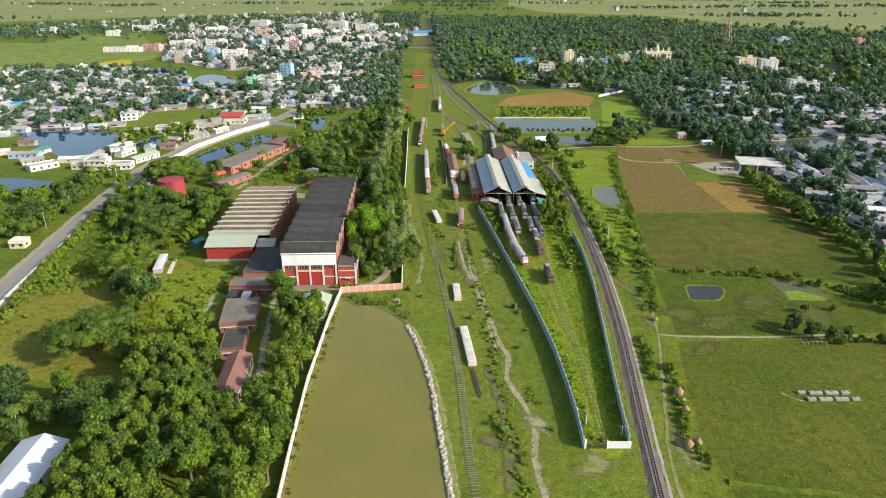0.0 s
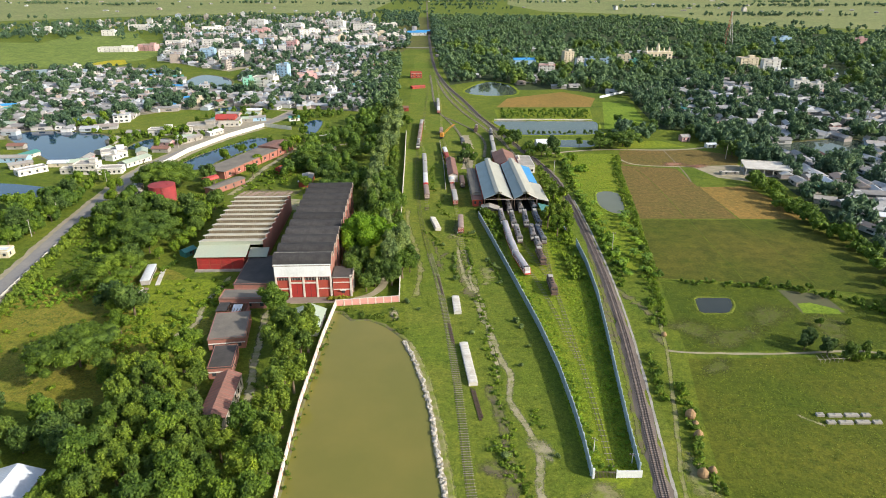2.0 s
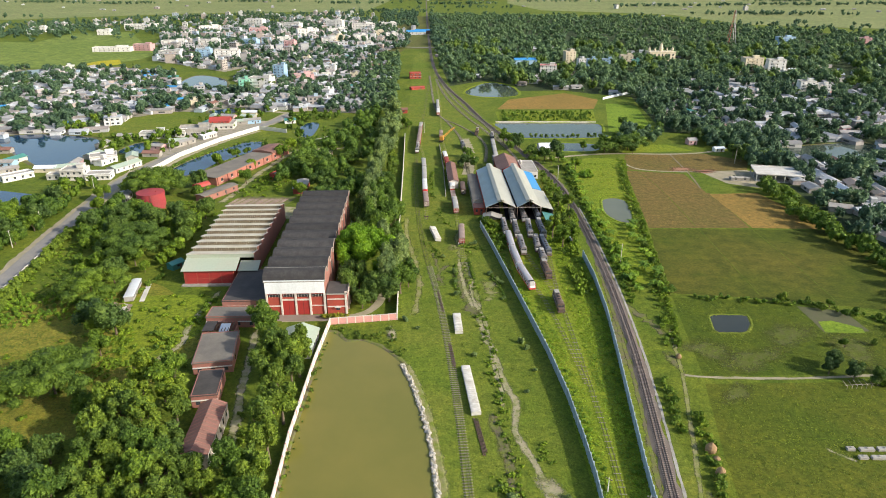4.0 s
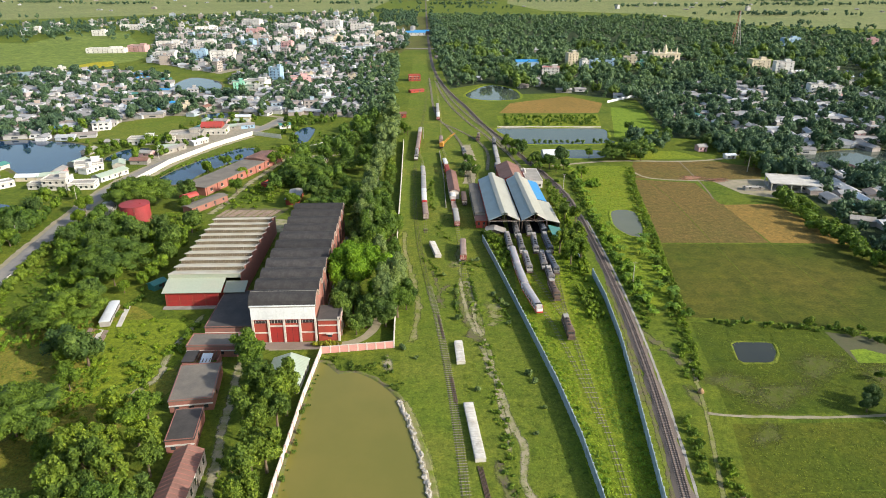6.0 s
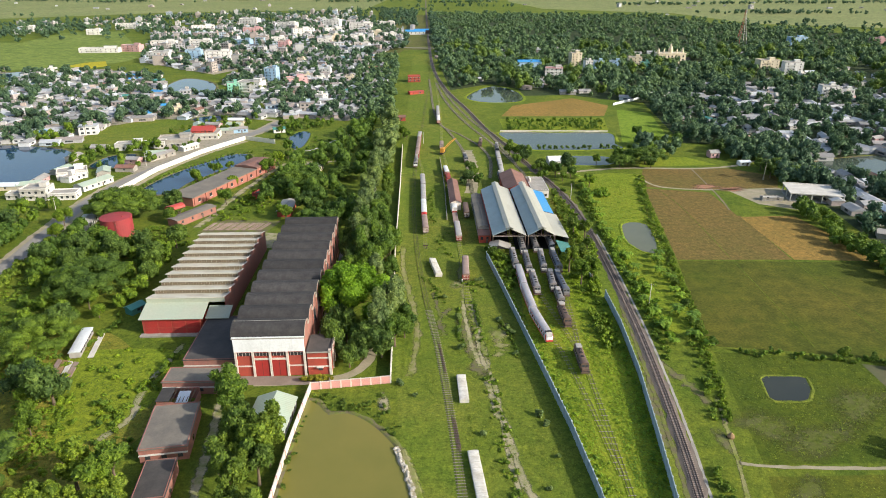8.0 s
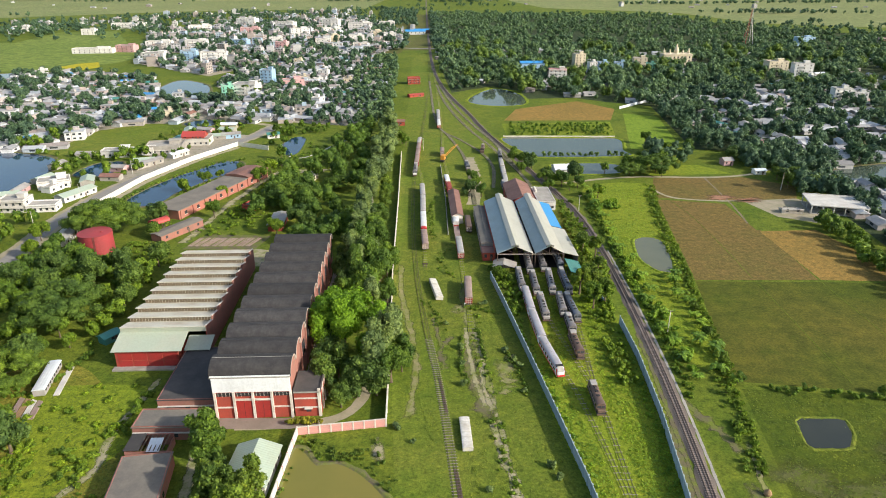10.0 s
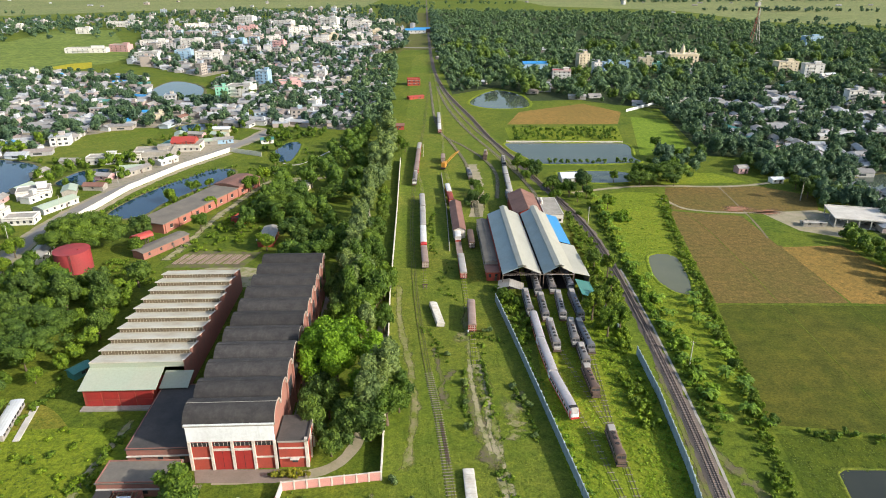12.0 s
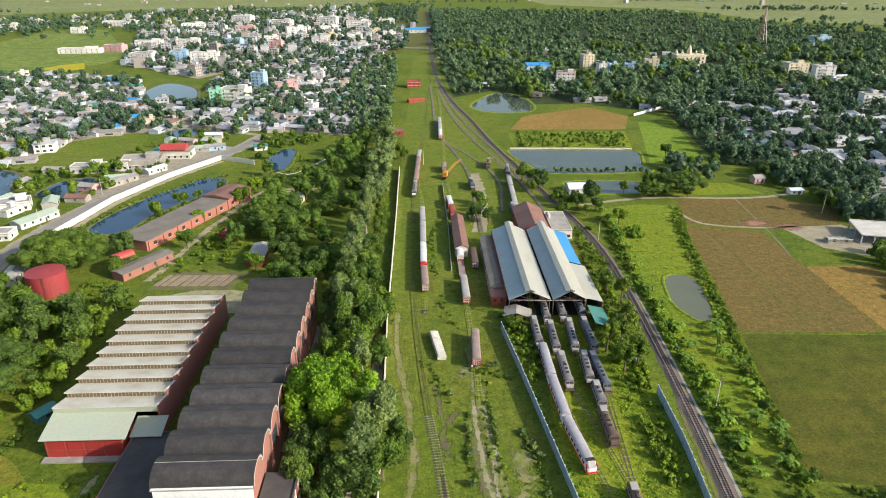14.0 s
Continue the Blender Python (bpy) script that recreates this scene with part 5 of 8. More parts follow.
def loco_shed():
    s = thing("loco_shed", pose(22.8, 354.6, 0, rz=1.3), "open twin-gabled locomotive shed with pale sheet roof", "loco shed")
    for x0, x1 in ((0.0, 15.6), (16.4, 29.0)):
        c, EAVE, TOP, Lb = (x0 + x1) / 2, 7.3, 11.2, 69.5
        # West slopes get the shaded sheet colour, east slopes the sunlit pale one.
        for sd, mat in ((-1, "shed_blue"), (1, "shed_pale")):
            e = x0 if sd < 0 else x1
            extrude_profile(bm := bmesh.new(), [(c, TOP - 0.45), (e, EAVE), (e, EAVE + 0.14), (c, TOP - 0.3)], -0.6, Lb, "y")
            part("roof_slope", bm, mat, s)
            extrude_profile(bm := bmesh.new(), [(c, TOP + 0.55), (c + sd * 1.9, TOP - 0.15), (c + sd * 1.9, TOP + 0.0), (c, TOP + 0.72)], -1.2, Lb + 0.5, "y")
            part("ridge_monitor", bm, "shed_pale", s)
            part("monitor_side", bx(min(c + sd * 1.5, c + sd * 1.42), max(c + sd * 1.5, c + sd * 1.42), -0.3, Lb, TOP - 0.9, TOP - 0.1), "dark", s)
        for k in range(8):
            y = 0.3 + k * 9.8
            t = part("truss", box(bx(x0 + 0.2, x1 - 0.2, y - 0.08, y + 0.08, EAVE - 0.25, EAVE - 0.05), c - 0.08, c + 0.08, y - 0.08, y + 0.08, EAVE - 0.1, TOP - 0.4), "steel", s)
            for a in (0.25, 0.75):
                xx = x0 + (x1 - x0) * a
                part("strut", tube(bmesh.new(), [(c, y, EAVE - 0.1), (xx, y, (EAVE + TOP) / 2 - 0.4)], [0.07, 0.07], 5), "steel", t)
            for x in (x0 + 0.3, x1 - 0.3):
                part("post", bx(x - 0.16, x + 0.16, y - 0.16, y + 0.16, 0, EAVE), "steel", s)
        extrude_profile(bm := bmesh.new(), [(x0 + 0.1, 3.8), (x0 + 0.1, EAVE), (c, TOP - 0.4), (x1 - 0.1, EAVE), (x1 - 0.1, 3.8)], Lb - 0.4, Lb - 0.2, "y")
        part("back_gable", bm, "tin_grey", s)
    part("west_wall", bx(-0.1, 0.15, 8, 69, 0, 7.2), "brick_red", s)
    part("east_wall", bx(28.9, 29.1, 10, 69, 0, 7.2), "brick_red", s)
    part("floor_slab", bx(0.3, 28.8, 1, 69, 0.0, 0.12), "dark", s, "near-black shed floor")
    part("bunting", bx(0, 29, -0.75, -0.7, 7.1, 7.2), "trim_white", s)
    return s


loco_shed()


def lean_to(name, m, W, L, z0, z1, roof, label, wall=None):
    """A single-pitch roof on posts, high along its west side."""
    h = thing(name, m, label, "shed")
    extrude_profile(bm := bmesh.new(), [(0, z1), (W, z0), (W, z0 + 0.12), (0, z1 + 0.12)], 0, L, "y")
    part("roof", bm, roof, h)
    for y in (0.3, L / 2, L - 0.3):
        part("post", bx(W - 0.3, W - 0.1, y - 0.1, y + 0.1, 0, z0), "steel", h)
        part("post", bx(0.1, 0.3, y - 0.1, y + 0.1, 0, z1 - 0.05), "steel", h)
    if wall:
        part("wall", bx(W - 0.12, W - 0.02, 0.5, L - 0.5, 0.0, z0 - 0.1), wall, h)
    return h


lean_to("shed_lean_to", pose(52.0, 357, 0, rz=1.3), 6.6, 32, 5.0, 6.6, "shed_pale", "lean-to with pale sheet roof beside the loco shed", "tin_grey")
lean_to("blue_lean_to", pose(51.2, 391.5, 0, rz=1.3), 5.8, 36, 4.6, 6.2, "tin_blue", "lean-to with a bright blue sheet roof", "brick_red")
lean_to("teal_shed", pose(52.5, 341.5, 0, rz=1.3), 6, 14, 3.2, 4.6, "tin_teal", "small teal sheet shed at the loco shed mouth", "tin_teal")
aw = thing("bent_awning", pose(20.5, 349.5, 0, rz=-8), "bent pale tin awning on thin posts before the loco shed", "awning")
part("roof_slope", extrude_profile(bmesh.new(), [(0, 3.2), (4.6, 4.6), (4.6, 4.72), (0, 3.32)], 0, 7.5, "y"), "tin_grey", aw)
part("roof_slope", extrude_profile(bmesh.new(), [(4.6, 4.6), (10.2, 3.0), (10.2, 3.12), (4.6, 4.72)], 0.3, 7.0, "y"), "tin_grey", aw)
for x, z in ((0.3, 3.2), (4.6, 4.5), (9.9, 3.0)):
    for y in (0.5, 6.6):
        part("post", bx(x - 0.08, x + 0.08, y - 0.08, y + 0.08, 0, z), "steel", aw)
gable_house("brown_roof_shed", pose(41.8, 444, 0, rz=91), 32, 13.5, 6.0, 3.0, "brick_red", "tin_rust", "brick shed with a reddish brown tin roof", "shed", 4)
flat_house("flat_roof_office", pose(55.4, 444, 0, rz=1.3), 9.6, 26, 1, "paint_white", "white office with a grey flat roof", "office", "concrete", 3, fh=4.6, penthouse=False, parapet=0.15)
b = thing("water_tank", pose(51.5, 452, 4.85), "pale roof-top water tanks on the office", "water tank")
for k in range(3):
    part("drum", tube(bmesh.new(), [(0, -k * 2.2, 0), (0, -k * 2.2, 1.6), (0, -k * 2.2, 1.9)], [0.8, 0.8, 0.3], 10), "concrete_pale", b)
gable_house("ash_platform_shed", pose(19.2, 396.5, 0, rz=91.5), 51, 5.4, 5.2, 0.7, "concrete", "roof_slab", "long low shed with a stained grey roof", "shed", 6, over=0.2)
gable_house("brick_ruin", pose(19.8, 367, 0, rz=1), 5.2, 7, 4.0, 0.5, "brick_red", "tin_rust", "broken red brick hut with fallen roof", "hut", 2)
gable_house("goods_shed", pose(6.4, 431, 0, rz=92), 41, 5.6, 4.4, 1.3, "trim_white", "tin_rust", "narrow goods shed with a red tin roof", "shed", 6, over=0.4)
gable_house("pavilion", pose(77.5, 505, 0, rz=4), 13, 11, 3.0, 2.0, "paint_white", "tin_white", "white pavilion with a hipped tin roof by the pond", "pavilion", 4)
gable_house("brick_kiosk", pose(188.5, 521, 0, rz=10), 6.5, 6, 3.6, 1.4, "paint_pink", "tin_grey", "pinkish kiosk with grey peaked roof by the lane", "kiosk", 2)
gable_house("lane_hut", pose(201, 500, 0, rz=5), 7, 5, 2.6, 0.7, "paint_white", "tin_white", "small white hut beside the lane", "hut", 2)
uh = thing("unfinished_hall", pose(211, 431, 0, rz=-14), "new concrete building with open columned ground floor", "house")
part("roof_slab", bx(-14, 14, -10, 10, 4.4, 5.0, bev=0.05), "concrete_pale", uh)
part("parapet", box(bx(-14, 14, 9.7, 10, 5.0, 5.5), 13.7, 14, -10, 9.7, 5.0, 5.5), "concrete_pale", uh)
part("inner_wall", bx(-6, 12, -2, 8, 0, 4.4), "concrete", uh)
part("floor_slab", bx(-14, 14, -10, 10, 0.0, 0.3), "concrete", uh)
for i in range(6):
    for j in (-9.6, 0, 9.6):
        part("column", bx(-13.6 + 5.4 * i, -13.1 + 5.4 * i, j - 0.25, j + 0.25, 0.3, 4.4), "concrete_pale", uh)
flat_house("site_tank", pose(186, 427, 0, rz=-4), 11, 4.5, 1, "concrete", "low concrete tank on the building site", "tank", "concrete", 2, fh=1.6, penthouse=False, parapet=0.2)

# ---- boundary walls ----


def panel_wall(name, pts, height, panel, post, label, every=3.0, thick=0.22, post_w=0.4, coping=None):
    root = tagged(new(name), label, "wall", kind="structure")
    P = [Vector((x, y, 0)) for x, y in pts]
    cache = {}

    def mesh(kind, length):
        key = (kind, round(length, 2))
        if key not in cache:
            if kind == "panel":
                b2 = bx(0, length, -thick / 2, thick / 2, 0, height)
            elif kind == "coping":
                b2 = bx(0, length, -thick / 2 - 0.06, thick / 2 + 0.06, height, height + 0.14)
            else:
                b2 = bx(-post_w / 2, post_w / 2, -post_w / 2 - 0.03, post_w / 2 + 0.03, 0, height + 0.2, bev=0.04)
            me = bpy.data.meshes.new(kind)
            b2.to_mesh(me)
            b2.free()
            me.materials.append(M[{"panel": panel, "post": post, "coping": coping or post}[kind]])
            cache[key] = me
        return cache[key]
    rng = random.Random(len(label))
    for a, b in zip(P, P[1:]):
        d = b - a
        k = max(1, round(d.length / every))
        ang = math.atan2(d.y, d.x)
        seg = d.length / k
        for i in range(k):
            p = a + d * (i / k)
            for kind in ("panel", "post") + (("coping",) if coping else ()):
                o = link_mesh(kind, mesh(kind, seg), None, root)
                o.location, o.rotation_euler = (p.x, p.y, rng.uniform(-0.06, 0.03)), (0, 0, ang)
    o = link_mesh("post", mesh("post", 1.0), None, root)
    o.location = P[-1]
    return root


panel_wall("wall_pink", [(-17, 247.1), (-41.5, 243.4)], 2.6, "wall_pink", "trim_white", "pink panelled boundary wall with white posts", 3.1, coping="trim_white")
panel_wall("wall_pond", [(-41.5, 243.4), (-42.6, 217), (-42.9, 178), (-41.6, 148), (-40.2, 124), (-39.5, 84)], 2.5, "wall_white", "wall_pink", "whitewashed wall beside the pond", 5.0, coping="wall_white")
panel_wall("wall_yard", [(-17, 247.1), (-19.2, 298), (-21.9, 349), (-25.2, 449), (-28.9, 547)], 2.6, "wall_white", "wall_white", "long white boundary wall of the works", 6.0, coping="wall_white")
panel_wall("wall_road", [(-190.4, 433), (-184.5, 486), (-170.3, 532), (-150.7, 573), (-125.4, 560.5)], 3.2, "wall_pale", "wall_pale", "pale whitewashed wall along the road", 6.0)
panel_wall("wall_roadside", [(-166.5, 196), (-172.2, 223), (-176, 243), (-180, 273), (-184.5, 308)], 1.3, "wall_white", "wall_white", "low broken white roadside wall", 5.0)
FENCE_W = [(38.4, 148), (38.9, 161), (38.8, 175), (38, 197), (35.6, 223.5), (32.1, 251), (27.8, 284), (23.4, 317.6), (19.5, 345)]
FENCE_E = [(51.2, 149), (52.8, 166), (55.7, 191.5), (58.7, 217), (62.4, 251), (64.2, 282), (64.2, 306)]
panel_wall("wall_fence_west", FENCE_W, 3.3, "fence_blue", "fence_blue", "tall blue-grey concrete wall of the loco yard", 3.2, 0.16)
panel_wall("wall_fence_east", FENCE_E, 3.3, "fence_blue", "fence_blue", "blue-grey concrete wall beside the main line", 3.2, 0.16)
panel_wall("wall_fence_stub", [(62, 322), (60.4, 337)], 2.4, "fence_blue", "fence_blue", "short leftover piece of concrete wall", 3.2, 0.16)
panel_wall("wall_fishpond", [(47, 600), (90, 599.5), (133, 598.5)], 1.2, "wall_white", "wall_white", "low pale wall along the fish pond", 6.0)
panel_wall("wall_siding", [(2.2, 395), (1.2, 450), (-1.5, 515)], 1.6, "concrete", "concrete", "low grey wall beside the goods siding", 6.0)
gate = thing("yard_gate", pose(38.8, 147.2, 0, rz=0), "white metal gate closing the loco yard", "gate")
part("gate_leaf", bx(6.2, 12.6, -0.1, 0.1, 0.1, 2.4, bev=0.03), "plaster_white", gate, "white sheet-metal gate leaf")
for k in range(16):
    part("bar", bx(0.4 + k * 0.36, 0.5 + k * 0.36, -0.05, 0.05, 0.1, 2.0), "steel", gate)
part("rail", bx(0.3, 6.1, -0.08, 0.08, 1.9, 2.05), "steel", gate)
part("post", bx(-0.3, 0.3, -0.3, 0.3, 0, 3.1, bev=0.05), "plaster_white", gate)
part("post", bx(5.9, 6.2, -0.2, 0.2, 0, 2.6), "plaster_white", gate)

# ---- rolling stock ----


def on_rails(x, y, heading, z=0.32):
    """A pose on the track: heading in degrees from due north, the vehicle's length along its local y."""
    return pose(x, y, z, rz=heading)


def bogie(parent, y, w=2.0, dark="dark"):
    b = part("bogie", bx(-w / 2, w / 2, y - 1.5, y + 1.5, 0.35, 0.75), dark, parent)
    for dy in (-0.95, 0.95):
        wheels = bmesh.new()
        for x in (-0.56, 0.5):
            tube(wheels, [(x, y + dy, 0.42), (x + 0.12, y + dy, 0.42)], [0.42, 0.42], 12)
        part("wheelset", wheels, "rail", b)


def roof_profile(w, h0, h1, k=8):
    return [(-w / 2, h0), *[(-w / 2 * math.cos(math.pi * i / k), h0 + (h1 - h0) * math.sin(math.pi * i / k) ** 0.8) for i in range(1, k)], (w / 2, h0)]


def boxcar(m, L=15.0, roof="wagon_roof", side="wagon_red", label="rust-red goods van with a faded roof", end_white=False, band=None, name="goods_van", windows=False):
    v = thing(name, m, label, "railway wagon", "wagons standing in the yard")
    w = 2.85
    part("body", bx(-w / 2, w / 2, -L / 2, L / 2, 0.95, 3.3, bev=0.04), side, v)
    part("roof", extrude_profile(bmesh.new(), roof_profile(w + 0.1, 3.3, 3.85), -L / 2 - 0.08, L / 2 + 0.08, "y"), roof, v)
    for s in (-1, 1):
        for k in range(int(L / 2.4)):
            y = -L / 2 + 1.2 + k * 2.4
            if windows:
                part("window", bx(s * w / 2 - 0.03, s * w / 2 + 0.03, y - 0.55, y + 0.55, 2.0, 2.9), "glass", v)
            else:
                part("rib", bx(s * w / 2 - 0.05, s * w / 2 + 0.07, y - 0.08, y + 0.08, 0.95, 3.3), side, v)
        for z in (1.5, 2.3, 2.95):
            part("end_rib", bx(-w / 2 + 0.1, w / 2 - 0.1, s * L / 2 - 0.06, s * L / 2 + 0.08, z, z + 0.1), "trim_white" if s < 0 else side, v)
        for x in (-0.75, 0, 0.75):
            part("end_post", bx(x - 0.05, x + 0.05, s * L / 2 - 0.05, s * L / 2 + 0.1, 0.95, 3.3), "trim_white" if s < 0 else side, v)
    if band:
        part("roof_band", extrude_profile(bmesh.new(), roof_profile(w + 0.14, 3.31, 3.88), -L / 2 - 0.1, -L / 2 + 2.6, "y"), band, v)
        part("band", bx(-w / 2 - 0.02, w / 2 + 0.02, -L / 2 - 0.02, -L / 2 + 2.6, 0.94, 3.31), band, v)
    part("frame", bx(-1.2, 1.2, -L / 2 + 0.1, L / 2 - 0.1, 0.7, 0.95), "dark", v)
    for s in (-1, 1):
        bogie(v, s * (L / 2 - 2.6))
        part("coupler", bx(-0.15, 0.15, min(s * L / 2, s * (L / 2 + 0.5)), max(s * L / 2, s * (L / 2 + 0.5)), 0.75, 0.95), "dark", v)
    return v


def flatcar(m, L=14.0):
    v = thing("flat_wagon", m, "empty rusty flat wagon with a plank deck", "railway wagon", "wagons standing in the yard")
    part("frame", bx(-1.3, 1.3, -L / 2, L / 2, 0.75, 1.0), "loco_rust", v)
    for k in range(14):
        part("plank", bx(-1.35, 1.35, -L / 2 + k * L / 14 + 0.05, -L / 2 + (k + 1) * L / 14 - 0.05, 1.0, 1.08), "wagon_roof", v)
    for s in (-1, 1):
        bogie(v, s * (L / 2 - 2.4))
        part("end_stanchion", bx(-1.3, 1.3, s * L / 2 - 0.08, s * L / 2 + 0.08, 1.0, 1.9), "wagon_red", v)
    return v


def loco(m, L=14.0, body="loco_grey", label="grey diesel locomotive with a long hood", nose="coach_white"):
    v = thing("locomotive", m, label, "locomotive", "locomotives at the shed")
    w = 2.75
    part("frame", bx(-w / 2, w / 2, -L / 2, L / 2, 0.95, 1.3, bev=0.04), "dark", v)
    hood = part("long_hood", extrude_profile(bmesh.new(), roof_profile(2.36, 3.1, 3.75, 6) + [(1.18, 1.3), (-1.18, 1.3)], -L / 2 + 3.3, L / 2 - 0.1, "y"), body, v)
    for k in range(3):
        part("roof_fan", tube(bmesh.new(), [(0, -L / 2 + 5.5 + k * 2.2, 3.6), (0, -L / 2 + 5.5 + k * 2.2, 3.82)], [0.62, 0.55], 12), "dark", hood)
    part("exhaust", bx(-0.3, 0.3, 1.2, 2.2, 3.6, 4.0, bev=0.05), "steel", hood)
    part("radiator_cover", bx(-0.95, 0.95, L / 2 - 3.2, L / 2 - 0.6, 3.5, 3.95, bev=0.08), "coach_roof", hood)
    part("walkway", box(bx(-w / 2, -1.2, -L / 2 + 3.3, L / 2, 1.3, 1.36), 1.2, w / 2, -L / 2 + 3.3, L / 2, 1.3, 1.36), "loco_rust", v)
    for s in (-1, 1):
        for k in range(4):
            part("grille", bx(s * 1.18 - 0.03, s * 1.18 + 0.03, -L / 2 + 4.2 + k * 2.2, -L / 2 + 5.7 + k * 2.2, 1.8, 2.9), "dark", hood)
    cab = part("cab", extrude_profile(bmesh.new(), roof_profile(w, 3.2, 3.95, 8) + [(w / 2, 1.3), (-w / 2, 1.3)], -L / 2 + 1.1, -L / 2 + 3.3, "y"), body, v)
    for s in (-1, 1):
        part("cab_window", bx(s * w / 2 - 0.03, s * w / 2 + 0.03, -L / 2 + 1.5, -L / 2 + 2.9, 2.4, 3.1), "glass", cab)
        part("windscreen", bx(s * 0.62 - 0.5, s * 0.62 + 0.5, -L / 2 + 1.03, -L / 2 + 1.1, 2.45, 3.15), "glass", cab)
    part("nose", bx(-1.15, 1.15, -L / 2 + 0.1, -L / 2 + 1.05, 1.3, 2.35, bev=0.12), nose, v)
    part("buffer_beam", bx(-w / 2, w / 2, -L / 2 - 0.15, -L / 2, 0.7, 1.2), "loco_rust", v)
    part("fuel_tank", bx(-1.1, 1.1, -1.8, 1.8, 0.3, 0.95, bev=0.1), "dark", v)
    for s in (-1, 1):
        bogie(v, s * (L / 2 - 3.0))
        part("handrail", tube(bmesh.new(), [(s * 1.3, -L / 2 + 3.5, 2.2), (s * 1.3, L / 2 - 0.3, 2.2)], [0.03, 0.03], 5), "trim_white", v)
    return v


def railcar(m, L, front=False, label="white and red diesel railcar coach"):
    v = thing("railcar", m, label, "railcar", "cars of the diesel train")
    w = 2.85
    part("body", bx(-w / 2, w / 2, -L / 2 + (1.2 if front else 0), L / 2, 0.9, 3.2, bev=0.05), "demu_side", v)
    part("roof", extrude_profile(bmesh.new(), roof_profile(w, 3.2, 3.9), -L / 2 + (1.3 if front else 0.0), L / 2, "y"), "demu_roof", v)
    for s in (-1, 1):
        part("red_stripe", bx(s * w / 2 - 0.02, s * w / 2 + 0.025, -L / 2 + 1.3, L / 2 - 0.1, 1.0, 1.55), "signal_red", v)
        part("roof_edge", bx(s * w / 2 - 0.04, s * w / 2 + 0.03, -L / 2 + 1.3, L / 2 - 0.1, 3.0, 3.2), "signal_red", v)
        for k in range(int(L / 2.2) - 1):
            y = -L / 2 + 2.6 + k * 2.2
            part("window", bx(s * w / 2 - 0.03, s * w / 2 + 0.035, y - 0.75, y + 0.75, 1.85, 2.75), "glass", v)
    for k in range(int(L / 2.6)):
        part("roof_vent", bx(-0.2, 0.2, -L / 2 + 2.3 + k * 2.5, -L / 2 + 2.65 + k * 2.5, 3.8, 3.98, bev=0.03), "coach_roof", v)
    if front:
        bm = bmesh.new()
        rings = []
        for t, sx, z0, z1 in ((0, 1.0, 0.85, 3.9), (0.5, 0.99, 0.8, 3.75), (1.0, 0.94, 0.75, 3.2), (1.5, 0.84, 0.75, 2.4), (1.8, 0.7, 0.8, 1.7)):
            y = -L / 2 + 1.35 - t
            rings.append([bm.verts.new((x * w / 2 * sx, y, z0 + (z1 - z0) * zz)) for x, zz in ((-1, 0), (-1, 0.75), (-0.6, 1.0), (0.6, 1.0), (1, 0.75), (1, 0))])
        for a, b in zip(rings, rings[1:]):
            for i in range(6):
                bm.faces.new((a[i], b[i], b[(i + 1) % 6], a[(i + 1) % 6]))
        bm.faces.new(rings[-1])
        bmesh.ops.recalc_face_normals(bm, faces=bm.faces[:])
        nose = part("nose", bm, "demu_side", v, "white streamlined driving end")
        part("nose_band", bx(-1.3, 1.3, -L / 2 - 0.52, -L / 2 - 0.2, 0.8, 1.5, bev=0.1), "signal_red", nose, "red lower nose band")
        for s in (-1, 1):
            part("nose_stripe", bx(s * 1.36 - 0.04, s * 1.36 + 0.06, -L / 2 + 0.1, -L / 2 + 1.4, 0.9, 3.2), "signal_red", nose)
        extrude_profile(bm := bmesh.new(), [(-L / 2 + 0.92, 3.8), (-L / 2 - 0.05, 2.75), (-L / 2 - 0.2, 2.5), (-L / 2 - 0.25, 2.62), (-L / 2 - 0.08, 2.86), (-L / 2 + 0.9, 3.92)], -0.95, 0.95, "x")
        part("windscreen", bm, "coach_roof", nose, "pale grey wide windscreen")
        part("roof_front", bx(-1.2, 1.2, -L / 2 + 1.0, -L / 2 + 2.2, 3.6, 3.93, bev=0.05), "dark", v)
    for s in (-1, 1):
        bogie(v, s * (L / 2 - 2.8))
    return v


# diesel railcar set before the shed
railcar(on_rails(35.0, 280.4, 9.0), 20.0, True, "white and red diesel railcar with sloping nose")
railcar(on_rails(33.0, 301.0, 3.4), 19.5)
railcar(on_rails(32.3, 320.6, 1.2), 18.4)
# locomotives at the shed
LOCOS = [(31.4, 340, 0, "loco_grey", 18), (37.4, 315.8, 0, "loco_grey", 18.5), (36.8, 336.5, -1, "loco_grey", 18.5), (36.6, 356, -1, "loco_grey", 17),
         (44.7, 288, 2, "loco_rust", 15), (45.3, 302.2, 0, "loco_grey", 12), (44.6, 317.4, -3, "loco_grey", 16), (43.5, 337.5, -3, "loco_grey", 20), (42.8, 358, -1, "loco_grey", 17),
         (48.2, 315, 3, "loco_blue", 20), (49.5, 338, 1, "loco_blue", 21), (50.1, 360.5, 1, "loco_blue", 18), (45.1, 257.6, 0, "loco_rust", 14),
         (36.0, 466, 1, "loco_blue", 17), (28.4, 556, -6, "loco_rust", 15), (39.4, 539, -3, "loco_grey", 19), (15.8, 512, 3, "loco_blue", 14)]
WORDS = {"loco_grey": "grey diesel locomotive with a long hood", "loco_blue": "dark blue diesel locomotive with roof fans", "loco_rust": "rusty brown withdrawn diesel locomotive"}
models = {}
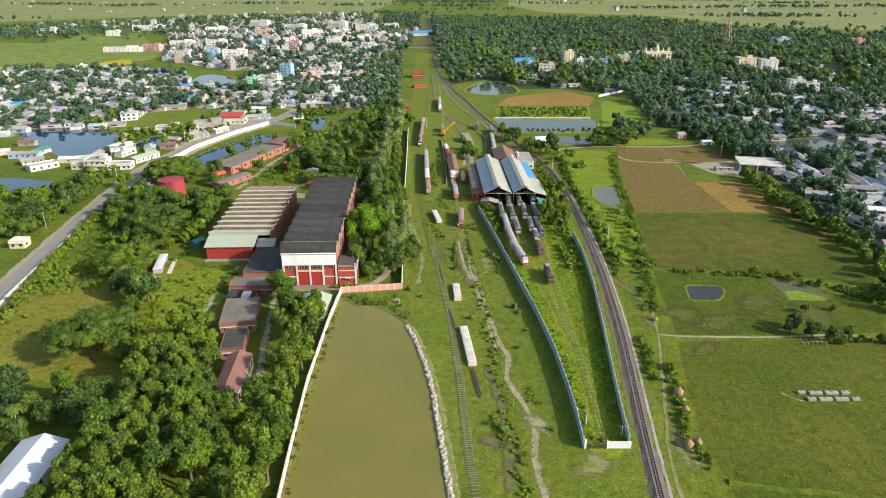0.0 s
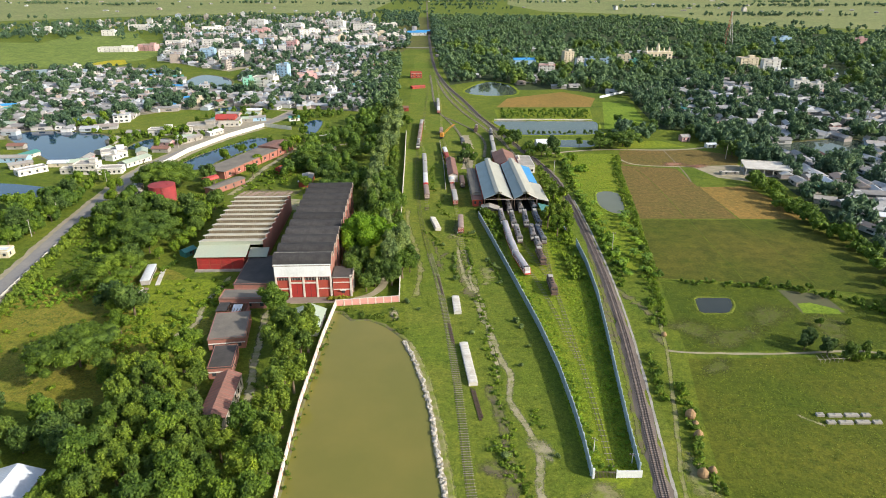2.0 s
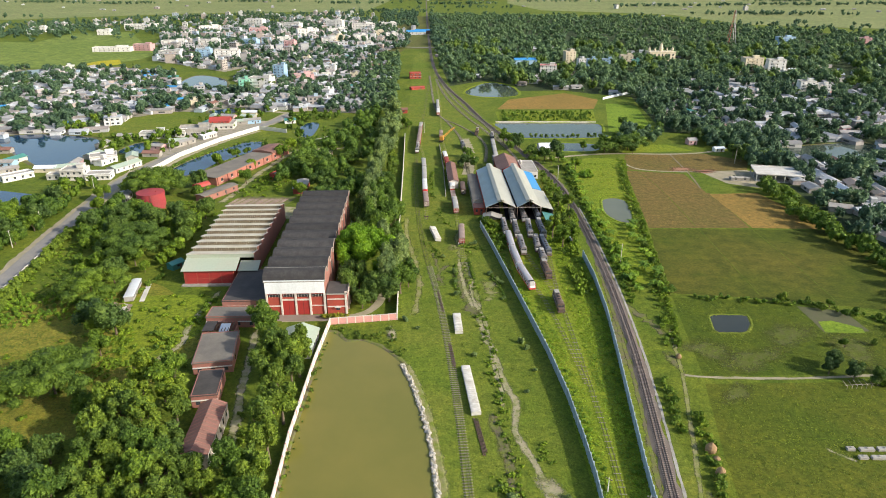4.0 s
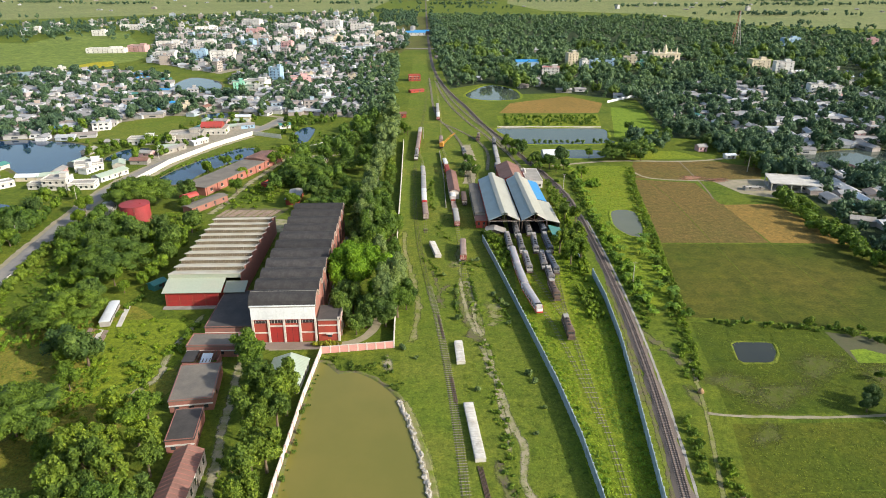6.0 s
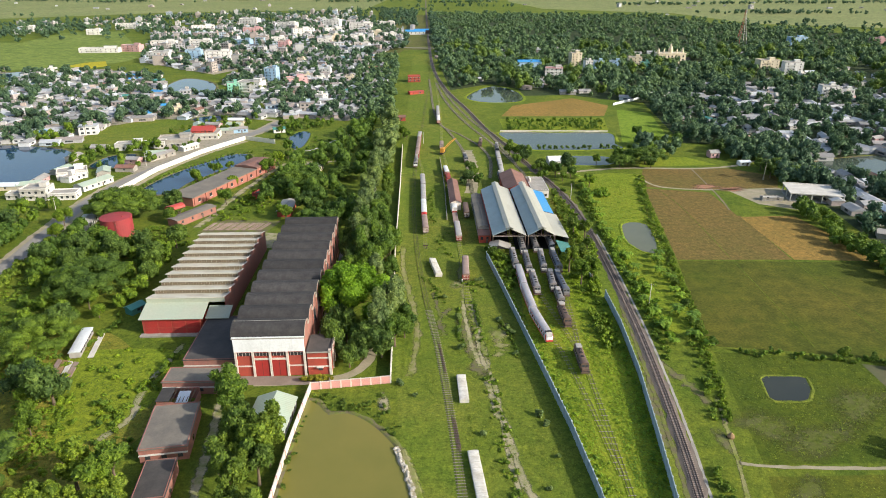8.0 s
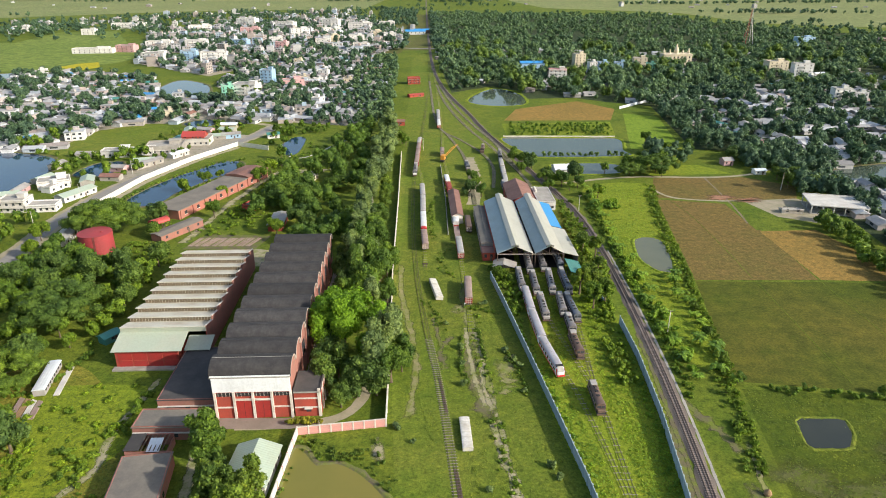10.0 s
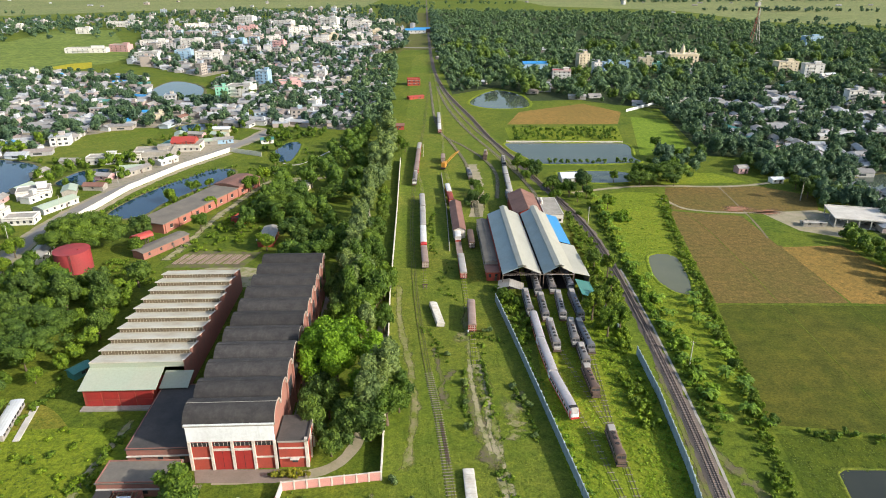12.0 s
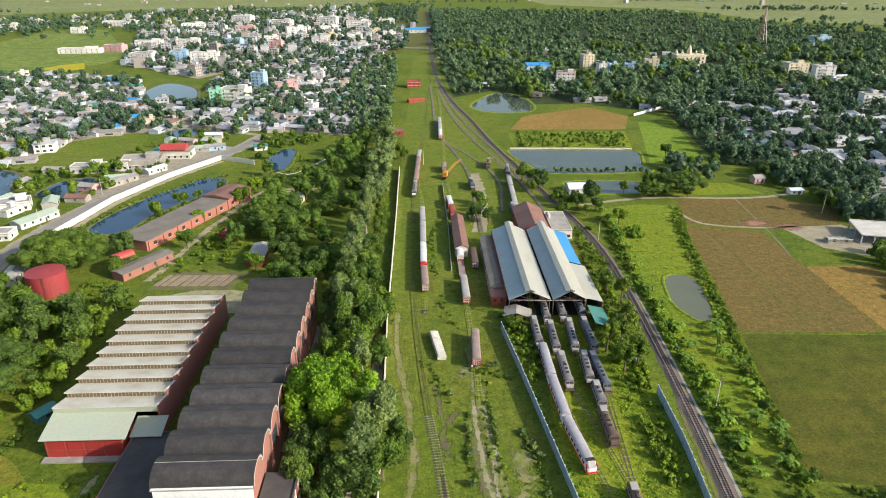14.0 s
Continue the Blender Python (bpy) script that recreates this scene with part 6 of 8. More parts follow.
for x, y, a, col, L in LOCOS:
    key = (col, L)
    if key in models:
        copy_thing(models[key], on_rails(x, y, a))
    else:
        models[key] = loco(on_rails(x, y, a), L, col, WORDS[col], {"loco_rust": "loco_rust", "loco_grey": "coach_roof", "loco_blue": "loco_grey"}[col])
for y in (478.5, 496, 514):
    boxcar(on_rails(37.6 + (y - 478) * 0.02, y, -1), 16.5, "coach_roof", "loco_grey", "pale oil-stained coach in the yard", name="coach", windows=True)
# the western siding
boxcar(on_rails(-9.0, 383.3, 3.6), 18.4, "wagon_roof", "wagon_red", "rust-red end coach with faded roof", band="wagon_roof", name="coach", windows=True)
boxcar(on_rails(-10.1, 406, 2.2), 24.5, "coach_white", "coach_white", "white-roofed coach with a red end", band="signal_red", name="coach", windows=True)
boxcar(on_rails(-11.0, 432.4, 2.0), 26.5, "coach_roof", "loco_grey", "old grey-roofed passenger coach in the siding", name="coach", windows=True)
boxcar(on_rails(-11.9, 457, 3.0), 20, "coach_roof", "loco_grey", "old pale-roofed passenger coach in the siding", name="coach", windows=True)
loco(on_rails(-17.6, 503, 0), 21, "loco_grey", "silver-grey locomotive heading a train")
for k, (y, r) in enumerate(((523, "wagon_roof"), (540.5, "wagon_roof"), (558, "wagon_roof"), (575.5, "coach_roof"))):
    boxcar(on_rails(-17.3 + 0.03 * k, y, -0.5), 16.4, r, "wagon_red", "brown goods van in a standing train")
stop = thing("buffer_stop", pose(-8.3, 358, 0), "rusty buffer stop overgrown with grass", "buffer stop")
part("beam", bx(-1.2, 1.2, -0.2, 0.2, 0.8, 1.3), "steel", stop)
for x in (-0.6, 0.6):
    part("strut", tube(bmesh.new(), [(x, -0.2, 1.1), (x, -1.8, 0.0)], [0.12, 0.12], 6), "steel", stop)
    part("upright", bx(x - 0.12, x + 0.12, -0.12, 0.12, 0, 1.2), "steel", stop)
# the goods siding
boxcar(on_rails(9.5, 329.5, -1), 19, "wagon_roof", "wagon_red", "rust-red goods van with a grey-brown roof")
boxcar(on_rails(7.3, 373.3, 2), 19.5, "coach_roof", "wagon_red", "rust-red goods van with a pale roof")
flatcar(on_rails(6.6, 394.5, 2), 17)
boxcar(on_rails(6.2, 407, 1), 7, "coach_white", "coach_white", "short white van at the goods shed end")
boxcar(on_rails(12.4, 404, 1), 16, "loco_rust", "loco_rust", "dark derelict van beside the goods shed")
boxcar(on_rails(3.6, 463, 4), 12, "wagon_red", "signal_red", "red goods van behind the goods shed")
boxcar(on_rails(2.4, 479, 5), 13, "coach_white", "wagon_red", "pale-roofed red van on the siding")
boxcar(on_rails(-0.4, 547, 0), 12, "wagon_roof", "wagon_roof", "brown open wagon by the crane")
for k in range(3):
    boxcar(on_rails(-3.0 - 0.35 * k, 637 + 21.5 * k, 1), 20.5, "coach_roof" if k else "coach_white", "wagon_red", "red and white coach on the far line", name="coach", windows=True)


def derelict_body(m, L, label, tilt=0.0, H=1.15):
    v = thing("derelict_coach", m @ pose(0, 0, 0, 0, tilt, 0), label, "coach body", "derelict coach bodies in the grass")
    w = 2.8
    part("body", bx(-w / 2, w / 2, -L / 2, L / 2, 0.05, H, bev=0.04), "concrete_pale", v)
    part("roof", extrude_profile(bmesh.new(), roof_profile(w + 0.15, H, H + 0.22), -L / 2 - 0.05, L / 2 + 0.05, "y"), "body_white", v, "white ribbed sheet roof")
    for k in range(int(L / 2.1) + 1):
        y = -L / 2 + 0.1 + k * (L - 0.2) / int(L / 2.1)
        part("roof_rib", extrude_profile(bmesh.new(), roof_profile(w + 0.3, H - 0.05, H + 0.3), y - 0.1, y + 0.1, "y"), "concrete_pale", v)
        for s in (-1, 1):
            part("side_rib", bx(s * w / 2 - 0.05, s * w / 2 + 0.08, y - 0.08, y + 0.08, 0.05, H), "concrete", v)
    return v


derelict_body(pose(8.6, 201.1, 0, rz=5.4), 25.0, "long white ribbed coach body lying in the grass")
derelict_body(pose(5.6, 243, 0, rz=2.8), 13.4, "short white ribbed coach body lying in the grass")
derelict_body(pose(-3.5, 333, 0.25, rz=10.5), 16.6, "tilted white coach body beside the track", tilt=9, H=1.5)
rng = random.Random(4)
for x, y, a, n, L in ((10.3, 179, 7, 5, 17), (3.2, 222, 6, 4, 16), (-0.6, 262, 7, 3, 20)):
    st = thing("rail_stack", pose(x, y, 0, rz=a), "stack of rusty spare rails beside the track", "rail stack", "stacks of spare rails")
    for k in range(n):
        part("spare_rail", bx(-0.5 + k * 0.3, -0.36 + k * 0.3, -L / 2 + rng.uniform(0, 2), L / 2 - rng.uniform(0, 2), 0.0, 0.25), "loco_rust", st)

# breakdown crane
c = thing("rail_crane", pose(0.5, 531, 0.3, rz=-12), "yellow breakdown crane with a raised jib", "crane")
part("chassis", bx(-1.4, 1.4, -5, 5, 0.6, 1.2), "dark", c)
cb = part("crane_cab", bx(-1.4, 1.4, -3.5, 1.0, 1.2, 4.2, bev=0.15), "crane_yellow", c)
part("cab_window", bx(-1.45, 1.45, -0.6, 0.6, 2.6, 3.6), "glass", cb)
for s in (-0.6, 0.6):
    part("jib_chord", tube(bmesh.new(), [(s, 1.0, 2.0), (s * 1.2 + 4, 10, 6.2), (s * 0.5 + 7, 15, 8.0)], [0.22, 0.2, 0.14], 6), "crane_yellow", c)
for k in range(8):
    t = k / 8
    part("jib_lacing", tube(bmesh.new(), [(-0.6 + 6.5 * t, 1 + 13 * t, 2.0 + 5.8 * t), (0.6 + 6.8 * t, 2.2 + 13 * t, 2.4 + 5.8 * t)], [0.09, 0.09], 5), "crane_yellow", c)
for y in (-3, 3):
    bogie(c, y)

# ---- trees ----
def unit_ico(sub):
    bm = bmesh.new()
    bmesh.ops.create_icosphere(bm, subdivisions=sub, radius=1.0)
    bm.verts.ensure_lookup_table()
    V = np.array([v.co[:] for v in bm.verts])
    T = np.array([[v.index for v in f.verts] for f in bm.faces])
    bm.free()
    return V, T


ICO1 = unit_ico(1)
ICO0 = (np.array([(1, 0, 0), (-1, 0, 0), (0, 1, 0), (0, -1, 0), (0, 0, 1), (0, 0, -1)], float), np.array([(0, 2, 4), (2, 1, 4), (1, 3, 4), (3, 0, 4), (2, 0, 5), (1, 2, 5), (3, 1, 5), (0, 3, 5)]))


def unit(v):
    return v / (np.linalg.norm(v, axis=-1, keepdims=True) + 1e-9)


def cards(C, N, size, rng):
    """Leaf sprays: small pointed three-cornered leaves at C, facing N."""
    n = len(C)
    N = unit(N)
    a = unit(np.cross(N, rng.randn(n, 3)))
    b = np.cross(N, a)
    s = (size * rng.uniform(0.55, 1.35, n))[:, None]
    w = s * rng.uniform(0.5, 0.95, n)[:, None]
    droop = N * s * rng.uniform(-0.1, 0.35, n)[:, None]
    V = np.stack([C + a * s, C - a * s * 0.6 + b * w - droop, C - a * s * 0.6 - b * w - droop], 1).reshape(-1, 3)
    return V, np.arange(3 * n).reshape(-1, 3)


def crown(rng, R, z0, hc, lobes, n, size, core=ICO1, spread=0.62, flat=1.0, core_scale=0.74, dome=False, fine=1.7, plump=1.3):
    """Arrays of an uneven crown: lobes round a centre, filled by a rough core and covered by leaf sprays."""
    Vs, Ts, k = [], [], 0
    cen, rad = [], []
    for i in range(lobes):
        a, q = rng.uniform(0, 2 * math.pi), R * spread * math.sqrt(rng.rand())
        z = z0 + hc * rng.uniform(0.3, 0.8) * (1 - 0.35 * (q / R) ** 2)
        if dome:
            z = z0 + hc * (0.3 + 0.52 * (1 - (q / R) ** 2) + rng.uniform(-0.12, 0.12))
        cen.append((q * math.cos(a), q * math.sin(a), z))
        rad.append(rng.uniform(0.12, 0.24) * R if dome else rng.uniform(0.27, 0.45) * R * plump)
    cen, rad = np.array(cen), np.array(rad)
    vert = np.minimum(rad * flat, hc * 0.42)
    for c, r, vz in zip(cen, rad, vert):
        V = ICO1[0] if core is ICO1 else core[0]
        V = V * (core_scale * (1 + 0.22 * rng.randn(len(V), 1)))
        Vs.append(V * [r, r, vz] + c)
        Ts.append(core[1] + k)
        k += len(V)
    if n:
        n, size = int(n * fine), size / math.sqrt(fine * 0.72)
        i = rng.randint(0, lobes, n)
        d = unit(rng.randn(n, 3) + [0, 0, 0.35])
        C = cen[i] + d * np.stack([rad[i], rad[i], vert[i]], 1) * rng.uniform(0.72, 1.12, n)[:, None]
        V, T = cards(C, d + 0.7 * rng.randn(n, 3), size, rng)
        Vs.append(V)
        Ts.append(T + k)
    return np.concatenate(Vs), np.concatenate(Ts)


def trunk(rng, h, r, limbs, reach):
    bm = bmesh.new()
    lean = rng.uniform(-0.04, 0.04, 2) * h
    mid = (lean[0], lean[1], h)
    tube(bm, [(0, 0, 0), (lean[0] * 0.4, lean[1] * 0.4, h * 0.5), mid], [r * 1.25, r * 0.85, r * 0.6], 7)
    for k in range(limbs):
        a = 2 * math.pi * (k + rng.rand() * 0.6) / limbs
        x, y = math.cos(a) * reach, math.sin(a) * reach
        tube(bm, [(lean[0] * 0.7, lean[1] * 0.7, h * 0.75), (x * 0.5, y * 0.5, h * 1.15), (x, y, h * 1.45)], [r * 0.5, r * 0.33, r * 0.12], 5)
    return bm


def tree_model(seed, label, R, H, leaf, lobes=9, n=1100, size=0.55, stem=0.3, bark="bark", flat=1.0, spread=0.62, name="tree", dome=False):
    rng = np.random.RandomState(seed)
    t = thing(name, pose(0, -400, 0), label, "tree", "trees")
    z0 = H * stem * 0.75
    part("trunk", trunk(rng, H * stem + 0.15 * H, 0.05 * H ** 0.9 * 0.55 + 0.06, 5, R * 0.5), bark, t)
    V, T = crown(rng, R, z0, H - z0, lobes, n, size, flat=flat, spread=spread, dome=dome, fine=2.3, core_scale=0.8, plump=1.0)
    link_mesh("crown", np_mesh("crown", V, T, [leaf], flat=False), None, t)
    return t


def palm_model(seed, H):
    rng = np.random.RandomState(seed)
    t = thing("palm_tree", pose(0, -400, 0), "tall palm with a ring of drooping fronds", "palm tree", "palms")
    bend = rng.uniform(-0.8, 0.8, 2)
    part("trunk", tube(bmesh.new(), [(0, 0, 0), (bend[0] * 0.4, bend[1] * 0.4, H * 0.5), (*bend, H)], [0.28, 0.2, 0.16], 7), "bark_pale", t)
    bm = bmesh.new()
    for k in range(17):
        a, up = 2.399 * k, rng.uniform(-0.3, 0.9)
        u = Vector((math.cos(a), math.sin(a), 0))
        s = Vector((-math.sin(a), math.cos(a), 0))
        prev = None
        for i in range(6):
            q = i / 5
            p = Vector((*bend, H)) + u * (3.0 * q) + Vector((0, 0, up * 1.6 * q - 2.2 * q * q))
            w = 0.75 * math.sin(math.pi * (0.12 + 0.85 * q))
            row = [bm.verts.new(p - s * w - Vector((0, 0, 0.35 * w))), bm.verts.new(p), bm.verts.new(p + s * w - Vector((0, 0, 0.35 * w)))]
            if prev:
                bm.faces.new((prev[0], prev[1], row[1], row[0]))
                bm.faces.new((prev[1], prev[2], row[2], row[1]))
            prev = row
    part("fronds", bm, "leaf_palm", t)
    return t


def banana_model(seed):
    rng = np.random.RandomState(seed)
    t = thing("banana_plant", pose(0, -400, 0), "banana plant with broad torn bright leaves", "banana plant", "banana plants")
    bm, bl = bmesh.new(), bmesh.new()
    for c in range(5):
        ox, oy = rng.uniform(-1.4, 1.4, 2)
        h = rng.uniform(1.6, 2.8)
        tube(bm, [(ox, oy, 0), (ox, oy, h)], [0.14, 0.09], 6)
        for k in range(6):
            a = rng.uniform(0, 6.28)
            u, s = Vector((math.cos(a), math.sin(a), 0)), Vector((-math.sin(a), math.cos(a), 0))
            prev = None
            for i in range(4):
                q = i / 3
                p = Vector((ox, oy, h)) + u * (2.0 * q) + Vector((0, 0, 1.3 * q - 1.7 * q * q))
                w = 0.42 * math.sin(math.pi * (0.1 + 0.82 * q))
                row = [bl.verts.new(p - s * w), bl.verts.new(p + Vector((0, 0, -0.06))), bl.verts.new(p + s * w)]
                if prev:
                    bl.faces.new((prev[0], prev[1], row[1], row[0]))
                    bl.faces.new((prev[1], prev[2], row[2], row[1]))
                prev = row
    part("stem", bm, "leaf_olive", t)
    part("leaves", bl, "leaf_banana", t)
    return t


MODEL = {}
for k in range(4):
    MODEL["wood", k] = tree_model(20 + k, "leafy plantation tree with a dense rounded crown", 3.6, 11 + k * 0.7, "leaf" if k == 2 else "leaf_olive", 13, 950, 0.48, spread=0.72)
for k in range(4):
    MODEL["mango", k] = tree_model(30 + k, "broad dark green mango tree", 5.2, 10.5 + k * 0.6, "leaf_dark", 15, 1100, 0.55, 0.16, spread=0.7)
for k in range(3):
    MODEL["broad", k] = tree_model(40 + k, "broadleaf tree with a loose green crown", 4.6, 11 + k, "leaf", 14, 1050, 0.52, 0.2, spread=0.7)
for k in range(3):
    MODEL["rain", k] = tree_model(50 + k, "wide spreading rain tree with layered foliage", 15.5, 12.5 + k, "leaf_rain", 84, 7600, 0.42, 0.3, flat=0.6, spread=0.92, dome=True)
for k in range(3):
    MODEL["tall", k] = tree_model(60 + k, "tall feathery grey-green tree along the wall", 3.9, 16 + 1.5 * k, "leaf_grey", 17, 1100, 0.5, 0.25, "bark_pale", flat=1.5, spread=0.62)
MODEL["bright", 0] = tree_model(70, "bright fresh green broadleaf tree", 13.5, 17, "leaf_bright", 46, 7000, 0.5, 0.12, flat=1.1, spread=0.9, dome=True)
for k in range(2):
    MODEL["lime", k] = tree_model(75 + k, "young light green leafy tree", 4.2, 7.5 + k, "leaf_lime", 10, 900, 0.48, 0.2)
for k in range(2):
    MODEL["bush", k] = tree_model(80 + k, "low leafy green bush in the grass", 2.0, 3.2, "leaf" if k else "leaf_olive", 5, 350, 0.35, 0.12, name="bush")
for k in range(2):
    MODEL["palm", k] = palm_model(90 + k, 9 + 3 * k)
for k in range(2):
    MODEL["banana", k] = banana_model(95 + k)
FIRST = {}
TAKEN = {}
rt = random.Random(11)


def plant(kind, x, y, size=1.0, var=None, h=1.0):
    n = sum(1 for q in MODEL if q[0] == kind)
    k = rt.randrange(n) if var is None else var
    m = pose(x, y, 0, rz=rt.uniform(0, 360)) @ Matrix.Diagonal((size, size, size * h, 1))
    src = MODEL[kind, k]
    if (kind, k) not in FIRST:
        FIRST[kind, k] = True
        src.matrix_basis = m
        ob = src
    else:
        ob = copy_thing(src, pose(x, y, 0, rz=rt.uniform(0, 360)))
        ob.matrix_basis = m
    take(TAKEN, x, y, 4.0 * size)
    return ob


for k in range(2):
    tagged(MODEL["bush", k], category="bush", group="bushes")

# single trees of the works and park
for x, y, s in ((-34.5, 291, 1.15),):
    plant("bright", x, y, s, h=1.05)
for x, y, s in ((-24, 266, 1.1), (-36, 272, 0.75), (-13.5, 280, 0.9), (-36, 262, 0.8), (-26, 330, 1.2), (-31, 343, 1.2), (-30, 368, 1.25), (-37, 360, 1.2), (-44, 386, 1.1), (-34, 322, 0.9), (-28, 261, 1.0), (-31, 256, 0.8), (-21, 262, 1.15), (-17, 269, 1.2), (-29, 268, 0.7), (-16, 290, 0.8), (-30, 316, 1.3), (-22, 320, 1.0), (-24, 346, 1.2), (-36, 334, 1.2), (-38, 349, 1.1), (-37, 318, 1.0), (-34, 272, 0.95), (-33, 327, 1.2), (-27, 338, 1.2), (-32, 352, 1.2), (-37, 366, 1.1), (-24, 355, 1.0), (-65.4, 239, 1.0), (-62, 234, 0.9), (-14, 275, 0.8)):
    plant("mango" if -40 < x < -20 and y < 310 else "broad", x, y, s, h=1.35 if -40 < x < -25 and y > 262 else 1.0)
for k in range(13):
    plant("mango", -38.0 - 0.035 * 7.6 * k + rt.uniform(-1.2, 1.2), 264 + 7.6 * k, rt.uniform(0.85, 1.05), h=1.3)
for x, y, s in ((-20, 274, 1.35), (-18, 281, 1.25), (-22, 269, 1.1), (-27, 314, 1.1), (-31, 349, 1.2), (-35, 341, 1.2)):
    plant("tall", x, y, s)
for x, y, s in ((-119, 199, 1.0), (-140.5, 308, 1.05), (-167, 400, 1.2), (-84, 441, 0.95), (-138, 264, 0.85), (136, 503, 0.9), (117, 495, 0.6), (-62, 470, 0.6)):
    plant("rain", x, y, s)
MANGOES = ((-150, 350), (-136, 350), (-127, 333), (-143, 337), (-173, 335), (-163, 345), (-211, 323), (-136, 277), (-128, 241), (-117, 236), (-122, 318), (-125, 358), (-214, 379), (-206, 350), (-146, 412), (-72, 405), (-65, 398), (-158, 330))
LIMES = ((-193, 388), (-186, 368), (-170, 354), (-160, 358), (-136, 297), (-138, 288), (-129, 290), (-126, 246), (-121, 229), (-116, 222), (-124, 236), (-205, 340), (-213, 352), (-210, 366), (-222, 372), (-220, 345), (-207, 306), (-216, 312), (-204, 322), (-225, 330), (-74, 391), (-82, 396), (-144, 483), (-150, 462), (-126, 454), (-110, 503), (-98, 515), (-112, 482), (-104, 188), (-99, 196), (-178, 405), (-188, 412), (-140, 392))
RAIN = ((-140.5, 308, 14), (-138, 264, 11), (-119, 199, 12))
for x, y in LIMES:
    if any(math.hypot(x - a, y - b) < r - 4 for a, b, r in RAIN):
        continue
    plant("lime", x, y, rt.uniform(0.75, 1.25))
for x, y in MANGOES:
    if any(math.hypot(x - a, y - b) < r for a, b, r in RAIN):
        continue
    plant("mango", x, y, rt.uniform(1.0, 1.35))
for x, y in ((-61, 230), (-53, 213), (-47, 202), (-52, 196), (-46, 185), (-48, 216), (-46, 168), (-58, 222), (-50, 176), (-47, 155), (-55, 217), (-60, 226), (-50, 211), (-57, 206), (-52, 204), (-50, 190), (-54, 212), (-46, 209), (-49, 182)):
    plant("wood", x, y, rt.uniform(1.05, 1.4))
rng_t = np.random.RandomState(5)
for x, y in scatter([(-94, 202), (-80, 206), (-72, 166), (-60, 156), (-45, 164), (-43, 112), (-112, 104), (-96, 120), (-95, 150), (-97, 182)], 100, 5.4, rng_t, 1.0, TAKEN):
    if not (-62 < x < -51 and y > 158):
        plant("wood", x, y, rt.uniform(0.95, 1.45))
for x, y in scatter([(-142, 172), (-105, 172), (-98, 152), (-112, 148), (-122, 120), (-150, 110)], 26, 6.0, rng_t, 1.0, TAKEN):
    plant("mango" if rt.random() < 0.6 else "broad", x, y, rt.uniform(0.75, 1.15))
plant("palm", -118, 152, 0.9)
for x, y, s in ((-71.5, 166, 1.0), (-73, 173, 0.85), (-69, 160, 0.9), (-64, 158, 0.85)):
    plant("mango", x, y, s)
# the avenue along the yard wall
AVENUE = [(-39 - 0.018 * (y - 350) + rt.uniform(-1.8, 1.8), y) for y in range(478, 640, 8)] + [(-32 - 0.02 * (y - 350) + rt.uniform(-1.8, 1.8), y) for y in range(480, 600, 11)]
for k in range(13):
    y = 352 + k * 9.5
    plant("tall", -38.5 - 0.018 * (y - 350) + rt.uniform(-1.5, 1.5), y + rt.uniform(-2, 2), rt.uniform(0.95, 1.3))
for k in range(11):
    y = 350 + k * 11
    plant("wood" if k % 3 else "broad", -31 - 0.02 * (y - 350) + rt.uniform(-1.5, 1.5), y + rt.uniform(-2, 2), rt.uniform(0.9, 1.25))
PARK = scatter([(-100, 425), (-62, 372), (-46, 372), (-50, 560), (-58, 640), (-78, 560), (-90, 500)], 42, 9.0, rng_t, 2.0, TAKEN)
for x, y in ((-138, 489), (-146, 482), (-105, 512), (-117, 573), (-128, 500), (-110, 535), (-152, 466), (-120, 420), (-100, 418)):
    plant("broad", x, y, rt.uniform(0.6, 0.95))
# field trees and the wood's edge to the east
for x, y in ((125, 210), (131, 206.5), (137, 203.5), (128, 214)):
    plant("mango", x, y, rt.uniform(0.45, 0.75))
for x, y in ((143, 260), (146, 254), (134, 262), (150, 256), (158, 251), (164, 247), (170, 243), (152, 249), (176, 240), (168, 236), (140, 203), (148, 204), (155, 204), (92, 268), (145, 209), (150, 228), (139, 226)):
    plant("bush", x, y, rt.uniform(0.7, 1.3))
for x, y in ((135, 536), (146, 523), (137, 493), (151, 578), (119, 510), (103, 501), (84, 489), (74, 464), (80, 470), (88, 452), (61, 462), (50, 503), (58, 513), (60, 484), (163, 536), (158, 552), (171, 545), (47, 525), (53, 520), (66, 476), (71, 473)):
    plant("broad", x, y, rt.uniform(0.55, 1.0))
for x, y in ((205, 470), (214, 462), (221, 470), (212, 480), (228, 462), (206, 486), (196, 530), (206, 540), (216, 528)):
    plant("mango", x, y, rt.uniform(0.8, 1.1))
plant("palm", 199, 466, 1.1, 1)
# bananas and bushes along the line
for k in range(20):
    y = 270 + k * 10.5
    plant("banana", 79.5 + 0.03 * (y - 270) + rt.uniform(-2.5, 2.5), y, rt.uniform(0.8, 1.25))
for k in range(18):
    y = 262 + k * 6.0
    x = 88.5 + 0.09 * (y - 262) + rt.uniform(-2.5, 2)
    if clear(x, y, 1.5):
        plant("banana" if k % 3 else "bush", x, y, rt.uniform(0.8, 1.3))
for x, y in ((23, 352), (25.5, 341), (27, 328), (24, 335), (61, 360), (60, 335), (62, 321), (57, 326), (57, 352), (66, 351), (59, 343), (63, 312), (60, 300), (59, 287), (56, 309), (57, 318), (54, 330), (55.5, 278), (58, 268), (22, 346), (68, 366), (64, 374)):
    plant("bush" if rt.random() < 0.6 else "wood", x, y, rt.uniform(0.55, 1.1) if x > 50 else rt.uniform(0.6, 0.95), h=1.0 if x > 50 else 0.8)
